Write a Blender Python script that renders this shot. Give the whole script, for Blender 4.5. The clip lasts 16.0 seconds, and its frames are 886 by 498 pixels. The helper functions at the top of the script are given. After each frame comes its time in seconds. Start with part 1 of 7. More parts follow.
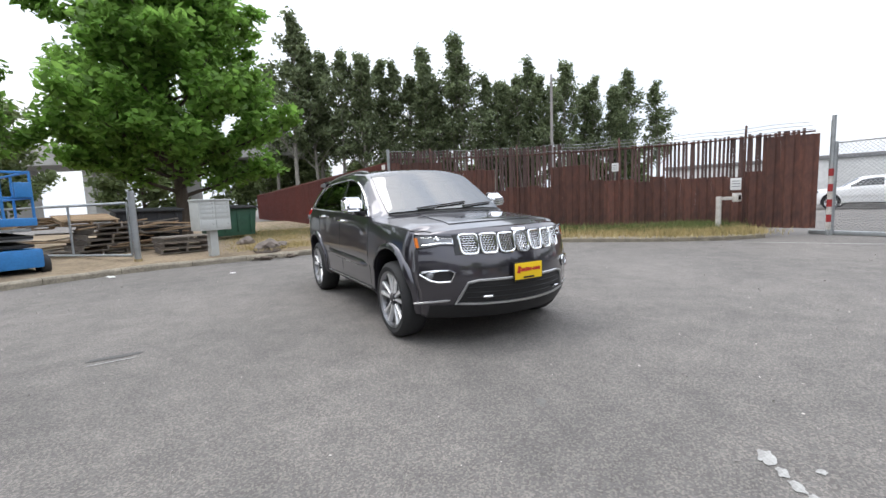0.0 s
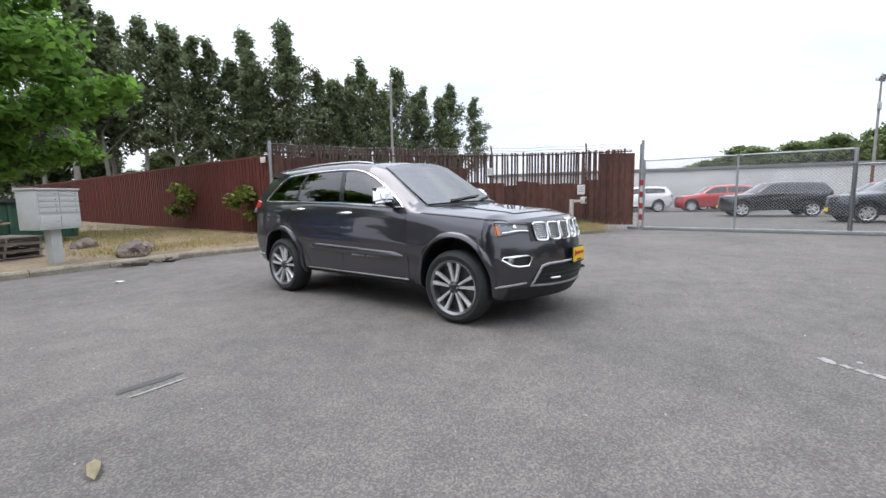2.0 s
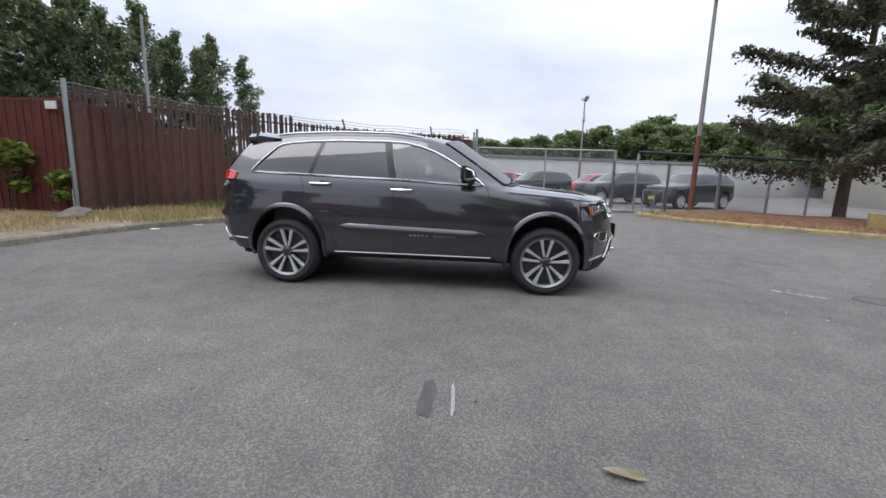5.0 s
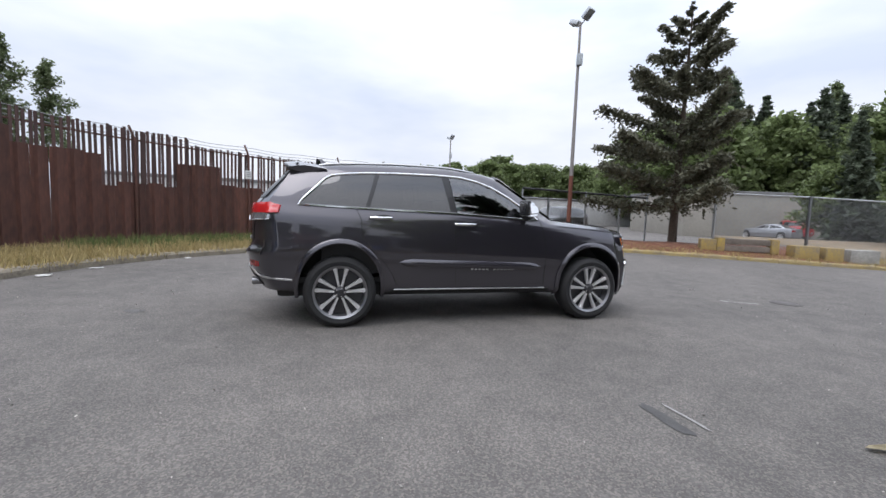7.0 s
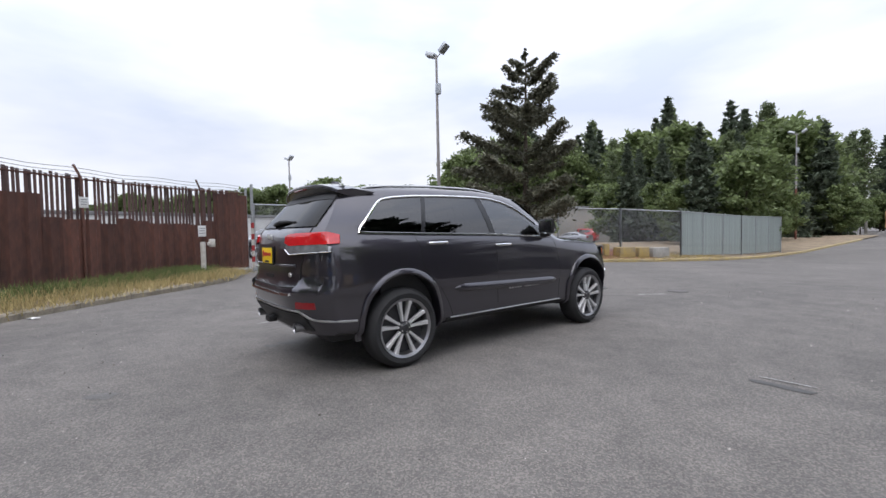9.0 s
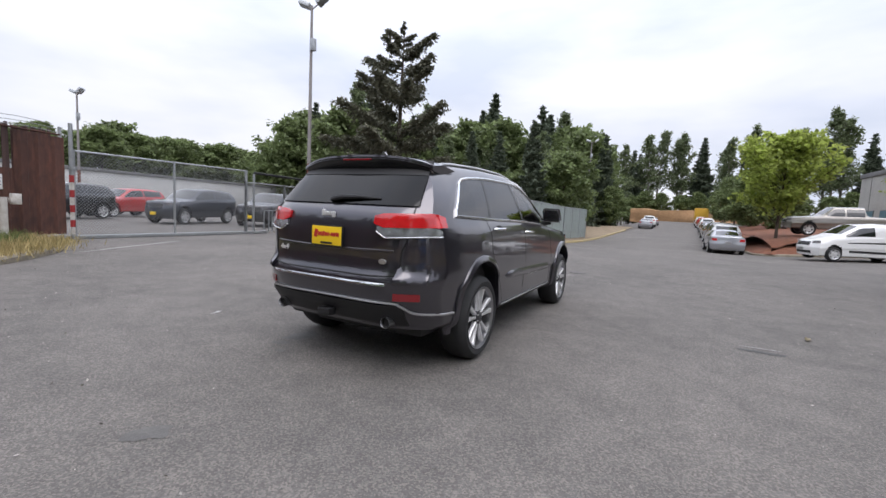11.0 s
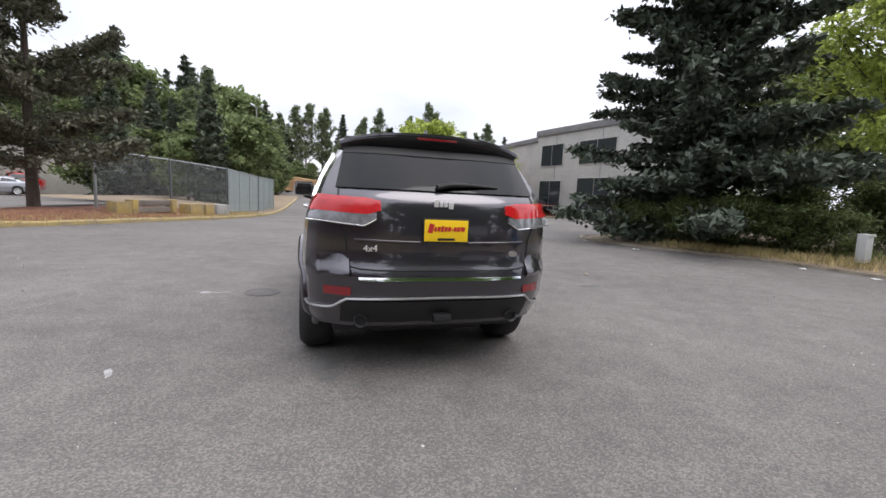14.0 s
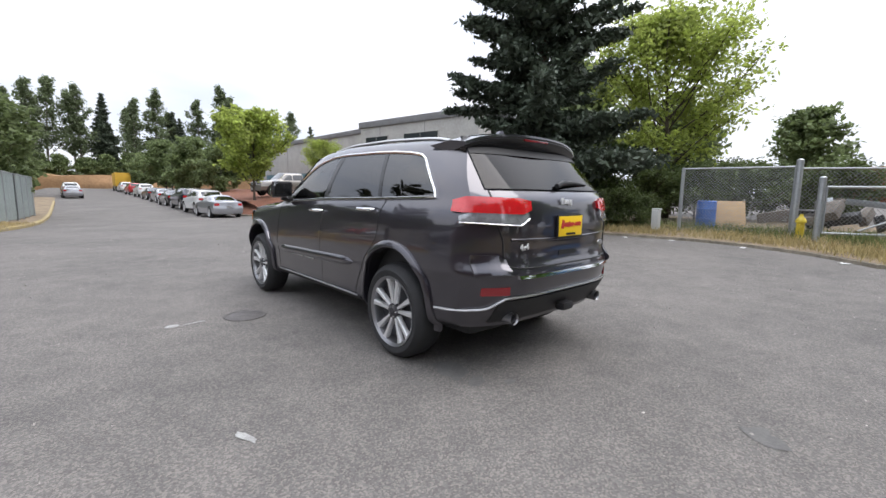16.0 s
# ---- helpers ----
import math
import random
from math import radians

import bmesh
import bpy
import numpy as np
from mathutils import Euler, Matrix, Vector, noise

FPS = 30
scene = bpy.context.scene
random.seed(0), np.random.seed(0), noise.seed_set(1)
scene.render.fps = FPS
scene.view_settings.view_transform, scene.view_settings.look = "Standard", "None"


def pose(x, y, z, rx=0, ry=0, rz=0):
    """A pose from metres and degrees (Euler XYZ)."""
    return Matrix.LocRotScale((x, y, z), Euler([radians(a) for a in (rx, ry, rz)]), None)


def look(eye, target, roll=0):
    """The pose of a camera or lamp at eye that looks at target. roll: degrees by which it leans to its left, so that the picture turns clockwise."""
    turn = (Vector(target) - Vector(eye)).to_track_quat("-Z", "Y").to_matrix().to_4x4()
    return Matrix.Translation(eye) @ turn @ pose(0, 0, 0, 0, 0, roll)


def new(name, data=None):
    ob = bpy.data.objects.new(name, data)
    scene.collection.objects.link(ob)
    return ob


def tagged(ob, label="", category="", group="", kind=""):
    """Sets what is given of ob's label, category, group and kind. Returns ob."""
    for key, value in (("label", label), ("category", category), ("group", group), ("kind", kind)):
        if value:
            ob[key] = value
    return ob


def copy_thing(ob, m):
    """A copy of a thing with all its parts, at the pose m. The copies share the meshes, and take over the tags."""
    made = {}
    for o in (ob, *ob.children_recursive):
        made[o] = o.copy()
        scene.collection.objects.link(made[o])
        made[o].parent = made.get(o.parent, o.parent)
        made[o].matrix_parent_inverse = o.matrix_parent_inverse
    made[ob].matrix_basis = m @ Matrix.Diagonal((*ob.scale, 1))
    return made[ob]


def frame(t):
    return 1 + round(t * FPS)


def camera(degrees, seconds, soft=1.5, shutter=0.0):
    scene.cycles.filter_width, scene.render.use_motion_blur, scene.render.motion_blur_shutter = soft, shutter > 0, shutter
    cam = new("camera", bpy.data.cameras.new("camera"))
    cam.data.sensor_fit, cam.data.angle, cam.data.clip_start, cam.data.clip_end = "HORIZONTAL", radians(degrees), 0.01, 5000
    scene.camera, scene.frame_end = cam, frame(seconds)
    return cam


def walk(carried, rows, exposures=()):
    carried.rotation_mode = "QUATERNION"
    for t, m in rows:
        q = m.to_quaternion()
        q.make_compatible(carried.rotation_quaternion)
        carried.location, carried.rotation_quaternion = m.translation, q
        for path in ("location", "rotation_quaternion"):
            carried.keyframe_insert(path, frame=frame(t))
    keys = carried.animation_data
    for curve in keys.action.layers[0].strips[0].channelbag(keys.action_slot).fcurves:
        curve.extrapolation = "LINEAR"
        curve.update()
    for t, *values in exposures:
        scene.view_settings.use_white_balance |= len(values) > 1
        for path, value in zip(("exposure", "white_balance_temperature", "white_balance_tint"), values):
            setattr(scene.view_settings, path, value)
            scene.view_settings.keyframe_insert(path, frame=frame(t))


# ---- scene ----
cam = camera(91.9, 16.0)
PATH = [
    (0, (-2.494, -5.295, 1.307), (-1.52, -3.563, 1.084), -2.3),
    (0.5, (-2.983, -4.984, 1.309), (-1.854, -3.345, 1.113), -1.8),
    (1, (-3.5, -4.699, 1.295), (-2.224, -3.176, 1.068), -1.3),
    (1.5, (-3.929, -4.31, 1.292), (-2.484, -2.945, 1.07), -0.9),
    (2, (-4.362, -3.894, 1.268), (-2.77, -2.707, 1.029), -1.1),
    (2.5, (-4.682, -3.414, 1.27), (-2.968, -2.406, 1.054), 0.2),
    (3, (-4.999, -2.927, 1.268), (-3.194, -2.089, 1.073), -0.6),
    (3.5, (-5.237, -2.407, 1.275), (-3.375, -1.703, 1.081), -1.2),
    (3.7, (-5.309, -2.187, 1.285), (-3.417, -1.575, 1.072), -0.4),
    (5.8, (-5.663, 0.199, 1.271), (-3.678, 0.138, 1.037), 1.0),
    (6, (-5.675, 0.439, 1.262), (-3.686, 0.312, 1.092), 0.7),
    (6.5, (-5.589, 1.015, 1.24), (-3.628, 0.671, 1.042), 2.8),
    (7, (-5.409, 1.562, 1.247), (-3.483, 1.053, 1.069), 2.0),
    (7.5, (-5.201, 2.117, 1.244), (-3.339, 1.417, 1.036), 0.5),
    (8, (-4.912, 2.633, 1.257), (-3.122, 1.753, 1.107), 1.0),
    (8.2, (-4.809, 2.843, 1.243), (-3.047, 1.904, 1.124), 0.6),
    (10.3, (-3.12, 4.54, 1.267), (-1.954, 2.925, 1.089), -0.6),
    (10.5, (-2.931, 4.658, 1.285), (-1.814, 3.01, 1.09), 0.1),
    (11, (-2.413, 4.92, 1.312), (-1.461, 3.171, 1.128), 2.8),
    (11.5, (-1.86, 5.103, 1.301), (-1.121, 3.259, 1.072), 1.4),
    (12, (-1.304, 5.168, 1.297), (-0.785, 3.253, 1.046), 3.0),
    (12.5, (-0.768, 5.25, 1.287), (-0.558, 3.277, 1.04), 3.0),
    (13, (-0.234, 5.276, 1.288), (-0.308, 3.292, 1.042), 3.0),
    (13.5, (0.311, 5.273, 1.29), (-0.022, 3.319, 1.022), 2.4),
    (14, (0.844, 5.155, 1.303), (0.272, 3.254, 1.053), 2.8),
    (14.5, (1.395, 5.013, 1.323), (0.629, 3.178, 1.112), 1.7),
    (15, (1.908, 4.739, 1.296), (0.933, 3.008, 1.064), 2.2),
    (15.5, (2.418, 4.481, 1.292), (1.248, 2.881, 1.024), 1.6),
    (16, (2.811, 4.141, 1.297), (1.489, 2.663, 1.034), 0.8),
]
EXPOSURES = [(0.0, 0.44, 6500, 11), (1.5, 0.42, 6450, 11.5), (3.5, -0.03, 6320, 12.5), (7.0, 0.0, 6320, 13), (11.0, 0.0, 6450, 15), (14.5, 0.28, 6600, 15), (16.0, 0.32, 6500, 13)]
walk(cam, [(t, look(eye, target, roll)) for t, eye, target, roll in PATH], EXPOSURES)

# ---- light: bright overcast ----
SUN_EL, SUN_AZ = radians(63), radians(-37)
world = bpy.data.worlds.new("overcast")
scene.world = world
world.use_nodes = True
wn = world.node_tree
for n in list(wn.nodes):
    wn.nodes.remove(n)
w_out = wn.nodes.new("ShaderNodeOutputWorld")
w_bg = wn.nodes.new("ShaderNodeBackground")
w_sky = wn.nodes.new("ShaderNodeTexSky")
w_sky.sky_type = "NISHITA"
w_sky.sun_disc = False
w_sky.sun_elevation, w_sky.sun_rotation = SUN_EL, SUN_AZ
w_sky.air_density, w_sky.dust_density, w_sky.ozone_density = 1.0, 4.0, 1.0
w_map = wn.nodes.new("ShaderNodeTexCoord")
w_scale = wn.nodes.new("ShaderNodeMapping")
w_scale.inputs["Scale"].default_value = (1.0, 1.0, 3.2)
w_noise = wn.nodes.new("ShaderNodeTexNoise")
w_noise.inputs["Scale"].default_value = 1.9
w_noise.inputs["Detail"].default_value = 5
w_noise.inputs["Roughness"].default_value = 0.5
w_ramp = wn.nodes.new("ShaderNodeValToRGB")
w_ramp.color_ramp.elements[0].position = 0.36
w_ramp.color_ramp.elements[0].color = (7.4, 8.2, 9.5, 1)
w_ramp.color_ramp.elements[1].position = 0.62
w_ramp.color_ramp.elements[1].color = (10.2, 10.6, 11.2, 1)
w_mix = wn.nodes.new("ShaderNodeMix")
w_mix.data_type = "RGBA"
w_mix.inputs["Factor"].default_value = 0.9
wn.links.new(w_map.outputs["Generated"], w_scale.inputs["Vector"])
wn.links.new(w_scale.outputs["Vector"], w_noise.inputs["Vector"])
wn.links.new(w_noise.outputs["Fac"], w_ramp.inputs["Fac"])
wn.links.new(w_sky.outputs["Color"], w_mix.inputs["A"])
wn.links.new(w_ramp.outputs["Color"], w_mix.inputs["B"])
# an overcast sky is brighter towards the zenith
w_sep = wn.nodes.new("ShaderNodeSeparateXYZ")
w_up = wn.nodes.new("ShaderNodeMapRange")
w_up.interpolation_type = "SMOOTHSTEP"
w_up.inputs["From Min"].default_value, w_up.inputs["From Max"].default_value = 0.1, 1.0
w_up.inputs["To Min"].default_value, w_up.inputs["To Max"].default_value = 0.84, 1.8
w_mul = wn.nodes.new("ShaderNodeVectorMath")
w_mul.operation = "SCALE"
wn.links.new(w_map.outputs["Generated"], w_sep.inputs["Vector"])
wn.links.new(w_sep.outputs["Z"], w_up.inputs["Value"])
wn.links.new(w_mix.outputs["Result"], w_mul.inputs[0])
wn.links.new(w_up.outputs["Result"], w_mul.inputs["Scale"])
wn.links.new(w_mul.outputs["Vector"], w_bg.inputs["Color"])
w_bg.inputs["Strength"].default_value = 0.118
wn.links.new(w_bg.outputs["Background"], w_out.inputs["Surface"])

sun_data = bpy.data.lights.new("sun", "SUN")
sun_data.energy, sun_data.angle, sun_data.color = 1.1, radians(40), (1.0, 0.98, 0.96)
sun = new("sun", sun_data)
sun.matrix_world = look((-12, 16, 40), (0, 0, 0))


# ---- materials ----
def mat(name, base, rough=0.6, metal=0.0, vary=0.0, scale=8.0, dark=None, bump=0.0, bump_scale=60.0,
        coat=0.0, spec=0.5, island=0.0, rand=0.0, stretch=(1, 1, 1), mid=0.5, trans=0.0):
    """A Principled material with two scales of colour variation, relief, and variation by piece."""
    m = bpy.data.materials.new(name)
    m.use_nodes = True
    nt = m.node_tree
    p = nt.nodes["Principled BSDF"]
    p.inputs["Base Color"].default_value = (*base, 1)
    p.inputs["Roughness"].default_value = rough
    p.inputs["Metallic"].default_value = metal
    p.inputs["Coat Weight"].default_value = coat
    p.inputs["Coat Roughness"].default_value = 0.03
    p.inputs["Specular IOR Level"].default_value = spec
    p.inputs["Transmission Weight"].default_value = trans
    link = nt.links.new
    tc = nt.nodes.new("ShaderNodeTexCoord")
    mp = nt.nodes.new("ShaderNodeMapping")
    mp.inputs["Scale"].default_value = stretch
    link(tc.outputs["Object"], mp.inputs["Vector"])
    col = None
    if vary > 0:
        if dark is None:
            dark = tuple(c * (1 - vary) for c in base)
        n1 = nt.nodes.new("ShaderNodeTexNoise")
        n1.inputs["Scale"].default_value = scale
        n1.inputs["Detail"].default_value = 6
        n1.inputs["Roughness"].default_value = 0.6
        n2 = nt.nodes.new("ShaderNodeTexNoise")
        n2.inputs["Scale"].default_value = scale * 9
        n2.inputs["Detail"].default_value = 3
        link(mp.outputs["Vector"], n1.inputs["Vector"])
        link(mp.outputs["Vector"], n2.inputs["Vector"])
        av = nt.nodes.new("ShaderNodeMix")
        av.inputs["Factor"].default_value = 0.4
        link(n1.outputs["Fac"], av.inputs["A"])
        link(n2.outputs["Fac"], av.inputs["B"])
        rp = nt.nodes.new("ShaderNodeValToRGB")
        rp.color_ramp.elements[0].position = mid - 0.14
        rp.color_ramp.elements[1].position = mid + 0.14
        rp.color_ramp.elements[0].color = (*dark, 1)
        rp.color_ramp.elements[1].color = (*base, 1)
        link(av.outputs["Result"], rp.inputs["Fac"])
        col = rp.outputs["Color"]
    if island or rand:
        hs = nt.nodes.new("ShaderNodeHueSaturation")
        if col:
            link(col, hs.inputs["Color"])
        else:
            hs.inputs["Color"].default_value = (*base, 1)
        mr = nt.nodes.new("ShaderNodeMapRange")
        amount = island or rand
        mr.inputs["To Min"].default_value = 1 - amount
        mr.inputs["To Max"].default_value = 1 + amount
        if island:
            src = nt.nodes.new("ShaderNodeNewGeometry").outputs["Random Per Island"]
        else:
            src = nt.nodes.new("ShaderNodeObjectInfo").outputs["Random"]
        link(src, mr.inputs["Value"])
        link(mr.outputs["Result"], hs.inputs["Value"])
        col = hs.outputs["Color"]
    if col:
        link(col, p.inputs["Base Color"])
    if bump > 0:
        n3 = nt.nodes.new("ShaderNodeTexNoise")
        n3.inputs["Scale"].default_value = bump_scale
        n3.inputs["Detail"].default_value = 4
        link(mp.outputs["Vector"], n3.inputs["Vector"])
        bp = nt.nodes.new("ShaderNodeBump")
        bp.inputs["Strength"].default_value = bump
        bp.inputs["Distance"].default_value = 0.01
        link(n3.outputs["Fac"], bp.inputs["Height"])
        link(bp.outputs["Normal"], p.inputs["Normal"])
    return m


def asphalt_material():
    m = mat("asphalt", (0.168, 0.158, 0.148), 0.85, vary=0.5, scale=0.35, dark=(0.108, 0.103, 0.098), bump=0.7, bump_scale=70, spec=0.3)
    nt = m.node_tree
    p = nt.nodes["Principled BSDF"]
    ramp = [n for n in nt.nodes if n.bl_idname == "ShaderNodeValToRGB"][0]
    tc = [n for n in nt.nodes if n.bl_idname == "ShaderNodeTexCoord"][0]
    vo = nt.nodes.new("ShaderNodeTexVoronoi")
    vo.inputs["Scale"].default_value = 105
    nt.links.new(tc.outputs["Object"], vo.inputs["Vector"])
    sep = nt.nodes.new("ShaderNodeSeparateColor")
    nt.links.new(vo.outputs["Color"], sep.inputs["Color"])
    r2 = nt.nodes.new("ShaderNodeValToRGB")
    r2.color_ramp.elements[0].color = (0.74, 0.72, 0.70, 1)
    r2.color_ramp.elements[1].color = (1.0, 1.0, 1.0, 1)
    r2.color_ramp.elements[1].position = 0.6
    e = r2.color_ramp.elements.new(0.86)
    e.color = (1.4, 1.36, 1.3, 1)
    nt.links.new(sep.outputs["Red"], r2.inputs["Fac"])
    mx = nt.nodes.new("ShaderNodeMix")
    mx.data_type, mx.blend_type = "RGBA", "MULTIPLY"
    mx.inputs["Factor"].default_value = 1.0
    nt.links.new(ramp.outputs["Color"], mx.inputs["A"])
    nt.links.new(r2.outputs["Color"], mx.inputs["B"])
    nt.links.new(mx.outputs["Result"], p.inputs["Base Color"])
    return m


M_ASPHALT = asphalt_material()
M_DIRT = mat("dry_dirt", (0.30, 0.23, 0.15), 0.95, vary=0.5, scale=1.2, dark=(0.15, 0.115, 0.075), bump=0.8, bump_scale=30)
M_STRAW = mat("dry_grass", (0.46, 0.36, 0.17), 0.9, vary=0.4, scale=2, dark=(0.27, 0.22, 0.09), island=0.35)
M_GREENGRASS = mat("green_grass", (0.13, 0.17, 0.05), 0.9, vary=0.4, scale=2, island=0.35)
M_KERB = mat("kerb_concrete", (0.34, 0.30, 0.23), 0.9, vary=0.5, scale=3, dark=(0.16, 0.14, 0.11), bump=0.6, bump_scale=40)
M_KERB_YELLOW = mat("worn_yellow_kerb", (0.45, 0.34, 0.12), 0.85, vary=0.5, scale=3, dark=(0.27, 0.23, 0.17), bump=0.6, bump_scale=40)
M_MULCH = mat("red_mulch", (0.22, 0.085, 0.045), 0.95, vary=0.6, scale=6, bump=1.0, bump_scale=25)
M_RUST = mat("rusty_steel_sheet", (0.13, 0.052, 0.035), 0.8, vary=0.5, scale=1.6, dark=(0.055, 0.027, 0.021), bump=0.35, bump_scale=25, rand=0.3, stretch=(1, 1, 0.35))
M_RED = mat("oxide_red_paint", (0.145, 0.035, 0.026), 0.7, vary=0.3, scale=1.5, bump=0.1, rand=0.1, stretch=(1, 1, 0.4))
M_SLAT = mat("dark_brown_slat", (0.105, 0.058, 0.05), 0.7, vary=0.4, scale=2, rand=0.3, stretch=(1, 1, 0.3))
M_GALV = mat("galvanized_steel", (0.45, 0.47, 0.48), 0.42, metal=0.75, vary=0.25, scale=4)
M_WIRE = mat("galvanized_wire", (0.30, 0.31, 0.32), 0.5, metal=0.6)
M_BARK = mat("bark", (0.11, 0.085, 0.065), 0.95, vary=0.55, scale=5, bump=1.0, bump_scale=18, stretch=(1, 1, 0.25))
M_BARK_PALE = mat("pale_bark", (0.30, 0.28, 0.24), 0.9, vary=0.5, scale=5, bump=0.7, bump_scale=18, stretch=(1, 1, 0.35))


def leaf_material(name, base, spread=0.4, back=0.35):
    m = mat(name, base, 0.6, vary=0.35, scale=0.6, island=spread, spec=0.35)
    nt = m.node_tree
    p = nt.nodes["Principled BSDF"]
    out = [n for n in nt.nodes if n.bl_idname == "ShaderNodeOutputMaterial"][0]
    tr = nt.nodes.new("ShaderNodeBsdfTranslucent")
    src = p.inputs["Base Color"].links[0].from_socket
    nt.links.new(src, tr.inputs["Color"])
    mx = nt.nodes.new("ShaderNodeMixShader")
    mx.inputs["Fac"].default_value = back
    nt.links.new(p.outputs["BSDF"], mx.inputs[1])
    nt.links.new(tr.outputs["BSDF"], mx.inputs[2])
    nt.links.new(mx.outputs["Shader"], out.inputs["Surface"])
    return m


M_LEAF_MAPLE = leaf_material("maple_leaf", (0.23, 0.41, 0.085), back=0.65)
M_LEAF_POPLAR = leaf_material("poplar_leaf", (0.19, 0.235, 0.12), back=0.45)
M_LEAF_LIGHT = leaf_material("honeylocust_leaf", (0.42, 0.50, 0.12), back=0.65)
M_LEAF_ALDER = leaf_material("alder_leaf", (0.20, 0.255, 0.105), back=0.45)
M_NEEDLE_PINE = leaf_material("pine_needle", (0.135, 0.135, 0.09), back=0.25)
M_NEEDLE_SPRUCE = leaf_material("spruce_needle", (0.075, 0.098, 0.066), back=0.15)
M_NEEDLE_FIR = leaf_material("fir_needle", (0.12, 0.15, 0.10), back=0.25)


# ---- mesh helpers ----
def mesh_of(name, verts, faces, material=None, smooth=False):
    me = bpy.data.meshes.new(name)
    me.from_pydata([tuple(v) for v in verts], [], [tuple(f) for f in faces])
    if material:
        me.materials.append(material)
    if smooth:
        me.polygons.foreach_set("use_smooth", [True] * len(me.polygons))
    me.update()
    return me


def quads_mesh(name, corners, material):
    """corners: array n x 4 x 3; one mesh of n loose quads."""
    n = len(corners)
    me = bpy.data.meshes.new(name)
    me.vertices.add(4 * n)
    me.vertices.foreach_set("co", np.asarray(corners, dtype=np.float32).ravel())
    me.loops.add(4 * n)
    me.loops.foreach_set("vertex_index", np.arange(4 * n, dtype=np.int32))
    me.polygons.add(n)
    me.polygons.foreach_set("loop_start", np.arange(0, 4 * n, 4, dtype=np.int32))
    me.polygons.foreach_set("loop_total", np.full(n, 4, dtype=np.int32))
    me.materials.append(material)
    me.update(calc_edges=True)
    me.validate()
    return me


def bm_mesh(name, bm, material=None, smooth_angle=None):
    me = bpy.data.meshes.new(name)
    bm.to_mesh(me)
    bm.free()
    if material:
        me.materials.append(material)
    if smooth_angle is not None:
        me.polygons.foreach_set("use_smooth", [True] * len(me.polygons))
        me.set_sharp_from_angle(angle=radians(smooth_angle))
    return me


def part(name, data, material=None, parent=None, label="", m=None, angle=35):
    """Links a bmesh or a mesh as one object under its parent."""
    if isinstance(data, bmesh.types.BMesh):
        data = bm_mesh(name, data, material, angle)
    ob = new(name, data)
    if parent:
        ob.parent = parent
    if m is not None:
        ob.matrix_basis = m
    if label:
        ob["label"] = label
    return ob


def empty(name, m, label, category, group="", kind=""):
    ob = new(name)
    ob.matrix_basis = m
    ob.empty_display_size = 0.2
    return tagged(ob, label, category, group, kind)


def box(bm, cx, cy, cz, sx, sy, sz, bevel=0.0, m=None):
    mm = Matrix.Translation((cx, cy, cz)) @ Matrix.Diagonal((sx, sy, sz, 1))
    if m is not None:
        mm = m @ mm
    r = bmesh.ops.create_cube(bm, size=1.0, matrix=mm)
    if bevel > 0:
        edges = list({e for v in r["verts"] for e in v.link_edges})
        bmesh.ops.bevel(bm, geom=edges, offset=bevel, segments=2, affect="EDGES", profile=0.6)
    return bm


def box_bm(cx, cy, cz, sx, sy, sz, bevel=0.0, m=None):
    return box(bmesh.new(), cx, cy, cz, sx, sy, sz, bevel, m)


def tube(bm, points, radius, sides=8, cap=True, close=False):
    """A round tube along points; radius a number or one per point."""
    pts = [Vector(p) for p in points]
    n = len(pts)
    rad = list(radius) if hasattr(radius, "__len__") else [radius] * n
    rings = []
    prev = None
    for i, p in enumerate(pts):
        if close:
            d = pts[(i + 1) % n] - pts[i - 1]
        else:
            d = pts[min(i + 1, n - 1)] - pts[max(i - 1, 0)]
        if d.length < 1e-9:
            d = Vector((0, 0, 1))
        d.normalize()
        ref = prev if prev is not None else (Vector((0, 0, 1)) if abs(d.z) < 0.9 else Vector((1, 0, 0)))
        a = ref - d * ref.dot(d)
        if a.length < 1e-6:
            a = d.orthogonal()
        a.normalize()
        prev = a
        b = d.cross(a)
        rings.append([bm.verts.new(p + rad[i] * (math.cos(2 * math.pi * k / sides) * a + math.sin(2 * math.pi * k / sides) * b)) for k in range(sides)])
    for i in range(n if close else n - 1):
        r0, r1 = rings[i], rings[(i + 1) % n]
        for k in range(sides):
            bm.faces.new((r0[k], r0[(k + 1) % sides], r1[(k + 1) % sides], r1[k]))
    if cap and not close:
        bm.faces.new(rings[0][::-1])
        bm.faces.new(rings[-1])
    return bm


def tube_bm(points, radius, sides=8, close=False):
    return tube(bmesh.new(), points, radius, sides, close=close)


def lathe(bm, profile, sides=48, axis="X", close=False):
    """Turns (radius, offset) pairs round an axis."""
    rings = []
    for r, o in profile:
        ring = []
        for k in range(sides):
            a = 2 * math.pi * k / sides
            c, s = r * math.cos(a), r * math.sin(a)
            ring.append(bm.verts.new((o, c, s) if axis == "X" else (c, s, o)))
        rings.append(ring)
    n = len(rings)
    for i in range(n if close else n - 1):
        for k in range(sides):
            bm.faces.new((rings[i][k], rings[i][(k + 1) % sides], rings[(i + 1) % n][(k + 1) % sides], rings[(i + 1) % n][k]))
    return bm


def step(a, b, v):
    u = np.clip((np.asarray(v, dtype=float) - a) / (b - a), 0, 1)
    return u * u * (3 - 2 * u)


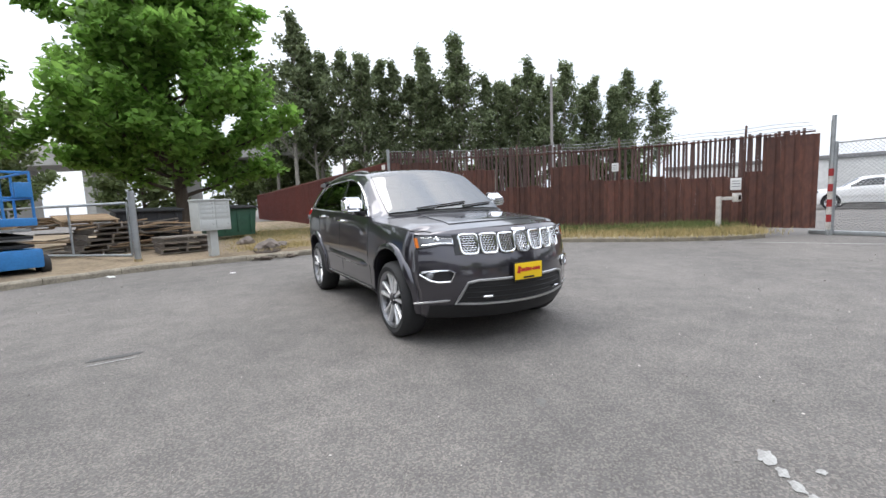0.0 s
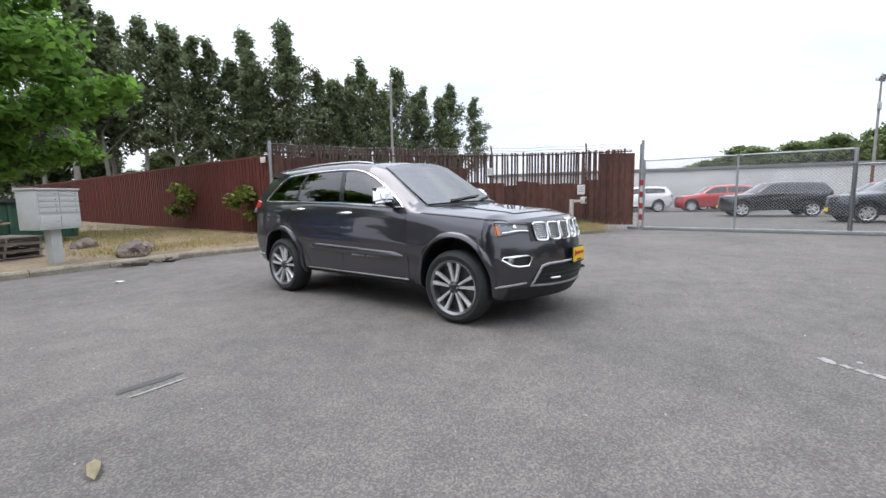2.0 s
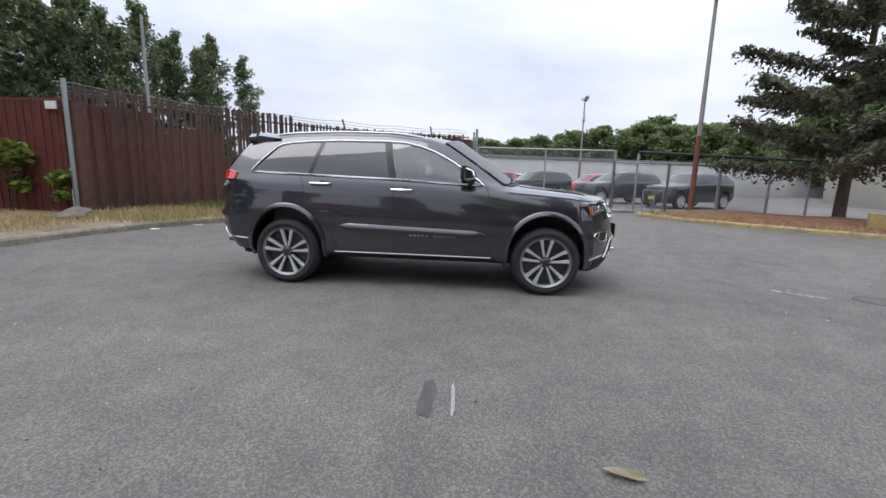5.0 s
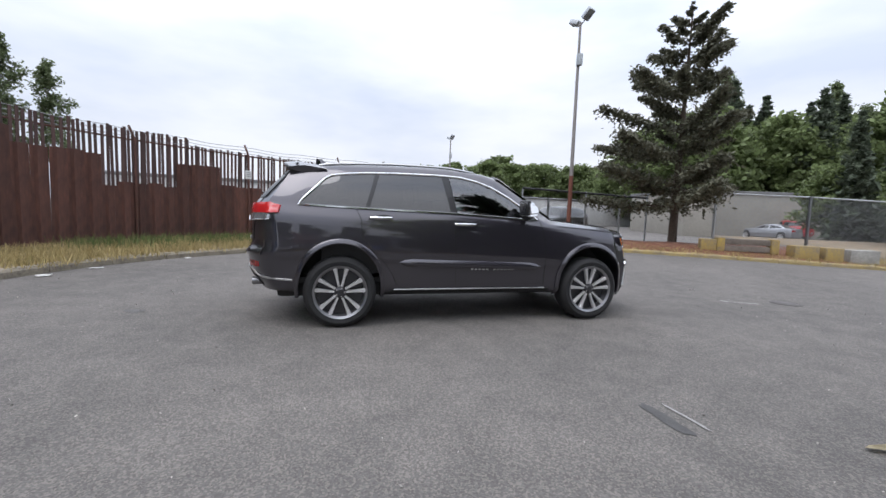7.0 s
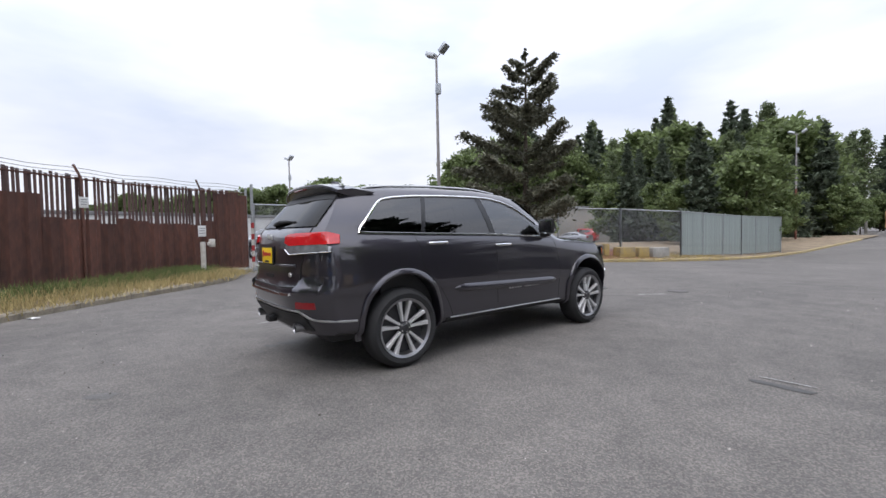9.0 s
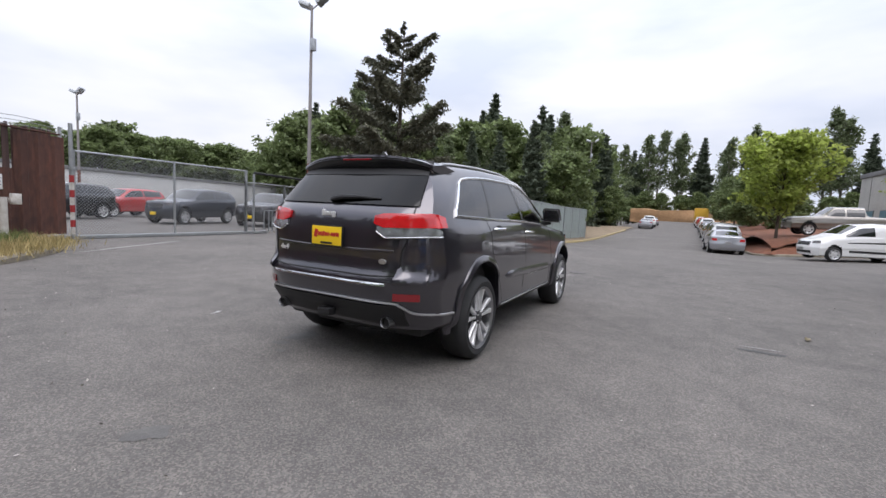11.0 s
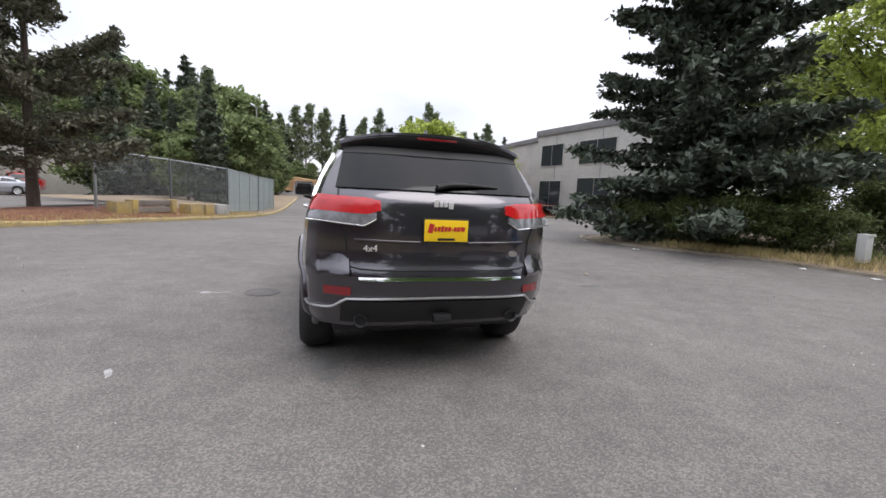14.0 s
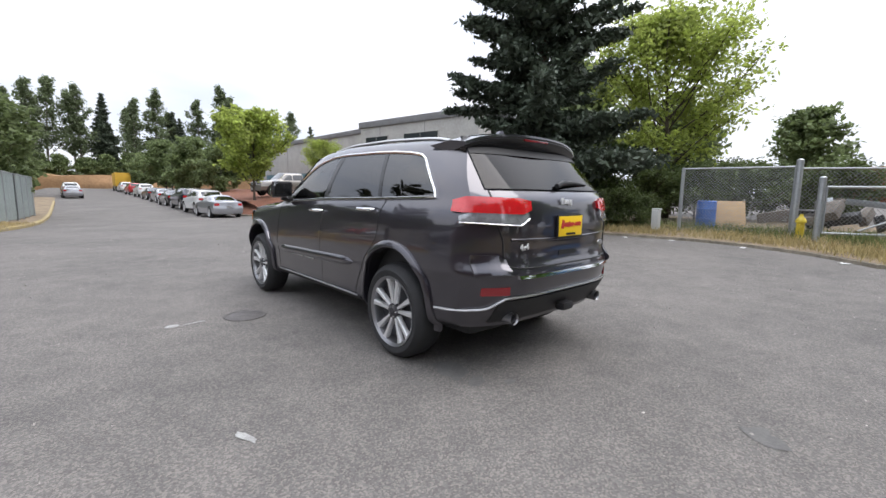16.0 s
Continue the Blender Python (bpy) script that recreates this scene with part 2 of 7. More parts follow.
def catmull(points, n):
    """A smooth open line through points, n steps per span."""
    p = [np.array(q, dtype=float) for q in points]
    p = [2 * p[0] - p[1]] + p + [2 * p[-1] - p[-2]]
    out = []
    for i in range(1, len(p) - 2):
        for k in range(n):
            u = k / n
            out.append(0.5 * (2 * p[i] + (p[i + 1] - p[i - 1]) * u + (2 * p[i - 1] - 5 * p[i] + 4 * p[i + 1] - p[i + 2]) * u * u + (3 * p[i] - p[i - 1] - 3 * p[i + 1] + p[i + 2]) * u ** 3))
    out.append(p[-2])
    return out


# ---- the lie of the land ----
def ground_z(x, y):
    x, y = np.asarray(x, dtype=float), np.asarray(y, dtype=float)
    d = np.clip(-y - 6, 0, None)
    road = -0.5 * step(0, 22, d) * (0.35 + 0.65 * step(-12, -5, x)) + 0.018 * np.clip(d - 26, 0, 90)
    s = (x - 7) * 0.6 - (y + 12) * 0.8
    low = -0.3 * step(2.5, 24, s) * step(4.0, 9.0, x)
    return road * (1 - step(4, 9, x)) + low


KERB_NORTH = catmull([(-6.3, 5.0), (-4.8, 5.85), (-3.4, 6.35), (-1, 6.5), (1.2, 6.5), (3.2, 6.0), (4.8, 5.1), (6.4, 3.6), (8.0, 1.8), (9.3, 0.75), (10.6, 0.3)], 6)
KERB_EAST = catmull([(11.2, -6.3), (9.8, -6.7), (8.4, -7.6), (7.0, -9.3), (5.7, -11.8), (4.7, -14.6), (4.0, -18.5), (3.5, -24), (3.2, -35), (3.0, -60)], 6)
KERB_WEST = catmull([(-9.1, -8.9), (-8.2, -7.8), (-8.4, -6.4), (-9.5, -4.5), (-10.4, -2.8), (-10.7, 0.2), (-9.8, 2.5), (-8.5, 3.8)], 6)
KERB_ISLAND = catmull([(-19, -27), (-13, -26), (-8, -24.6), (-6.6, -24.8), (-6.2, -27), (-6.4, -36), (-6.6, -60)], 6)


# ---- ground ----
def make_ground():
    xs = np.concatenate([np.linspace(-900, -40, 12), np.linspace(-34, 40, 75), np.linspace(50, 900, 12)])
    ys = np.concatenate([np.linspace(-900, -130, 9), np.linspace(-120, -42, 14), np.linspace(-40, 30, 71), np.linspace(40, 900, 12)])
    gx, gy = np.meshgrid(xs, ys, indexing="ij")
    gz = ground_z(gx, gy)
    nx, ny = len(xs), len(ys)
    verts = np.stack([gx, gy, gz], -1).reshape(-1, 3)
    faces = [(i * ny + j, (i + 1) * ny + j, (i + 1) * ny + j + 1, i * ny + j + 1) for i in range(nx - 1) for j in range(ny - 1)]
    ob = new("ground", mesh_of("ground", verts, faces, M_ASPHALT, True))
    return tagged(ob, "grey worn asphalt of a wide yard and road", "asphalt", kind="structure")


def verge(name, line, depth, heights, material, label, category):
    """A raised strip of soil behind a kerb line; depth: offsets to the left of the line's run."""
    pts = [Vector((p[0], p[1])) for p in line]
    n = len(pts)
    rows = []
    for i, p in enumerate(pts):
        d = (pts[min(i + 1, n - 1)] - pts[max(i - 1, 0)]).normalized()
        side = Vector((-d.y, d.x))
        row = []
        for o, h in zip(depth, heights):
            q = p + side * o
            wob = 0.03 * noise.noise((q.x * 0.9, q.y * 0.9, 3.1)) if o > 0.3 else 0
            row.append((q.x, q.y, float(ground_z(q.x, q.y)) + h + wob))
        rows.append(row)
    k = len(depth)
    verts = [v for r in rows for v in r]
    faces = [(i * k + j, (i + 1) * k + j, (i + 1) * k + j + 1, i * k + j + 1) for i in range(n - 1) for j in range(k - 1)]
    ob = new(name, mesh_of(name, verts, faces, material, True))
    return tagged(ob, label, category, kind="structure")


def kerb(name, line, material, label, side=1, width=0.15, height=0.13, length=1.2):
    """Kerb stones along a line, each a piece with its own edges."""
    top = new(name, None)
    tagged(top, label, "kerb", kind="structure")
    pts = [Vector((p[0], p[1], 0)) for p in line]
    acc = [0.0]
    for a, b in zip(pts, pts[1:]):
        acc.append(acc[-1] + (b - a).length)
    total = acc[-1]

    def at(s):
        s = min(max(s, 0), total)
        for i in range(len(acc) - 1):
            if s <= acc[i + 1]:
                return pts[i].lerp(pts[i + 1], (s - acc[i]) / max(acc[i + 1] - acc[i], 1e-6))
        return pts[-1]
    s = 0.0
    rnd = random.Random(5)
    while s < min(total - 0.2, 46):
        l = length * rnd.uniform(0.85, 1.15)
        e = min(s + l - 0.012, total)
        secs = []
        for u in (0, 0.5, 1):
            c = at(s + (e - s) * u)
            d = (at(s + (e - s) * u + 0.05) - at(s + (e - s) * u - 0.05)).normalized()
            nrm = Vector((-d.y, d.x, 0)) * side
            z0 = float(ground_z(c.x, c.y))
            hh = height + rnd.uniform(-0.012, 0.008)
            prof = [(0, -0.1), (0, hh * 0.7), (0.03, hh), (width, hh + 0.005), (width, -0.1)]
            secs.append([c + nrm * a + Vector((0, 0, z0 + b)) for a, b in prof])
        k = 5
        verts = [v for sec in secs for v in sec]
        faces = [(i * k + j, (i + 1) * k + j, (i + 1) * k + (j + 1) % k, i * k + (j + 1) % k) for i in range(2) for j in range(k)]
        faces += [tuple(range(k))[::-1], tuple(range(2 * k, 3 * k))]
        part("kerb_stone", mesh_of("kerb_stone", verts, faces, material), parent=top)
        s += l
    return top


make_ground()
DEPTH, HEIGHTS = (0.05, 0.5, 1.2, 2.0, 4.0, 9.0, 22.0), (0.11, 0.16, 0.21, 0.25, 0.25, 0.25, 0.3)
verge("verge_north", KERB_NORTH[:40], DEPTH, HEIGHTS, M_DIRT, "dry bare soil with straw grass behind the kerb", "soil")
verge("verge_corner", KERB_NORTH[39:], (0.05, 0.4, 0.9, 1.5, 2.4), (0.11, 0.16, 0.2, 0.24, 0.24), M_DIRT, "dry grassy soil strip along the rusty fence", "soil")
verge("verge_east", KERB_EAST[6:34], (0.05, 0.5, 1.2, 2.0, 4.2, 6.0), (0.11, 0.18, 0.24, 0.27, 0.24, 0.05), M_MULCH, "reddish mulch and needles under the pine", "soil")
verge("verge_road", KERB_EAST[33:], (0.05, 0.5, 1.2, 2.0, 4.0, 9.0), (0.11, 0.14, 0.16, 0.2, 0.3, 0.5), M_DIRT, "dry soil along the road fence", "soil")
verge("verge_west", KERB_WEST, (0.05, 0.5, 1.2, 2.0, 4.0, 9.0), (0.06, 0.12, 0.2, 0.25, 0.25, 0.3), M_DIRT, "dry littered soil in front of the spruce", "soil")
verge("verge_island", KERB_ISLAND[::-1], (0.05, 0.6, 1.5, 3.0, 5.0, 14.0), (0.12, 0.3, 0.6, 0.9, 1.0, 1.0), M_MULCH, "raised bed of red bark mulch", "mulch")
kerb("kerb_north", KERB_NORTH, M_KERB, "worn concrete kerb with faded yellow paint", 1)
kerb("kerb_east", KERB_EAST[2:], M_KERB_YELLOW, "worn yellow-painted concrete kerb", 1)
kerb("kerb_west", KERB_WEST, M_KERB, "crumbled concrete kerb edge", -1, height=0.07)
kerb("kerb_island", KERB_ISLAND, M_KERB, "grey concrete kerb of the mulch bed", -1)


# ---- fences ----
FENCE_CORNER, FENCE_MID, FENCE_END = (3.1, 8.1), (8.2, 5.35), (11.75, -0.25)
BASE_Z = 0.24


def along(points, pitch):
    """Places along a polyline with the run's direction angle."""
    out = []
    for a, b in zip(points, points[1:]):
        a, b = Vector(a), Vector(b)
        l = (b - a).length
        n = max(1, round(l / pitch))
        for i in range(n):
            out.append((a.lerp(b, (i + 0.5) / n), math.atan2(b.y - a.y, b.x - a.x), l / n))
    return out


def rust_fence():
    top = new("rusty_fence")
    tagged(top, "tall rusty corrugated steel fence with barbed wire on top", "fence", kind="structure")
    rnd = random.Random(2)
    line = catmull([FENCE_CORNER, (5.8, 7.1), FENCE_MID, (10.5, 2.7), FENCE_END], 8)
    pts = [(p[0], p[1]) for p in line]
    for i, (c, a, l) in enumerate(along(pts, 0.36)):
        f = i / 30.0
        low = 1.5 if 0.3 < f < 0.95 else (2.4 if f < 0.16 else 2.1)
        if f > 0.95:
            low = 2.5
        if 0.48 < f < 0.60:
            low = 2.1
        w, h, d = l * 0.5, low + rnd.uniform(-0.03, 0.03) * (4 if low < 2 else 1), 0.025
        prof = [(-w, d), (-w * 0.6, d), (-w * 0.4, -d), (w * 0.35, -d), (w * 0.55, d), (w, d)]
        verts = [(x, y, 0) for x, y in prof] + [(x, y, h) for x, y in prof] + [(x, y - 0.006, 0) for x, y in prof] + [(x, y - 0.006, h) for x, y in prof]
        k = 6
        faces = []
        for j in range(k - 1):
            faces += [(j, j + 1, k + j + 1, k + j), (2 * k + j + 1, 2 * k + j, 3 * k + j, 3 * k + j + 1), (k + j, k + j + 1, 3 * k + j + 1, 3 * k + j)]
        part("sheet", mesh_of("sheet", verts, faces, M_RUST), parent=top, m=pose(c.x, c.y, BASE_Z - 0.05, rnd.uniform(-0.6, 0.6), 0, math.degrees(a)))
    for i, (c, a, l) in enumerate(along(pts[::8], 2.6)):
        bm = tube_bm([(0, 0.08, 0), (0, 0.08, 2.6), (0, 0.3, 2.95)], 0.03, 8)
        part("post", bm, M_RUST, top, m=pose(c.x, c.y, BASE_Z - 0.1, 0, 0, math.degrees(a)))
    slat = mesh_of("slat", [(-.034, 0, 0), (.034, 0, 0), (.034, 0, 2.56), (-.034, 0, 2.56), (-.034, .012, 0), (.034, .012, 0), (.034, .012, 2.56), (-.034, .012, 2.56)],
                   [(0, 1, 2, 3), (5, 4, 7, 6), (1, 5, 6, 2), (4, 0, 3, 7), (3, 2, 6, 7)], M_SLAT)
    spots = along(pts, 0.104)
    for i, (c, a, l) in enumerate(spots):
        f = i / len(spots)
        if f < 0.97 and rnd.random() > 0.02:
            part("slat", slat, parent=top, m=pose(c.x + .07 * math.sin(-a), c.y + .07 * math.cos(a), BASE_Z + rnd.uniform(-.03, .05), 0, rnd.uniform(-.8, .8), math.degrees(a) + rnd.uniform(-7, 7)) @ Matrix.Diagonal((1, 1, 1.07 if f < .45 else 1, 1)))
    part("top_rail", tube_bm([(p[0], p[1] + .1, BASE_Z + 2.5) for p in pts], 0.022, 6), M_RUST, top)
    for k in range(3):
        bm = bmesh.new()
        tube(bm, [(p[0] , p[1] + 0.1 + 0.07 * k, BASE_Z + 2.56 + 0.1 * k + 0.02 * math.sin(i * 1.3)) for i, p in enumerate(pts)], 0.008, 5)
        part("barbed_wire", bm, M_WIRE, top)
    return top


def red_fence():
    top = new("red_fence")
    tagged(top, "dark red painted metal panel fence", "fence", kind="structure")
    a, b = Vector(FENCE_CORNER), Vector((3.0, 44))
    for c, ang, l in along([(a.x, a.y + 0.1), (b.x, b.y)], 0.6):
        bm = bmesh.new()
        box(bm, 0, 0, 1.2, l - 0.004, 0.03, 2.4)
        for k in (-0.3, 0, 0.3):
            box(bm, k * l, 0.02, 1.2, 0.035, 0.03, 2.4)
        part("panel", bm, M_RED, top, m=pose(c.x, c.y, BASE_Z - 0.05, 0, 0, math.degrees(ang)))
    part("top_rail", box_bm(0, 0, 0, (b - a).length, 0.05, 0.06), M_RED, top, m=pose((a.x + b.x) / 2, (a.y + b.y) / 2, BASE_Z + 2.38, 0, 0, math.degrees(math.atan2(b.y - a.y, b.x - a.x))))
    part("corner_post", tube_bm([(a.x, a.y, 0), (a.x, a.y, 3.05)], 0.05, 12), M_GALV, top)
    return top


def chain_link(points, height, base=0.2, mesh_size=0.075, wire=0.004):
    """The diamond wire of a chain-link fence as thin crossing strips, one mesh."""
    quads = []
    for a, b in zip(points, points[1:]):
        a, b = Vector((*a, 0)), Vector((*b, 0))
        l = (b - a).length
        d = (b - a) / l
        za, zb = float(ground_z(a.x, a.y)) + base, float(ground_z(b.x, b.y)) + base
        nrm = Vector((-d.y, d.x, 0))
        s = -height
        while s < l:
            for sign in (1, -1):
                s0, s1 = max(s, 0), min(s + height, l)
                if s1 - s0 < 0.01:
                    continue
                h0, h1 = s0 - s, s1 - s
                if sign < 0:
                    h0, h1 = height - h0, height - h1
                p, q = a + d * s0, a + d * s1
                p = p + Vector((0, 0, za + (zb - za) * s0 / l + h0)) + nrm * 0.004 * sign
                q = q + Vector((0, 0, za + (zb - za) * s1 / l + h1)) + nrm * 0.004 * sign
                t = (q - p).normalized().cross(nrm) * wire
                quads.append([p - t, q - t, q + t, p + t])
            s += mesh_size
    return quads_mesh("wire_mesh", np.array([[tuple(v) for v in q] for q in quads]), M_WIRE)


def chain_fence(name, points, height, label, posts=3.0, base=0.15, radius=0.035, fabric=True, rail=True, mesh_size=0.09, wire=0.004):
    top = new(name)
    tagged(top, label, "fence", kind="structure")
    if fabric:
        part("wire_mesh", chain_link(points, height - 0.06, base + 0.04, mesh_size, wire), parent=top)
    for a, b in zip(points, points[1:]):
        a, b = Vector(a), Vector(b)
        n = max(1, round((b - a).length / posts))
        for i in range(n + 1):
            p = a.lerp(b, i / n)
            z = float(ground_z(p.x, p.y))
            part("post", tube_bm([(p.x, p.y, z - 0.1), (p.x, p.y, z + base + height)], radius * (1.5 if i in (0, n) else 1), 10), M_GALV, top)
        if rail:
            za, zb = (float(ground_z(q.x, q.y)) + base + height - 0.03 for q in (a, b))
            part("rail", tube_bm([(a.x, a.y, za), (b.x, b.y, zb)], 0.024, 8), M_GALV, top)
    return top


rust_fence()
red_fence()
chain_fence("lot_gate", [(12.0, -0.5), (12.15, -5.9)], 2.35, "wide rolling chain-link gate of the car lot", 3.3, base=0.08)
chain_fence("lot_fence", [(12.15, -5.9), (12.7, -8.2), (12.9, -12.2)], 1.9, "weathered chain-link fence beside the lot gate", 2.0, base=0.1)
chain_fence("corner_fence", [(8.4, -13.2), (6.8, -15.9), (5.0, -18.2)], 2.2, "galvanized chain-link fence at the road corner", 2.4, base=0.15)
chain_fence("road_fence", [(5.0, -18.2), (4.3, -24), (3.9, -29.5)], 2.2, "chain-link fence with pale privacy slats along the road", 2.0, base=0.15, mesh_size=0.06)
chain_fence("yard_fence", [(-11.8, -1.0), (-12.3, 1.7)], 1.95, "old chain-link fence of the storage yard", 2.7, base=0.2)


# ---- trees ----
def limb(start, direction, length, r0, r1, rnd, bend=0.25, up=0.1, steps=6):
    pts, rad = [Vector(start)], [r0]
    d = Vector(direction).normalized()
    for i in range(steps):
        d = (d + Vector((rnd.uniform(-1, 1), rnd.uniform(-1, 1), rnd.uniform(-0.6, 0.6))) * bend / steps * 2 + Vector((0, 0, up / steps))).normalized()
        pts.append(pts[-1] + d * length / steps)
        rad.append(r0 + (r1 - r0) * (i + 1) / steps)
    return pts, rad


def leaf_quads(centres, sizes, rng, flat=0.5, droop=0.0, long=1.6):
    """One bent-free leaf quad for each centre, turned at random."""
    n = len(centres)
    nrm = rng.normal(size=(n, 3))
    nrm[:, 2] = np.abs(nrm[:, 2]) + flat
    nrm /= np.linalg.norm(nrm, axis=1)[:, None]
    a = rng.normal(size=(n, 3))
    a[:, 2] -= droop
    a -= nrm * np.sum(a * nrm, axis=1)[:, None]
    a /= np.linalg.norm(a, axis=1)[:, None] + 1e-9
    b = np.cross(nrm, a)
    s = np.asarray(sizes)[:, None]
    c = np.asarray(centres)
    a2, b2 = a * s * long * 0.5, b * s * 0.5
    return np.stack([c - a2, c + b2 * 0.9 - a2 * 0.1, c + a2, c - b2 * 0.9 - a2 * 0.1], axis=1)


def blob_points(centre, radii, n, rng, shell=0.5):
    v = rng.normal(size=(n, 3))
    v /= np.linalg.norm(v, axis=1)[:, None]
    r = rng.uniform(shell, 1, size=n) ** 0.7
    return np.array(centre) + v * r[:, None] * np.array(radii)


def broadleaf(name, height, crown_r, crown_base, leaf_mat, bark, label, leaves=16000, leaf=0.16, seed=1, trunk=0.16,
              upright=0.35, boughs=26, clump=0.55, category="tree", spiky=0.0, top_taper=0.55, ragged=0.75):
    rnd, rng = random.Random(seed), np.random.default_rng(seed)
    bm = bmesh.new()
    tp, tr = limb((0, 0, -0.2), (0, 0, 1), height * 0.92, trunk, trunk * 0.12, rnd, 0.12, 0.3, 10)
    tube(bm, tp, tr, 9)
    tips = []
    for i in range(boughs):
        f = (i + 0.5) / boughs
        h = crown_base + (height * 0.9 - crown_base) * f
        k = min(int(h / (height * 0.92) * 10), 9)
        base = tp[k].lerp(tp[k + 1], 0.5)
        base = Vector((base.x, base.y, h))
        a = i * 2.4 + rnd.uniform(-0.5, 0.5)
        prof = math.sin(math.pi * min(1, (0.16 + 0.84 * f)) ** 0.8) ** 0.7 if top_taper > 0.5 else max(0.16, (1 - f) ** 0.6)
        ln = crown_r * max(0.25, prof) * rnd.uniform(ragged, 1.9 - ragged)
        pts, rad = limb(base, (math.cos(a), math.sin(a), upright + 0.9 * f * f), ln, trunk * 0.33 * (1 - 0.6 * f), 0.012, rnd, 0.5, 0.25)
        tube(bm, pts, rad, 5)
        tips += [(p, ln) for p in pts[2:]]
        for q in (2, 3, 4):
            dirn = (pts[q + 1] - pts[q]).normalized() + Vector((rnd.uniform(-1, 1), rnd.uniform(-1, 1), rnd.uniform(-0.3, 0.7)))
            sp, sr = limb(pts[q], dirn, ln * 0.42, rad[q] * 0.55, 0.008, rnd, 0.6, 0.2, 4)
            tube(bm, sp, sr, 4)
            tips += [(p, ln) for p in sp[2:]]
    centres = []
    per = max(8, leaves // len(tips))
    for p, ln in tips:
        cl = clump * rnd.uniform(0.6, 1.2)
        centres.append(blob_points(p, (cl, cl, cl * (0.6 + spiky)), per, rng, 0.15))
    centres = np.concatenate(centres)
    sizes = leaf * rng.uniform(0.6, 1.35, size=len(centres))
    top = empty(name, pose(0, 0, 0), label, category)
    part("trunk", bm, bark, top)
    part("crown", quads_mesh("crown", leaf_quads(centres, sizes, rng, 0.4, 0.3), leaf_mat), parent=top)
    return top


def conifer(name, height, radius, leaf_mat, bark, label, seed=1, trunk=0.16, first=0.6, whorls=26, arms=6, needles=14000,
            size=0.16, droop=0.25, gaps=0.15, power=0.9, category="tree", upturn=0.15, wide=0.35, tips=0.12, ragged=0.5):
    rnd, rng = random.Random(seed), np.random.default_rng(seed)
    bm = bmesh.new()
    tp, tr = limb((0, 0, -0.2), (0, 0, 1), height, trunk, 0.015, rnd, 0.05, 0.3, 12)
    tube(bm, tp, tr, 9)
    centres = []
    total = 0
    sprays = []
    for w in range(whorls):
        f = w / (whorls - 1)
        h = first + (height * 0.98 - first) * f
        k = min(int((h + 0.2) / height * 12), 11)
        cx, cy = tp[k].x, tp[k].y
        for j in range(arms):
            if rnd.random() < gaps:
                continue
            a = j * 2 * math.pi / arms + w * 1.1 + rnd.uniform(-0.7, 0.7) * ragged
            hj = h + rnd.uniform(-0.5, 0.5) * (ragged - 0.5)
            ln = radius * ((1 - f) ** power * 0.95 + 0.05) * rnd.uniform(1.15 - ragged, 1.15)
            pts, rad = limb((cx, cy, hj), (math.cos(a), math.sin(a), -droop + 0.5 * f), ln, 0.035 * (1 - f) + 0.01, 0.006, rnd, 0.25, upturn, 6)
            tube(bm, pts, rad, 4)
            sprays.append((pts, ln))
            total += ln
    per = needles / total
    for pts, ln in sprays:
        n = max(10, int(per * ln))
        u = rng.uniform(tips, 1.02, size=n) * 6
        i = np.clip(u.astype(int), 0, 5)
        P = np.array([tuple(p) for p in pts])
        c = P[i] + (P[i + 1] - P[i]) * (u - i)[:, None]
        side = ln * wide * (1.05 - u / 6 * 0.7)
        off = rng.normal(size=(n, 3)) * np.array([0.42, 0.42, 0.16]) * side[:, None]
        off[:, 2] -= np.abs(off[:, 0] + off[:, 1]) * 0.3
        centres.append(c + off)
    centres = np.concatenate(centres)
    sizes = size * rng.uniform(0.5, 1.4, size=len(centres))
    top = empty(name, pose(0, 0, 0), label, category)
    part("trunk", bm, bark, top)
    part("crown", quads_mesh("crown", leaf_quads(centres, sizes, rng, 0.3, 0.5, 2.2), leaf_mat), parent=top)
    return top


def put(ob, x, y, s=1.0, turn=0.0, z=0.0):
    ob.matrix_basis = pose(x, y, float(ground_z(x, y)) + z, 0, 0, turn) @ Matrix.Diagonal((s, s, s, 1))
    return ob


def again(ob, x, y, s=1.0, turn=0.0, z=0.0):
    c = copy_thing(ob, pose(0, 0, 0))
    return put(c, x, y, s, turn, z)


maple = put(broadleaf("maple_tree", 10.5, 4.6, 1.5, M_LEAF_MAPLE, M_BARK, "large leafy bright green maple tree behind the mailboxes", 50000, 0.19, 3, 0.26, boughs=46, clump=0.7), -3.0, 14.3, z=0.25)
again(maple, -10.2, 13.2, 0.82, 140, 0.25)
put(conifer("spruce_tree", 13.5, 4.2, M_NEEDLE_SPRUCE, M_BARK, "dense dark blue-green spruce tree with skirt to the ground", 7, 0.24, 0.4, 34, 8, 95000, 0.12, 0.12, gaps=0.3, power=0.5, wide=0.27, ragged=0.8), -11.3, -6.1, z=0.2)
put(conifer("pine_tree", 8.8, 3.3, M_NEEDLE_PINE, M_BARK, "tall open-branched dark pine with leaning trunk", 12, 0.17, 1.6, 15, 6, 42000, 0.08, 0.02, gaps=0.33, power=0.47, wide=0.31, upturn=0.25, tips=0.25, ragged=0.95), 10.0, -12.75, 1.13, z=0.2)
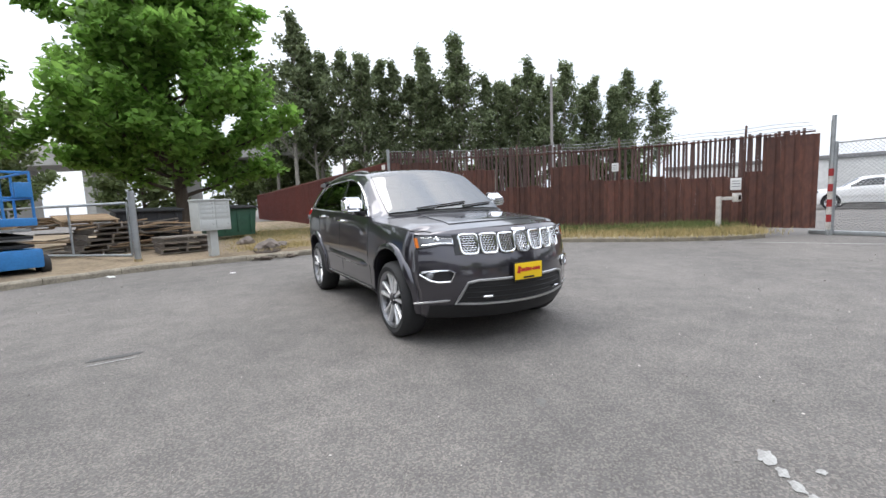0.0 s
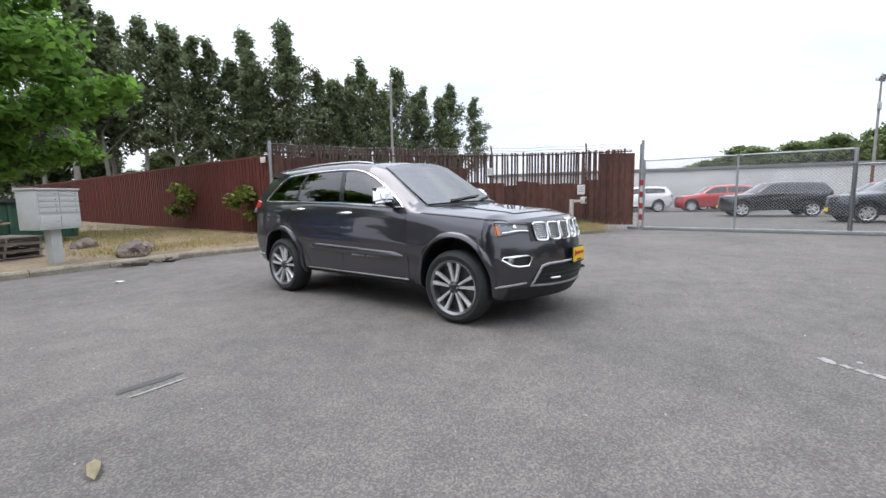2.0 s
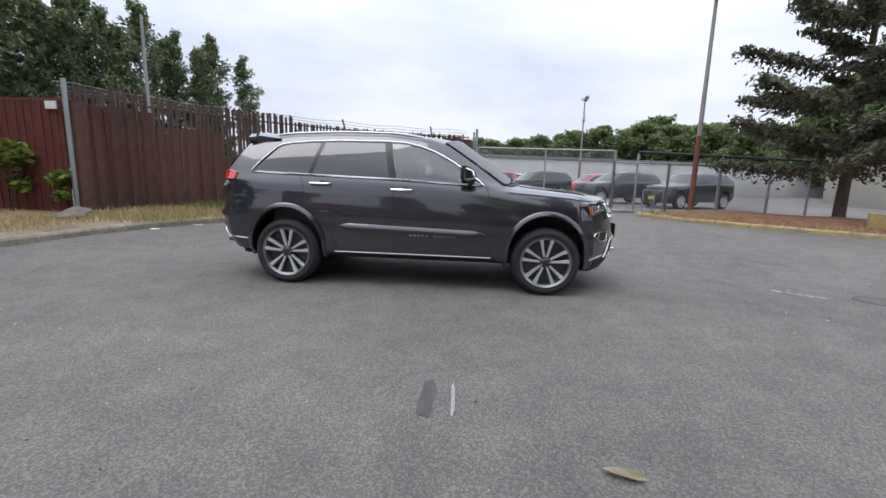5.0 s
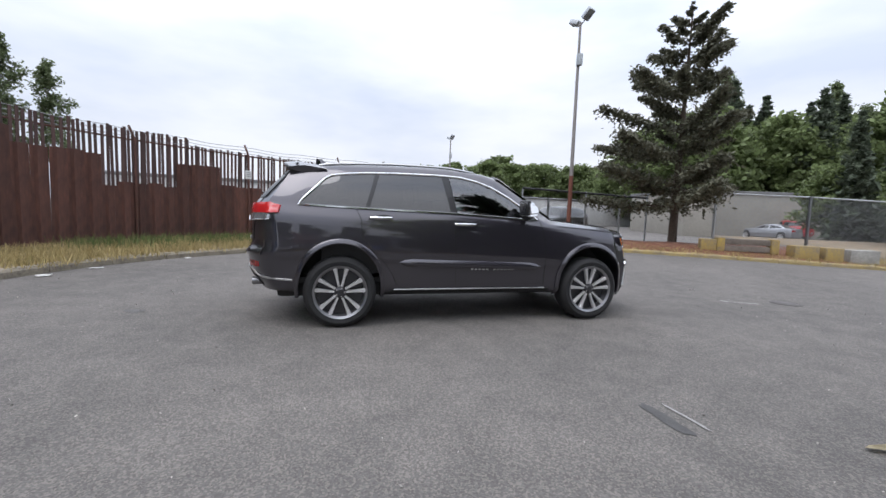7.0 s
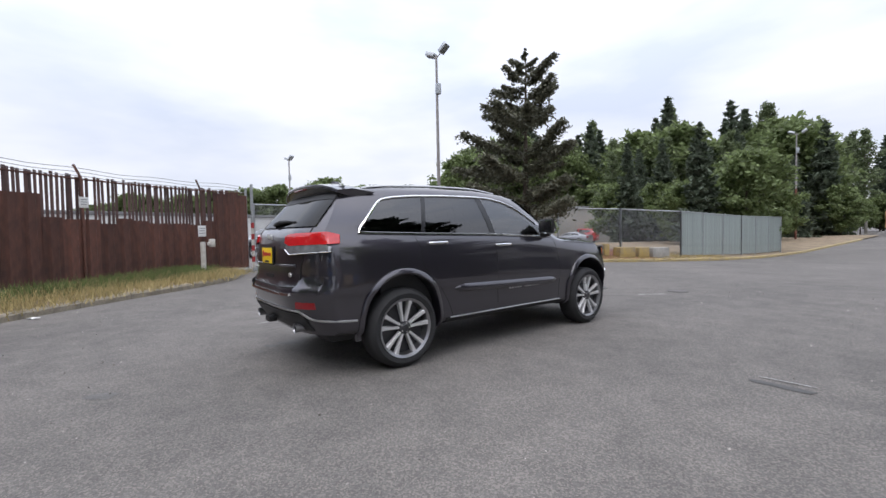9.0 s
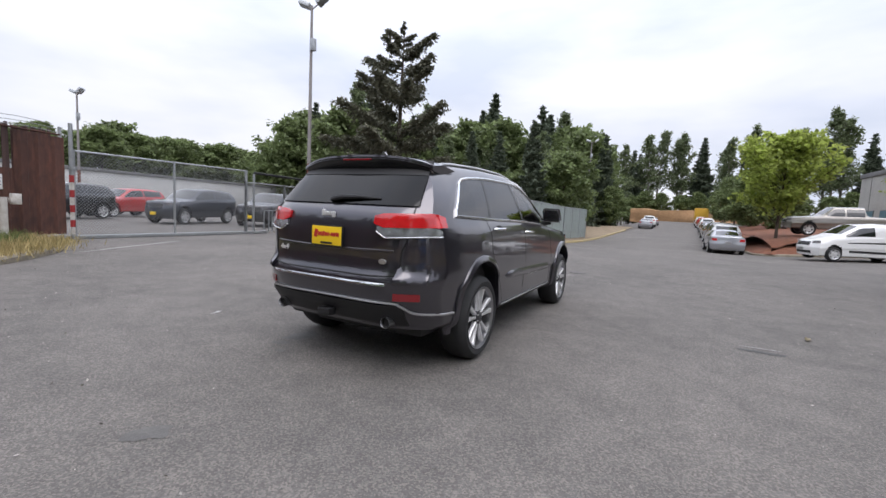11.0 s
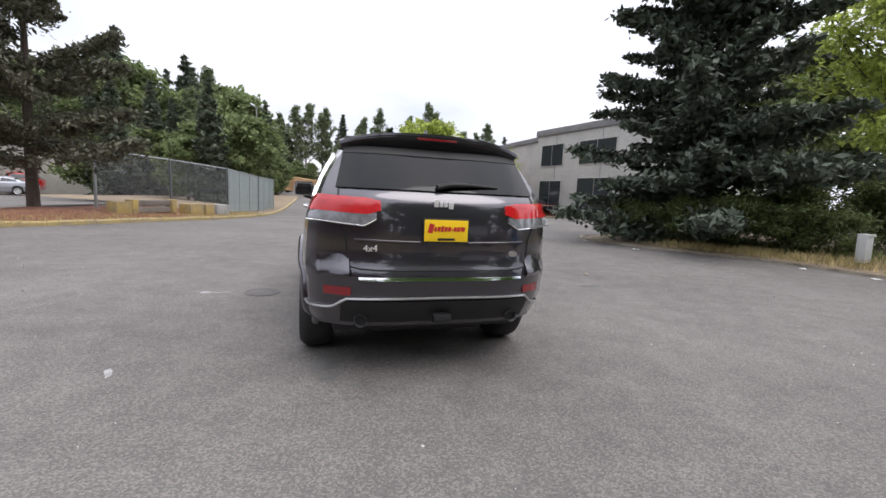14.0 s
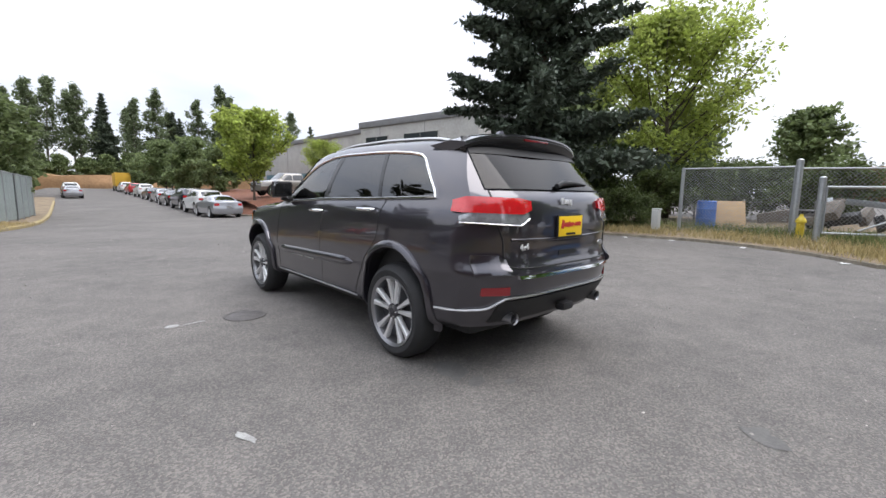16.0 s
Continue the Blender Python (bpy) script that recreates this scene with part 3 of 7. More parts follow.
locust = put(broadleaf("honeylocust_tree", 8.5, 4.6, 1.6, M_LEAF_LIGHT, M_BARK, "light yellow-green feathery honeylocust tree", 21000, 0.13, 9, 0.14, boughs=38, clump=0.8, upright=0.9), -17.5, -3.6, z=0.25)
put(broadleaf("island_tree", 6.3, 3.4, 1.0, M_LEAF_LIGHT, M_BARK, "young light green tree on the mulch bed", 13000, 0.17, 11, 0.1, boughs=30, upright=0.9, clump=0.6), -7.7, -28.0, z=0.7)
again(locust, -16.5, -34.5, 0.62, 50, 0.6)

# shrubs at the spruce's foot
shrub = broadleaf("shrub", 1.5, 1.3, 0.15, leaf_material("shrub_leaf", (0.12, 0.16, 0.055)), M_BARK, "low tangled green shrub under the spruce", 9000, 0.06, 31, 0.03, boughs=20, clump=0.35, upright=0.5, category="shrub")
put(shrub, -10.7, -4.1, 0.9, 0, 0.1)
for x, y, s, a in ((-11.4, -3.3, 0.8, 70), (-12.0, -2.5, 0.7, 150), (-9.9, -5.2, 0.85, 210), (-9.2, -6.6, 0.75, 300), (-12.4, -3.9, 1.1, 20), (-15.5, -3.6, 1.3, 40), (-16.8, -2.2, 1.4, 100), (-18.2, -1.0, 1.5, 170), (-19.5, .4, 1.4, 250), (-17.6, -3.8, 1.5, 310), (-20.6, 1.8, 1.5, 15)):
    again(shrub, x, y, s, a, 0.1)
# sprigs growing out at the red fence
vine = broadleaf("vine", 1.3, 0.55, 0.3, leaf_material("vine_leaf", (0.20, 0.24, 0.045)), M_BARK, "yellow-green sprig growing against the red fence", 260, 0.12, 33, 0.015, boughs=4, clump=0.25, upright=0.6, category="vine")
put(vine, 2.8, 9.3, 1.15, 0, 0.22)
for x, y, s, a in ((2.75, 13.4, 1.3, 130), (3.05, 8.3, 0.7, 220)):
    again(vine, x, y, s, a, 0.22)

rr = random.Random(8)
poplars = [broadleaf("poplar_tree", 19.5, 3.7, 5.0, M_LEAF_POPLAR, M_BARK_PALE, "tall slender cottonwood of the row behind the fence", 5200, 0.26, 20 + i, 0.24, boughs=36, clump=0.72, upright=0.75, spiky=0.25, top_taper=0.2, ragged=0.4) for i in range(4)]
firs = [conifer("fir_tree", 15, 3.2, M_NEEDLE_FIR, M_BARK, "dark green fir of the wooded slope", 40 + i, 0.2, 0.8, 24, 7, 9000, 0.36, 0.1, gaps=0.15, wide=0.3) for i in range(2)]
alders = [broadleaf("alder_tree", 9, 4.0, 0.8, M_LEAF_ALDER, M_BARK, "leafy green alder of the wood", 8500, 0.30, 50 + i, 0.15, boughs=26, clump=1.0) for i in range(2)]
for i, p in enumerate(poplars):
    put(p, 12 + 8 * i, 52 - 5 * i, (1.14, 1.02, 1.18, 0.9)[i], 60 * i)
for i in range(26):
    u = i / 25
    again(poplars[i % 4], 7.5 + 43 * u + rr.uniform(-1, 1), 50 - 20 * u + rr.uniform(-1, 5), rr.uniform(0.86, 1.12) * (1.16 - 0.3 * u), rr.uniform(0, 360))
for i in range(14):
    u = i / 13
    again(alders[i % 2], 2 + 50 * u + rr.uniform(-1, 1), 60 - 26 * u + rr.uniform(0, 4), rr.uniform(0.7, 0.95), rr.uniform(0, 360))
for i, p in enumerate(firs):
    put(p, 8 + 5 * i, -62 - 6 * i, 0.9, 0)
for i, p in enumerate(alders):
    put(p, 6 + 4 * i, -30 - 6 * i, 0.75, 0)
# the wood beside the road
for i in range(22):
    u = i / 21
    again((firs + alders + alders + alders)[i % 8], 5.5 + 9 * rr.random() * (1 - 0.5 * u), -27 - 60 * u, rr.uniform(0.5, 0.68), rr.uniform(0, 360))
for i in range(18):
    u = i / 17
    again((firs + alders + poplars)[i % 6], 12 + 16 * u + rr.uniform(-2, 2), -46 - 14 * rr.random() - 10 * (1 - u), rr.uniform(0.6, 0.85), rr.uniform(0, 360))
for i in range(30):
    again((alders + firs + alders + poplars)[i % 10], 7 + 34 * rr.random(), -64 - 26 * rr.random(), rr.uniform(0.75, 1.05), rr.uniform(0, 360))
for i in range(16):
    again((alders + firs + alders + alders)[i % 8], 8 + 8 * rr.random(), -28 - 2.4 * i, rr.uniform(0.48, 0.66), rr.uniform(0, 360))
# wooded slope behind the lots
for i in range(52):
    u = i / 51
    a = radians(8 - 82 * u)
    r = rr.uniform(88, 104)
    again(alders[i % 2], r * math.cos(a), r * math.sin(a) - 5, rr.uniform(1.1, 1.5) * (0.62 + 0.5 * math.sin(math.pi * min(1, u * 1.3))), rr.uniform(0, 360))
for x, y, s in ((50, -66, 1.45), (53, -64, 1.3), (46, -74, 1.4), (58, -78, 1.35), (40, -88, 1.3), (34, -84, 1.15)):
    again(firs[1], x, y, s, rr.uniform(0, 360))
for i in range(34):
    u = i / 33
    a = radians(-34 - 46 * u)
    r = rr.uniform(62, 84)
    again((alders + alders + firs)[i % 6] if u > 0.15 else alders[i % 2], r * math.cos(a), r * math.sin(a) - 4, (rr.uniform(1.5, 1.95) if i % 6 < 4 else rr.uniform(1.15, 1.45)) * (0.7 + 0.3 * min(1, u * 6)), rr.uniform(0, 360))
for i in range(20):
    u = i / 19
    a = radians(-40 - 36 * u)
    r = rr.uniform(88, 98)
    again((alders + firs + poplars[:1])[i % 5], r * math.cos(a), r * math.sin(a) - 4, (rr.uniform(2.0, 2.4) if i % 5 < 2 else rr.uniform(1.3, 1.6)), rr.uniform(0, 360))
# trees at the road's end
for i in range(30):
    u = i / 29
    again((firs + poplars)[i % 6], -62 + 86 * u + rr.uniform(-2, 2), -128 - 18 * rr.random(), rr.uniform(1.15, 1.6), rr.uniform(0, 360))
for i in range(8):
    again(alders[i % 2], -9.5 - rr.random() * 3, -48 - 9 * i, rr.uniform(0.6, 0.9), rr.uniform(0, 360))
for i in range(16):
    again(alders[i % 2], -40 + 4.2 * i, -121 - 5 * rr.random(), rr.uniform(0.75, 1.05), rr.uniform(0, 360))
# trees round the storage yard
for x, y, s in ((-27, -7, 0.8), (-31, -1, 0.7), (-33, 6, 0.75), (-30, 14, 0.8), (-26, 21, 1.0), (-20, 27, 1.0), (-13, 30, 0.9), (-6, 34, 1.0), (-24, -12, 1.1)):
    again(alders[int(abs(x)) % 2], x, y, s, rr.uniform(0, 360), 0.2)


def tufts(name, spots, n, height, material, label, seed, spread=0.5):
    """Loose grass blades round a line of spots."""
    rng = np.random.default_rng(seed)
    P = np.array(spots)
    i = rng.integers(0, len(P), n)
    base = P[i] + np.concatenate([rng.normal(size=(n, 2)) * spread, np.zeros((n, 1))], 1)
    a = rng.uniform(0, 2 * np.pi, n)
    h = height * rng.uniform(0.35, 1.2, n)
    w = 0.006 + 0.004 * rng.random(n)
    lean = rng.normal(size=(n, 2)) * 0.35 * h[:, None]
    dx = np.stack([np.cos(a) * w, np.sin(a) * w, np.zeros(n)], 1)
    tip = base + np.concatenate([lean, h[:, None]], 1)
    q = np.stack([base - dx, base + dx, tip + dx * 0.2, tip - dx * 0.2], 1)
    ob = new(name, quads_mesh(name, q, material))
    return tagged(ob, label, "grass", kind="stuff")


def strip(line, offs, lo=0, hi=None, z=0.2):
    out = []
    pts = [Vector((p[0], p[1])) for p in line][lo:hi]
    for a, b in zip(pts, pts[1:]):
        d = (b - a).normalized()
        s = Vector((-d.y, d.x))
        for o in offs:
            q = a.lerp(b, random.random()) + s * o
            out.append((q.x, q.y, float(ground_z(q.x, q.y)) + z * min(1, 0.5 + o * 0.3)))
    return out


tufts("straw_grass", strip(KERB_NORTH, (0.35, 0.6, 0.9, 1.2, 1.5), 28), 26000, 0.16, M_STRAW, "dry straw-coloured grass along the rusty fence", 1, 0.3)
tufts("green_weeds", strip(KERB_NORTH, (1.0, 1.3, 1.6), 34), 9000, 0.24, M_GREENGRASS, "green weeds at the fence's foot", 2, 0.25)
tufts("dry_lawn", [(x, y, 0.22) for x in np.linspace(-1.2, 3.0, 9) for y in np.linspace(7.2, 16, 14)], 42000, 0.07, M_STRAW, "short dry lawn before the red fence", 3, 0.35)
tufts("green_lawn", [(x, y, 0.23) for x in np.linspace(-1.5, 2.6, 7) for y in np.linspace(12, 30, 14)], 16000, 0.08, M_GREENGRASS, "patchy green lawn", 4, 0.6)
tufts("west_grass", strip(KERB_WEST, (0.5, 0.9, 1.4, 2.0), 16, z=0.15), 15000, 0.2, M_STRAW, "dry weeds along the yard's edge", 5, 0.3)
tufts("west_weeds", strip(KERB_WEST, (1.4, 2.0, 2.6), 12, z=0.2), 8000, 0.3, M_GREENGRASS, "green weeds before the yard fence", 6, 0.3)
tufts("east_grass", strip(KERB_EAST, (0.4, 0.8, 1.3, 2.0), 4, 40, z=0.15), 18000, 0.13, M_STRAW, "dry grass under the pine and lamp", 7, 0.3)


# ---- vehicles ----
def paint(name, base, metal=0.55, rough=0.3):
    m = mat(name, base, rough, metal=metal, coat=1.0, vary=0.06, scale=180)
    m.node_tree.nodes["Principled BSDF"].inputs["Coat IOR"].default_value = 1.7
    return m


def glass(name, tint, gloss=0.02, ior=1.5):
    m = bpy.data.materials.new(name)
    m.use_nodes = True
    nt = m.node_tree
    nt.nodes.remove(nt.nodes["Principled BSDF"])
    out = [n for n in nt.nodes if n.bl_idname == "ShaderNodeOutputMaterial"][0]
    tr = nt.nodes.new("ShaderNodeBsdfTransparent")
    tr.inputs["Color"].default_value = (*tint, 1)
    gl = nt.nodes.new("ShaderNodeBsdfGlossy")
    gl.inputs["Roughness"].default_value = gloss
    fr = nt.nodes.new("ShaderNodeFresnel")
    fr.inputs["IOR"].default_value = ior
    mx = nt.nodes.new("ShaderNodeMixShader")
    nt.links.new(fr.outputs["Fac"], mx.inputs["Fac"])
    nt.links.new(tr.outputs["BSDF"], mx.inputs[1])
    nt.links.new(gl.outputs["BSDF"], mx.inputs[2])
    nt.links.new(mx.outputs["Shader"], out.inputs["Surface"])
    return m


M_PAINT = paint("granite_grey_paint", (0.046, 0.042, 0.053), 0.65, 0.28)
M_TYRE = mat("tyre_rubber", (0.022, 0.022, 0.023), 0.75, vary=0.3, scale=20, bump=0.2, bump_scale=90)
M_RIM = mat("machined_alloy", (0.72, 0.72, 0.72), 0.34, metal=0.6, vary=0.12, scale=30)
M_RIM_LIP = mat("grey_rim_lip", (0.30, 0.30, 0.31), 0.3, metal=0.9)
M_BADGE = mat("bright_badge", (0.80, 0.80, 0.80), 0.35, metal=0.5)
M_RIM_DARK = mat("dark_grey_alloy", (0.07, 0.07, 0.075), 0.4, metal=0.7)
M_CHROME = mat("chrome", (0.88, 0.89, 0.90), 0.12, metal=1.0)
M_SATIN = mat("satin_silver_trim", (0.55, 0.55, 0.55), 0.3, metal=0.9)
M_BLACK = mat("black_plastic", (0.012, 0.012, 0.013), 0.55, vary=0.3, scale=60)
M_GLOSSBLACK = mat("gloss_black", (0.008, 0.008, 0.009), 0.25, coat=0.15)
M_TRIMGREY = mat("dark_satin_cladding", (0.075, 0.072, 0.075), 0.35, metal=0.5, coat=0.4)
M_REDLENS = mat("red_lamp_lens", (0.60, 0.016, 0.02), 0.12, coat=1.0, vary=0.25, scale=14)
M_REDDARK = mat("dark_red_reflector", (0.20, 0.008, 0.012), 0.15, coat=0.8)
M_HEADLENS = mat("headlight_lens", (0.30, 0.31, 0.33), 0.10, metal=0.4, coat=1.0, vary=0.5, scale=18)
M_CLEARLENS = mat("clear_lamp_lens", (0.42, 0.43, 0.45), 0.16, metal=0.5, coat=1.0, vary=0.55, scale=16)
M_AMBER = mat("amber_reflector", (0.75, 0.20, 0.03), 0.2, coat=0.8)
M_YELLOW = mat("yellow_plate", (0.85, 0.56, 0.01), 0.45)
M_REDINK = mat("red_lettering", (0.45, 0.02, 0.02), 0.5)
M_SEAT = mat("black_leather", (0.03, 0.028, 0.028), 0.5, vary=0.3, scale=20)
M_GLASS_TINT = glass("privacy_glass", (0.04, 0.042, 0.042), ior=2.05)
M_GLASS_CLEAR = glass("clear_window_glass", (0.5, 0.57, 0.55), ior=2.4)

COLS = ("W", "zb", "bx", "bz", "rx", "rz", "zc")
SUV = dict(
    rows=[(-2.2, .875, .27, .80, 1.0, .62, 1.045, 1.07), (-1.9, .925, .25, .845, 1.052, .66, 1.095, 1.117), (-1.457, .945, .27, .868, 1.09, .68, 1.13, 1.152),
          (-1.08, .94, .31, .873, 1.115, .70, 1.157, 1.182), (-0.97, .938, .32, .874, 1.122, .74, 1.18, 1.205), (-0.6, .935, .33, .874, 1.158, .705, 1.42, 1.46),
          (-0.3, .932, .33, .872, 1.182, .66, 1.605, 1.67), (-0.1, .932, .33, .871, 1.194, .642, 1.672, 1.722), (0.3, .932, .33, .87, 1.212, .632, 1.71, 1.762),
          (0.9, .935, .33, .868, 1.228, .628, 1.708, 1.766), (1.457, .945, .33, .866, 1.246, .625, 1.688, 1.748), (1.85, .932, .36, .85, 1.262, .612, 1.66, 1.72),
          (2.02, .90, .38, .815, 1.268, .60, 1.645, 1.705)],
    front=([.2, .35, .45, .6, .75, .84, .9, 1.02, 1.06], [-2.21, -2.315, -2.345, -2.36, -2.345, -2.32, -2.30, -2.265, -2.225]), front_bow=0.42,
    rear=([.3, .42, .52, .6, .66, .76, .79, .80, .84, .95, 1.1, 1.26, 1.33, 1.5, 1.66, 1.73, 1.78], [2.24, 2.30, 2.375, 2.41, 2.415, 2.435, 2.43, 2.405, 2.388, 2.39, 2.39, 2.36, 2.295, 2.13, 1.975, 1.92, 1.88]),
    rear_bow=0.28, rear_round=4.4, shield=(-1.0, -0.3, -0.17), wheels=(-1.457, 1.457), arch=0.435, arch_tall=1.14, tyre=0.372)


class Shell:
    """The skin of a vehicle: sections along y from a small table, with bowed front and rear faces. It faces -y."""

    def __init__(self, spec, n=92):
        self.s, self.cache = spec, {}
        t = np.array(spec["rows"])
        self.y0, self.y1 = t[0, 0], t[-1, 0]
        fine = np.linspace(self.y0, self.y1, 700)
        self.fine, self.tab = fine, {}
        k = max(3, int(0.05 / (fine[1] - fine[0])))
        ker = np.hanning(2 * k + 1)
        ker /= ker.sum()
        for i, c in enumerate(COLS):
            v = np.interp(fine, t[:, 0], t[:, i + 1])
            pad = np.concatenate([2 * v[0] - v[k:0:-1], v, 2 * v[-1] - v[-2:-k - 2:-1]])
            self.tab[c] = np.convolve(pad, ker, "valid")
        self.ys = np.linspace(self.y0, self.y1, n)
        self.side, self.topn = 25, 10
        self.grid = [self.section(y) for y in self.ys]

    def val(self, c, y):
        return float(np.interp(y, self.fine, self.tab[c]))

    def profile(self, y):
        key = round(y, 4)
        if key not in self.cache:
            self.cache[key] = self.make_profile(key)
        return self.cache[key]

    def make_profile(self, y):
        """(x, z) from the sill to the roof's edge, and on to the middle."""
        W, zb, bx, bz, rx, rz, zc = (self.val(c, y) for c in COLS)
        m = zb + 0.42 * (bz - zb)
        ctrl = [(W - .10, zb), (W - .045, zb + .03), (W - .025, zb + .10), (W - .018, m - .06), (W, m + .0), (W + .004, m + .09), (W - .006, bz - .28), (W - .022, bz - .13), (bx + .022, bz - .045), (bx, bz)]
        gx, gz = rx + .062, rz - .065
        if rz - bz < 0.12:
            gx, gz = rx + (bx - rx) * .35, rz - (rz - bz) * .2
        low = catmull(ctrl, 2)
        up = [(bx + (gx - bx) * f, bz + (gz - bz) * f) for f in (.12, .37, .62, .87, 1)] + [(rx + (gx - rx) * .4, rz - (rz - gz) * .35)]
        if rz - bz >= 0.12:
            up = [(x + 0.018 * math.sin(math.pi * f), z) for (x, z), f in zip(up, (.12, .37, .62, .87, 1, 1))]
        side = [tuple(p) for p in low] + up
        top = [(rx * (1 - f), rz + (zc - rz) * (1 - (1 - f) ** 2.2)) for f in np.linspace(0, 1, self.topn)]
        return side, top

    def front(self, x, z):
        f = self.s["front"]
        return float(np.interp(z, f[0], f[1])) + self.s["front_bow"] * (abs(x) / .9) ** 2.0

    def rear(self, x, z):
        f = self.s["rear"]
        return float(np.mean(np.interp((z - .024, z - .012, z, z + .012, z + .024), f[0], f[1]))) - self.s["rear_bow"] * (abs(x) / .9) ** self.s.get("rear_round", 2.4)

    def bend(self, y, x, z):
        a = 1 - float(step(self.y0, self.y0 + 0.5, y))
        b = float(step(self.y1 - 0.5, self.y1, y))
        s0, s1, bow = self.s["shield"]
        c = float(step(s0 - .7, s0, y)) * (1 - float(step(s1, s1 + .5, y))) * max(0, 1 - (x / .75) ** 2) * (1 if z > 1.05 else 0)
        return y + a * (self.front(x, z) - self.y0) + b * (self.rear(x, z) - self.y1) + c * bow

    def section(self, y):
        side, top = self.profile(y)
        return [(x, self.bend(y, x, z), z) for x, z in side + top]

    def side_x(self, y, z):
        side, _ = self.profile(min(max(y, self.y0), self.y1))
        return float(np.interp(z, [p[1] for p in side], [p[0] for p in side]))

    def at_side(self, y, z, out=0.0, sx=1):
        yn = y
        for _ in range(4):
            yn = min(max(yn + y - self.bend(yn, self.side_x(yn, z), z), self.y0), self.y1)
        return Vector((sx * (self.side_x(yn, z) + out), y, z))

    def at_front(self, x, z, out=0.0):
        return Vector((x, self.front(x, z) - out, z))

    def at_rear(self, x, z, out=0.0):
        return Vector((x, self.rear(x, z) + out, z))

    def at_top(self, y, f, out=0.0):
        """f from -1 to 1 across the top between the roof's edges, at the nominal station y."""
        _, top = self.profile(y)
        fs = np.linspace(0, 1, self.topn)
        x = float(np.interp(1 - abs(f), fs, [p[0] for p in top]))
        z = float(np.interp(1 - abs(f), fs, [p[1] for p in top]))
        e = 0.03
        p = Vector((math.copysign(x, f), self.bend(y, x, z), z))
        _, t2 = self.profile(min(y + e, self.y1))
        z2 = float(np.interp(1 - abs(f), fs, [q[1] for q in t2]))
        nrm = Vector((0.12 * f, -(z2 - z) / e, 1)).normalized()
        return p + nrm * out

    def body(self, name, holes=()):
        """The closed skin with wheel arches cut out; holes: tests of face centres that become openings."""
        bm = bmesh.new()
        L = []
        for sec in self.grid:
            right = [bm.verts.new((x, y, z)) for x, y, z in sec]
            left = [bm.verts.new((-x, y, z)) for x, y, z in sec[:-1]]
            L.append(right + left[::-1])
        n = len(L[0])
        for a, b in zip(L, L[1:]):
            for k in range(n - 1):
                bm.faces.new((a[k], b[k], b[k + 1], a[k + 1]))
            bm.faces.new((a[n - 1], b[n - 1], b[0], a[0]))
        for ring, face, flip in ((L[0], self.front, True), (L[-1], self.rear, False)):
            k0, k1 = self.side, n - self.side - 1
            rows = []
            top = ring[k0:k1 + 1]
            zb, zs = ring[0].co.z, ring[k0].co.z
            for j in range(k0 + 1):
                if j == k0:
                    rows.append(top)
                    continue
                r, l = ring[j], ring[n - 1 - j]
                row = [r]
                for q in range(1, len(top) - 1):
                    f = top[q].co.x / top[0].co.x
                    x = r.co.x * f
                    z = r.co.z + (top[q].co.z - zs) * (r.co.z - zb) / (zs - zb)
                    row.append(bm.verts.new((x, face(x, z), z)))
                rows.append(row + [l])
            for r0, r1 in zip(rows, rows[1:]):
                for q in range(len(r0) - 1):
                    vs = (r0[q], r0[q + 1], r1[q + 1], r1[q])
                    bm.faces.new(vs if flip else vs[::-1])
            bot = rows[0]
            if len(bot) > 2:
                extra = bot[1:-1]
                # the bottom's edge takes in the row's inner points
                for f in list(bm.faces):
                    if ring[0] in f.verts and ring[n - 1] in f.verts and extra[0] not in f.verts and len(f.verts) == 4:
                        others = [v for v in f.verts if v not in (ring[0], ring[n - 1])]
                        o0 = next(v for v in others if any(e.other_vert(v) is ring[0] for e in v.link_edges))
                        o1 = next(v for v in others if v is not o0)
                        bm.faces.remove(f)
                        bm.faces.new([o0, ring[0], *extra, ring[n - 1], o1])
                        break
        bmesh.ops.recalc_face_normals(bm, faces=bm.faces)
        me = bm_mesh(name, bm)
        tmp = new("tmp_body", me)
        cutters = []
        for yy in self.s["wheels"]:
            for sx in (-1, 1):
                cb = bmesh.new()
                bmesh.ops.create_cone(cb, cap_ends=True, segments=56, radius1=self.s["arch"], radius2=self.s["arch"], depth=0.5,
                                      matrix=pose(sx * 0.82, yy, self.s["tyre"] + 0.015) @ Matrix.Diagonal((1, 0.97, self.s.get('arch_tall', 1.02), 1)) @ pose(0, 0, 0, 0, 90, 0))
                cutters.append(new("tmp_cut", bm_mesh("tmp_cut", cb)))
                md = tmp.modifiers.new("cut", "BOOLEAN")
                md.operation, md.solver, md.object = "DIFFERENCE", "EXACT", cutters[-1]
        dg = bpy.context.evaluated_depsgraph_get()
        dg.update()
        out = bpy.data.meshes.new_from_object(tmp.evaluated_get(dg))
        for ob in [tmp, *cutters]:
            data = ob.data
            bpy.data.objects.remove(ob)
            bpy.data.meshes.remove(data)
        out.name = name
        if holes:
            bm = bmesh.new()
            bm.from_mesh(out)
            gone = [f for f in bm.faces if any(all(h(v.co) for v in f.verts) for h in holes)]
            bmesh.ops.delete(bm, geom=gone, context="FACES")
            bm.to_mesh(out)
            bm.free()
        return out


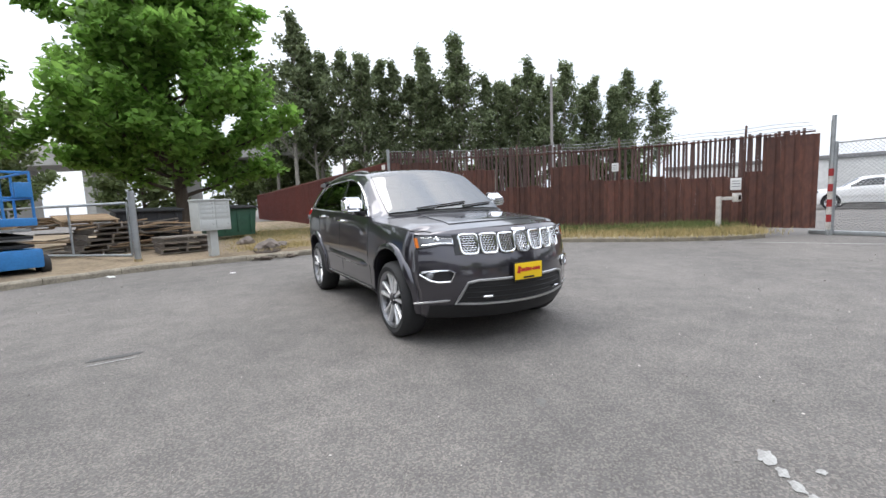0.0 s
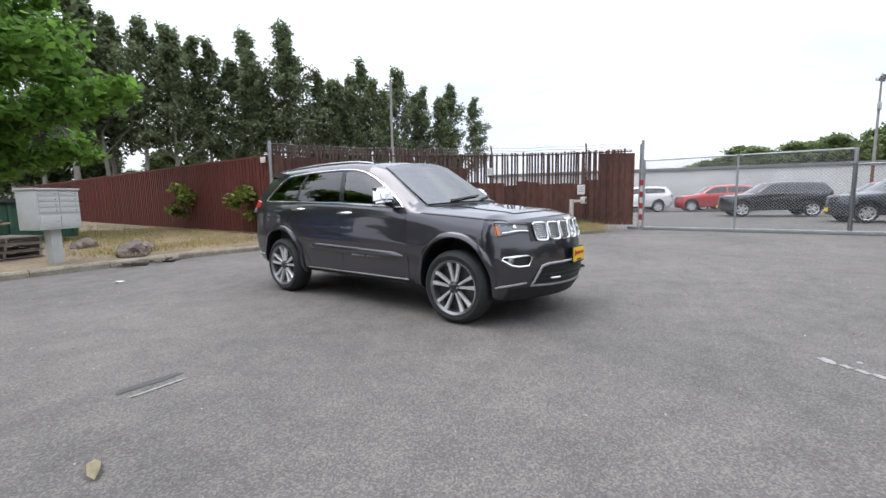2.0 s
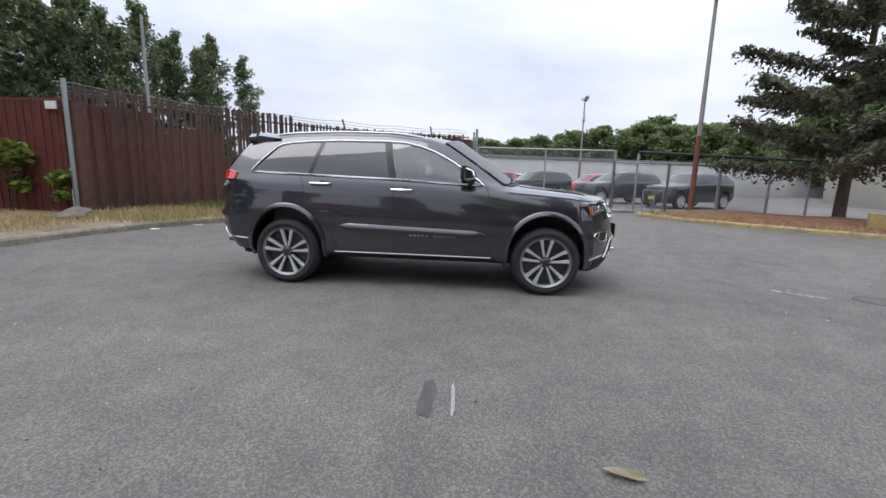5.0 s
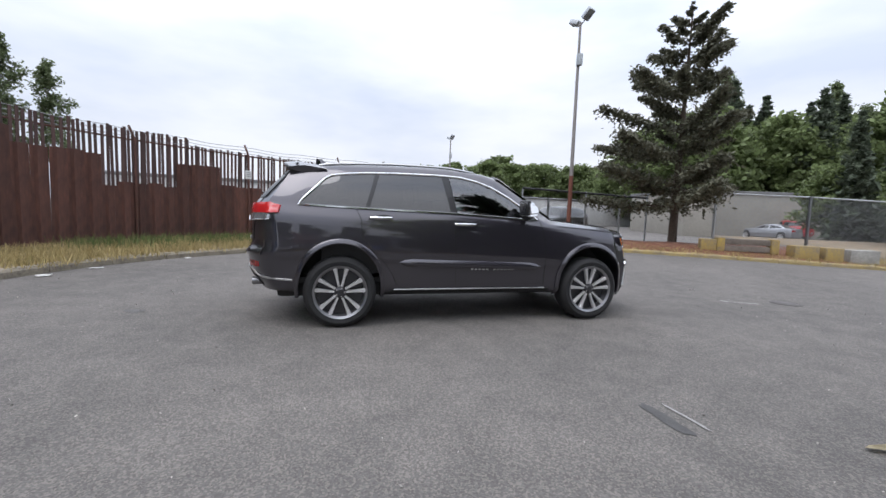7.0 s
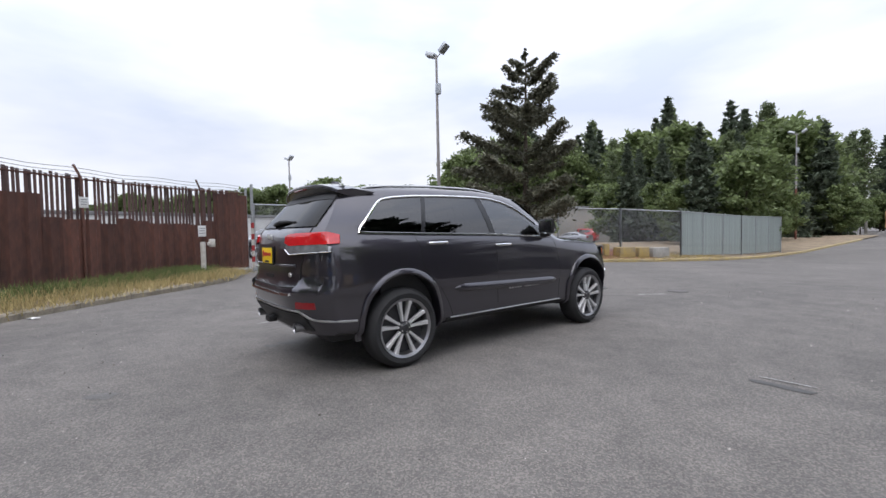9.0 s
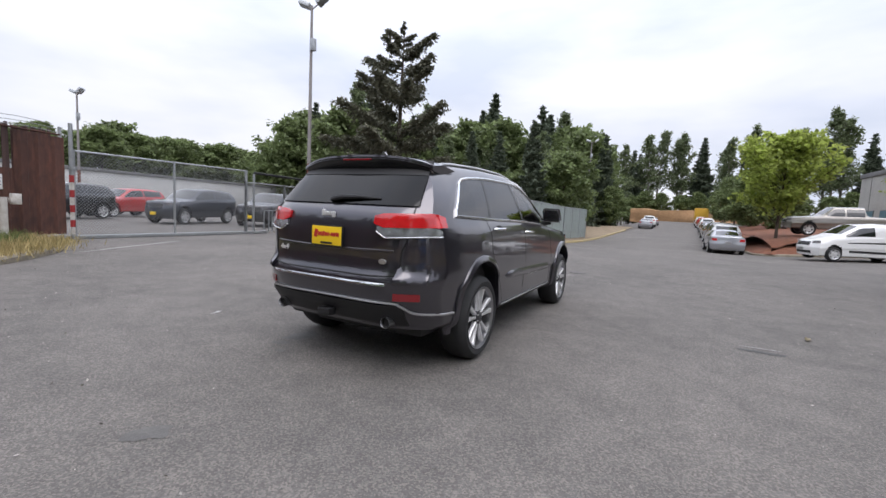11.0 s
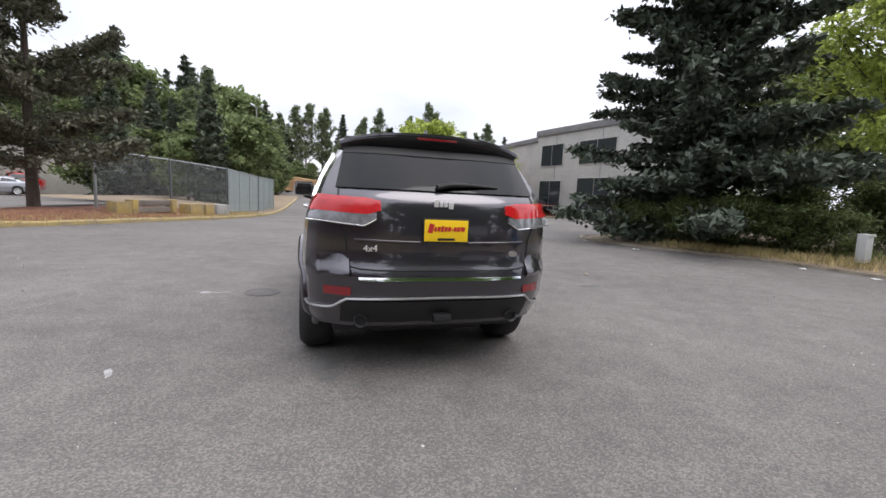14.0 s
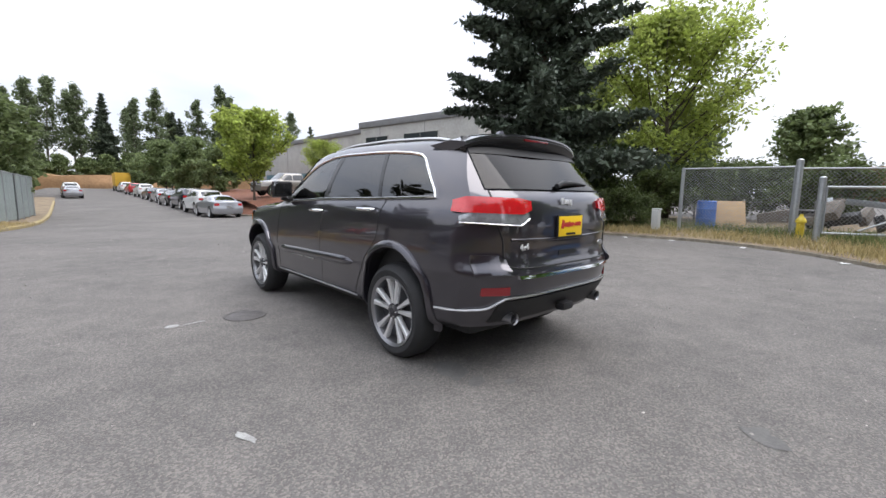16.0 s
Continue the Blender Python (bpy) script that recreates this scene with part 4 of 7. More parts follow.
def set_shade(me, mats, arch=None, angle=36):
    me.materials.clear()
    for m in mats:
        me.materials.append(m)
    me.polygons.foreach_set("use_smooth", [True] * len(me.polygons))
    if arch:
        wheels, z, r = arch
        for p in me.polygons:
            c = p.center
            if p.normal.z < -0.8 and c.z < 0.45 or any(((c.y - w) / .95) ** 2 + ((c.z - z) / 1.14) ** 2 < (r * 1.01) ** 2 and abs(c.x) < .97 for w in wheels):
                p.material_index = 1
    me.set_sharp_from_angle(angle=radians(angle))
    return me


def sheet(fn, us, vs, thick=0.006, inward=None, taper=None):
    """A thin solid plate over a patch: fn(u, v, out) gives places."""
    bm = bmesh.new()
    nu, nv = len(us), len(vs)
    o = [[bm.verts.new(fn(u, v, thick)) for v in vs] for u in us]
    i = [[bm.verts.new(fn(u, v, -0.004)) for v in vs] for u in us]
    for a in range(nu - 1):
        for b in range(nv - 1):
            bm.faces.new((o[a][b], o[a + 1][b], o[a + 1][b + 1], o[a][b + 1]))
    rim_o = [o[a][0] for a in range(nu)] + [o[-1][b] for b in range(1, nv)] + [o[a][-1] for a in range(nu - 2, -1, -1)] + [o[0][b] for b in range(nv - 2, 0, -1)]
    rim_i = [i[a][0] for a in range(nu)] + [i[-1][b] for b in range(1, nv)] + [i[a][-1] for a in range(nu - 2, -1, -1)] + [i[0][b] for b in range(nv - 2, 0, -1)]
    n = len(rim_o)
    for k in range(n):
        bm.faces.new((rim_o[k], rim_i[k], rim_i[(k + 1) % n], rim_o[(k + 1) % n]))
    used = set(rim_i)
    for row in i:
        for v in row:
            if v not in used:
                bm.verts.remove(v)
    bmesh.ops.recalc_face_normals(bm, faces=bm.faces)
    return bm


def lerp_line(pts):
    xs, ys = [p[0] for p in pts], [p[1] for p in pts]
    if xs[0] > xs[-1]:
        xs, ys = xs[::-1], ys[::-1]
    return lambda x: float(np.interp(x, xs, ys))


def wheel_thing(parent, m, tyre=0.372, rim=0.272, width=0.25, spokes=5, detailed=True, face=None):
    """A wheel whose outer side looks along +x."""
    face = face or M_RIM
    h = width / 2
    bm = bmesh.new()
    r = tyre
    lathe(bm, [(rim - .01, -h + .01), (rim + .03, -h - .004), (r - .05, -h - .006), (r - .012, -h + .025), (r, -h + .06), (r, h - .06), (r - .012, h - .025), (r - .05, h + .006), (rim + .03, h + .004), (rim - .01, h - .01)], 64 if detailed else 28)
    wheel = part("wheel", bm, M_TYRE, parent, "black tyre on a twin-spoke alloy rim" if detailed else "", m)
    bm = bmesh.new()
    lathe(bm, [(rim - .02, -h), (rim - .03, h - .05), (rim - .02, h - .012), (rim + .004, h + .002), (rim + .006, h - .02), (rim - .004, -h)], 64 if detailed else 28)
    part("rim", bm, M_RIM_LIP if detailed else face, wheel, "machined silver rim lip" if detailed else "")
    bm = bmesh.new()
    lathe(bm, [(0.001, h - .09), (rim - .03, h - .09), (rim - .03, h - .10), (0.001, h - .10)], 40)
    part("brake_disc", bm, M_RIM_DARK, wheel, "dark brake disc behind the spokes" if detailed else "")
    for i in range(spokes):
        a0 = 2 * math.pi * i / spokes + 0.3
        for s in (-1, 1) if detailed else (0,):
            bm = bmesh.new()
            w0, w1 = (0.012, 0.0175) if detailed else (0.05, 0.035)
            secs = []
            for rr, wx, xo in ((0.05, w0 * .9, h - .026), (0.13, w0, h - .022), (rim - .05, w1, h - .016), (rim - .015, w1 * 1.3, h - .01)):
                t = (rr - .05) / (rim - .065)
                a = a0 + s * (0.25 - 0.02 * t)
                c, sn = math.cos(a), math.sin(a)
                secs.append([bm.verts.new((xo + dx, c * rr - sn * wy, sn * rr + c * wy)) for dx, wy in ((-.035, -wx * 1.2), (-.004, -wx), (0, -wx * .8), (0, wx * .8), (-.004, wx), (-.035, wx * 1.2))])
            for p, q in zip(secs, secs[1:]):
                for k in range(6):
                    bm.faces.new((p[k], p[(k + 1) % 6], q[(k + 1) % 6], q[k]))
            bmesh.ops.recalc_face_normals(bm, faces=bm.faces)
            part("spoke", bm, face, wheel)
    bm = bmesh.new()
    lathe(bm, [(0.001, h - .012), (.03, h - .012), (.034, h - .016), (.06, h - .022), (.066, h - .05)], 24)
    part("hub_cap", bm, M_RIM_DARK if detailed else face, wheel)
    if detailed:
        for i in range(5):
            a = 2 * math.pi * i / 5
            bm = bmesh.new()
            lathe(bm, [(0.001, .012), (.008, .012), (.010, 0)], 8)
            part("lug_nut", bm, M_CHROME, wheel, m=pose(h - .026, .045 * math.cos(a), .045 * math.sin(a)))
    return wheel


def text_mesh(word, size, depth, material):
    cu = bpy.data.curves.new("lettering", "FONT")
    cu.body, cu.size, cu.extrude, cu.align_x, cu.align_y = word, size, depth, "CENTER", "CENTER"
    tmp = new("tmp_text", cu)
    dg = bpy.context.evaluated_depsgraph_get()
    dg.update()
    me = bpy.data.meshes.new_from_object(tmp.evaluated_get(dg))
    bpy.data.objects.remove(tmp)
    me.materials.clear()
    me.materials.append(material)
    return me


BELT = lerp_line([(-0.757, 1.172), (-0.567, 1.180), (0.243, 1.218), (1.188, 1.240), (1.875, 1.262)])
DLO_TOP = lerp_line([(-0.757, 1.185), (-0.60, 1.292), (-0.42, 1.415), (-0.22, 1.52), (-0.05, 1.582), (0.15, 1.622), (0.4, 1.632), (0.9, 1.628), (1.2, 1.616), (1.45, 1.594), (1.56, 1.572), (1.62, 1.538), (1.875, 1.28)])


def hero():
    S = Shell(SUV)
    car = empty("suv", pose(0, 0, 0), "dark granite-grey sport utility vehicle with chrome trim parked on asphalt", "car")
    ad = lambda n, bm, m, lab="", parent=None, mm=None, angle=35: part(n, bm, m, parent or car, lab, mm, angle)

    def in_side(c):
        return abs(c.x) > 0.6 and -0.70 < c.y < 1.80 and BELT(c.y) + 0.01 < c.z < DLO_TOP(c.y) - 0.012

    def in_shield(c):
        return -0.965 < c.y + 0.17 * max(0, 1 - (c.x / .75) ** 2) < -0.22 and c.z > 1.19 and abs(c.x) < 0.70 and c.z < 1.70 and c.z > 1.20 + (abs(c.x) / .75) ** 2 * 0.02 and abs(c.x) < 0.72 - (c.z - 1.19) * 0.26

    me = S.body("body", (in_side, in_shield))
    set_shade(me, (M_PAINT, M_BLACK), (SUV["wheels"], SUV["tyre"] + .015, SUV["arch"]))
    ad("body", me, None, "dark grey metallic painted body")

    # side windows and their bright surround
    for sx in (-1, 1):
        def pane(y0, y1, t0, t1, name, m, out=0.004, lab=""):
            us = np.linspace(0, 1, 22)
            vs = np.linspace(0, 1, 7)

            def fn(u, v, o):
                yb, yt = y0 + (y1 - y0) * u, t0 + (t1 - t0) * u
                zb, zt = BELT(yb) + .004, DLO_TOP(yt) - .004
                return S.at_side(yb + (yt - yb) * v, zb + (zt - zb) * v, out if o > 0 else out - .005, sx)
            return ad(name, sheet(fn, us, vs), m, lab)
        pane(0.215, -0.745, 0.30, -0.72, "front_door_window", M_GLASS_CLEAR, lab="clear front side window")
        pane(1.175, 0.275, 1.06, 0.365, "rear_door_window", M_GLASS_TINT, lab="dark tinted rear side window")
        pane(1.865, 1.205, 1.80, 1.095, "quarter_window", M_GLASS_TINT, lab="dark tinted rear quarter window")
        for nm, a in (("middle_pillar", (0.283, 0.207, 0.372, 0.292)), ("rear_pillar", (1.213, 1.168, 1.102, 1.053))):
            pane(*a, nm, M_GLOSSBLACK, 0.007)
        low = [S.at_side(y, BELT(y), .007, sx) for y in np.linspace(-0.757, 1.875, 40)]
        up = [S.at_side(y, DLO_TOP(y), .007, sx) for y in np.concatenate([np.linspace(1.875, 1.5, 14), np.linspace(1.42, -0.757, 40)])]
        ad("window_trim", tube_bm(low + up[1:-1], 0.0125, 6, close=True), M_CHROME, "bright chrome window surround")

        # doors' joints
        for pts in ([(1.30, 1.225), (1.255, 1.12), (1.235, .95), (1.17, .86), (1.02, .70), (.92, .55), (.86, .41)], [(.247, 1.20), (.235, .9), (.216, .40)], [(-.79, 1.165), (-.83, 1.0), (-.855, .7), (-.85, .42)], [(.86, .405), (.2, .395), (-.85, .41)]):
            line = [S.at_side(y, z, -.002, sx) for y, z in catmull(pts, 5)]
            ad("door_joint", tube_bm(line, 0.005, 5), M_BLACK)
        # door handles
        for y in (1.05, 0.13):
            zc = 1.15 if y > .5 else 1.105
            base = S.at_side(y, zc, 0, sx)
            bm = bmesh.new()
            tube(bm, [S.at_side(y + d, zc - .004 * d, o, sx) for d, o in ((.125, .006), (.115, .03), (.06, .042), (-.06, .042), (-.105, .03), (-.115, .006))], [.009, .014, .0155, .0155, .014, .009], 10)
            h = ad("door_handle", bm, M_CHROME, "chrome door handle")
            bm = bmesh.new()
            bmesh.ops.create_uvsphere(bm, u_segments=14, v_segments=8, radius=1, matrix=Matrix.Translation(S.at_side(y - .03, zc, -.004, sx)) @ Matrix.Diagonal((.008, .085, .035, 1)))
            ad("handle_recess", bm, M_BLACK, parent=h)
        # lower door moulding with faint lettering strip
        us, vs = np.linspace(0, 1, 24), np.linspace(0, 1, 6)

        def mould(u, v, o):
            y = .86 - 1.66 * u
            t = min(1, min(u, 1 - u) * 14) ** .6
            zc = .692 - .04 * u
            z = zc + (v - .5) * .085 * t - .01
            return S.at_side(y, z, (0.002 + .034 * min(1, (1 - v) / .5) * min(1, .35 + v * 3) * t) if o > 0 else -.006, sx)
        ad("door_moulding", sheet(mould, us, vs), M_PAINT, "body-coloured door moulding")
        bm = bmesh.new()
        for i in range(12):
            if i == 5:
                continue
            c = S.at_side(.03 - .042 * i * 1.05, .612, .003, sx)
            box(bm, c.x, c.y, c.z, .006, .026, .018)
        ad("lettering_bar", bm, M_SATIN, "small raised satin lettering on the door")
        ad("sill_trim", tube_bm([S.at_side(y, .392, .012, sx) for y in np.linspace(.90, -.86, 12)], 0.008, 8), M_SATIN, "thin bright sill strip")
        us = np.linspace(0, 1, 16)
        ad("sill", sheet(lambda u, v, o: S.at_side(.95 - 1.87 * u, .335 + .05 * v, .012 if o > 0 else -.01, sx), us, np.linspace(0, 1, 3)), M_BLACK, "black plastic sill")

        # wheel-arch flares
        for yy in SUV["wheels"]:
            bm = bmesh.new()
            secs = []
            zc = SUV["tyre"] + .015
            for i in range(41):
                a = radians(-9 + 198 * i / 40)
                sec = []
                for r, o in ((.430, -.05), (.430, .026), (.438, .032), (.462, .026), (.474, .016), (.478, -.01)):
                    sq = 1 + .035 * abs(math.sin(2 * a)) ** 2
                    y, z = yy - .965 * r * sq * math.cos(a), zc + r * (1.135 if r < .44 else 1.14) * math.sin(a) * (1 + (sq - 1) * .4)
                    q = S.at_side(y, max(z, .25), o, sx)
                    sec.append(bm.verts.new((q.x, y, z)))
                secs.append(sec)
            for p, q in zip(secs, secs[1:]):
                for k in range(5):
                    bm.faces.new((p[k], p[k + 1], q[k + 1], q[k]))
            bmesh.ops.recalc_face_normals(bm, faces=bm.faces)
            ad("wheel_arch_flare", bm, M_PAINT, "painted wheel-arch flare with rounded lip")
            wheel_thing(car, pose(sx * .825, yy, SUV["tyre"], 0, 0, 0 if sx > 0 else 180))
        # mirrors
        bm = bmesh.new()
        tube(bm, [(sx * x, y, z) for x, y, z in ((.83, -.60, 1.185), (.90, -.61, 1.20), (.96, -.62, 1.225))], [.035, .03, .04], 10)
        mir = ad("mirror", bm, M_BLACK, "side mirror with chrome cap")
        bm = bmesh.new()
        bmesh.ops.create_cube(bm, size=1, matrix=pose(sx * 1.0, -.61, 1.305) @ Matrix.Diagonal((.25, .15, .19, 1)))
        for v in bm.verts:
            if v.co.y < -.61:
                v.co.x = sx * 1.0 + (v.co.x - sx * 1.0) * .72
                v.co.z = 1.29 + (v.co.z - 1.30) * .6
            if v.co.z > 1.3:
                v.co.x -= sx * .02
                v.co.y += .03
        bmesh.ops.bevel(bm, geom=list(bm.edges), offset=.03, segments=3, affect="EDGES", clamp_overlap=True)
        ad("mirror_cap", bm, M_CHROME, "polished chrome mirror cap", mir)
        ad("mirror_housing", box_bm(sx * .985, -.54, 1.305, .215, .05, .165, .022), M_BLACK, "black mirror housing", mir)
        ad("mirror_glass", box_bm(sx * .985, -.513, 1.305, .17, .006, .12, .002), M_GLOSSBLACK, parent=mir)
        # roof rails
        rail = [S.at_top(y, sx * .90, .0) for y in np.linspace(-.02, 1.72, 14)]
        rail = [p + Vector((sx * .0, 0, .004 + .016 * math.sin(math.pi * min(1, max(0, i / 13))) ** .35)) for i, p in enumerate(rail)]
        ad("roof_rail", tube_bm(rail, 0.014, 8), M_SATIN, "satin silver roof rail")

    # windscreen, rear window
    us, vs = np.linspace(0, 1, 18), np.linspace(0, 1, 24)
    ws = ad("windscreen", sheet(lambda u, v, o: S.at_top(-.975 + .715 * u, (2 * v - 1) * .985, .020 if o > 0 else 0.0), us, vs), glass("windscreen_glass", (0.22, 0.26, 0.26), ior=3.0), "clear windscreen reflecting the sky")
    for sx0, l in ((-.12, .62), (.42, .5)):
        pts = [S.at_top(-.955 + .012 * k, max(-.95, min(.95, (sx0 + l * k / 6 - .3) / .72)), .034) for k in range(7)]
        ad("wiper", tube_bm(pts, .009, 6), M_BLACK)
    ad("cowl", sheet(lambda u, v, o: S.at_top(-1.04 + .075 * u, (2 * v - 1) * .97, .006 if o > 0 else 0), np.linspace(0, 1, 4), vs), M_BLACK, "black windscreen cowl")
    # bonnet: raised panel with two dark vents and joint
    ad("bonnet", sheet(lambda u, v, o: S.at_top(-1.98 + .91 * u, (2 * v - 1) * (.80 - .12 * u), .007 if o > 0 else 0), np.linspace(0, 1, 24), np.linspace(0, 1, 24)), M_PAINT, "dark grey bonnet with raised centre")
    for sx in (-1, 1):
        pts = [S.at_side(y, S.val("bz", y) - .012, .001, sx) for y in np.linspace(-1.02, -1.95, 12)]
        ad("bonnet_joint", tube_bm(pts, .005, 5), M_BLACK)
    back = ad("rear_window", sheet(lambda u, v, o: S.at_rear((2 * v - 1) * (.72 - .075 * u), 1.325 + .335 * u, .014 if o > 0 else 0.0), np.linspace(0, 1, 14), np.linspace(0, 1, 28)), glass("rear_window_glass", (0.025, 0.027, 0.027), ior=1.42), "dark tinted rear window")
    ad("window_top_band", sheet(lambda u, v, o: S.at_rear((2 * v - 1) * (.665 - .02 * u), 1.57 + .125 * u, .019 if o > 0 else 0.0), np.linspace(0, 1, 5), np.linspace(0, 1, 28)), M_BLACK, "black band under the spoiler", back)
    ad("rear_wiper", tube_bm([S.at_rear(.05, 1.352, .035), S.at_rear(-.05, 1.375, .04), S.at_rear(-.2, 1.378, .035), S.at_rear(-.41, 1.37, .02)], [.02, .022, .016, .008], 8), M_BLACK, "black rear wiper", back)
    # spoiler over the rear window
    bm = bmesh.new()
    secs = []
    for i in range(25):
        f = 2 * i / 24 - 1
        x = .69 * f
        drop = .05 * abs(f) ** 4
        yr = 2.07 - .09 * abs(f) ** 3
        secs.append([bm.verts.new(p) for p in ((x, yr - .38, 1.714 - drop - .022 * f * f), (x, yr - .15, 1.747 - drop - .03 * f * f), (x, yr, 1.734 - drop - .035 * f * f), (x, yr + .004, 1.704 - drop - .03 * f * f), (x * .97, yr - .10, 1.652 - drop), (x * .97, yr - .2, 1.640 - drop))])
    for p, q in zip(secs, secs[1:]):
        for k in range(6):
            bm.faces.new((p[k], p[(k + 1) % 6], q[(k + 1) % 6], q[k]))
    bm.faces.new(secs[0])
    bm.faces.new(secs[-1][::-1])
    bmesh.ops.recalc_face_normals(bm, faces=bm.faces)
    sp = ad("spoiler", bm, M_PAINT, "dark grey roof spoiler")
    bm = bmesh.new()
    secs = []
    for i in range(25):
        f = 2 * i / 24 - 1
        x = .675 * f
        drop = .05 * abs(f) ** 4 + .03 * f * f
        yr = 2.07 - .09 * abs(f) ** 3
        secs.append([bm.verts.new(p) for p in ((x, yr + .009, 1.717 - drop), (x * .98, yr - .03, 1.635 - drop), (x * .96, yr - .07, 1.600 - drop * .8), (x * .95, yr - .21, 1.605 - drop * .6), (x * .95, yr - .21, 1.66 - drop))])
    for p, q in zip(secs, secs[1:]):
        for k in range(5):
            bm.faces.new((p[k], p[(k + 1) % 5], q[(k + 1) % 5], q[k]))
    bm.faces.new(secs[0])
    bm.faces.new(secs[-1][::-1])
    bmesh.ops.recalc_face_normals(bm, faces=bm.faces)
    ad("spoiler_underside", bm, M_GLOSSBLACK, "black spoiler underside", sp)
    ad("brake_light", box_bm(0, 2.064, 1.695, .30, .024, .016, .003), M_REDDARK, parent=sp)
    bm = bmesh.new()
    secs = [[(0, 1.58, 1.735), (.035, 1.66, 1.735), (0, 1.74, 1.735), (-.035, 1.66, 1.735)], [(0, 1.67, 1.81), (.008, 1.71, 1.81), (0, 1.735, 1.81), (-.008, 1.71, 1.81)]]
    vv = [[bm.verts.new(p) for p in s] for s in secs]
    for k in range(4):
        bm.faces.new((vv[0][k], vv[0][(k + 1) % 4], vv[1][(k + 1) % 4], vv[1][k]))
    bm.faces.new(vv[1])
    ad("roof_antenna", bm, M_PAINT, "small shark-fin antenna")

    # tail lamps wrap round the rear corners
    for sx in (-1, 1):
        def corner(d, z, o):
            """d runs from the tailgate (0) round the corner to the body's side (1)."""
            if d < .72:
                x = .44 + (d / .72) * .385
                return S.at_rear(x, z, o) * 1 if sx > 0 else Vector((-x, S.rear(x, z) + o, z))
            y = S.rear(.825, z) + o * .6 - (d - .72) / .28 * .13
            p = S.at_side(y, z, o, sx)
            k = min(1, (d - .72) / .08)
            p.x = sx * (abs(p.x) * k + .835 * (1 - k))
            return p
        us = np.linspace(0, 1, 30)
        red = sheet(lambda u, v, o: corner(u, (1.155 + .02 * u) + .03 * max(0, .15 - u) / .15 + v * (.105 - .03 * max(0, u - .75) / .25 - .045 * max(0, .15 - u) / .15), (.022 if o > 0 else -.01)), us, np.linspace(0, 1, 6))
        lamp = ad("tail_lamp", red, M_REDLENS, "red tail lamp over a clear lower band")
        clr = sheet(lambda u, v, o: corner(.05 + u * .80, 1.076 + .03 * u + .05 * max(0, .18 - u) / .18 + v * (.082 - .01 * u - .04 * max(0, .18 - u) / .18 - .03 * max(0, u - .8) / .2), (.018 if o > 0 else -.01)), us, np.linspace(0, 1, 4))
        ad("clear_lens", clr, M_CLEARLENS, "clear silver reversing lens", lamp)
        ad("lamp_trim", tube_bm([corner(.05 + u * .80, 1.076 + .03 * u + .05 * max(0, .18 - u) / .18, .02) for u in us], .005, 6), M_CHROME, "chrome strip", lamp)
        ad("reflector", sheet(lambda u, v, o: Vector((sx * (.62 + .17 * u), S.rear(.62 + .17 * u, .65) + (.008 if o > 0 else -.005), .622 + .055 * v)), np.linspace(0, 1, 6), np.linspace(0, 1, 3)), M_REDDARK, "small red bumper reflector")
        bm = bmesh.new()
        lathe(bm, [(.036, 0), (.042, .012), (.042, -.16), (.034, -.16), (.034, 0)], 24)
        ad("exhaust_pipe", bm, M_RIM_LIP, "round grey steel exhaust tip", mm=pose(sx * .55, 2.345, .442, 0, 0, 90))
        ad("exhaust_core", tube_bm([(sx * .55, 2.19, .442), (sx * .55, 2.325, .442)], .034, 16), M_BLACK)
        # bumper shoulder: a sloping ledge from the tailgate round to the body's side
        def ledge(u, v, o):
            d = .36 + .36 * u
            z = .745 + .145 * v - .03 * max(0, .25 - u) / .25 * v
            out = .003 + .030 * min(1, (1 - v) / .6) * min(1, .3 + v * 4) * (1 - float(step(.45, .72, d)))
            return corner(d, z, out if o > 0 else -.012)
        ad("bumper_shoulder", sheet(ledge, np.linspace(0, 1, 26), np.linspace(0, 1, 8)), M_PAINT, "painted bumper shoulder ledge")
    # tailgate joint, step trim, lower trim, plate
    gate = [(-.70, 1.31), (-.715, 1.15), (-.66, 1.0), (-.64, .86), (-.56, .80), (0, .795), (.56, .80), (.64, .86), (.66, 1.0), (.715, 1.15), (.70, 1.31)]
    ad("tailgate_joint", tube_bm([S.at_rear(x, z, 0) for x, z in catmull(gate, 4)], .006, 5), M_BLACK)
    ad("bumper_step_trim", sheet(lambda u, v, o: S.at_rear(-.575 + 1.15 * u, .730 + .022 * v, .026 - .010 * v if o > 0 else -.004), np.linspace(0, 1, 20), np.linspace(0, 1, 4)), M_CHROME, "chrome strip along the bumper step")
    lowt = [(-.91, .50), (-.84, .515), (-.74, .53), (-.66, .585), (-.58, .60), (0, .605), (.58, .60), (.66, .585), (.74, .53), (.84, .515), (.91, .50)]
    lowp = [S.at_rear(x, z, .006) for x, z in catmull(lowt[1:-1], 5)]
    wrap = [[S.at_side(y, .50 + .012 * k / 4, .008, sx) for k, y in enumerate((1.93, 1.98, 2.03, 2.07))] for sx in (-1, 1)]
    ad("rear_bumper_trim", tube_bm(wrap[0] + lowp + wrap[1][::-1], .010, 6), M_SATIN, "thin satin bumper trim")
    ad("rear_valance", sheet(lambda u, v, o: S.at_rear(-.68 + 1.36 * u, .415 + .165 * v, .012 if o > 0 else -.01), np.linspace(0, 1, 16), np.linspace(0, 1, 5)), M_BLACK, "black lower rear bumper")
    ad("tow_hook", box_bm(0, 2.39, .46, .13, .08, .06, .015), M_BLACK)
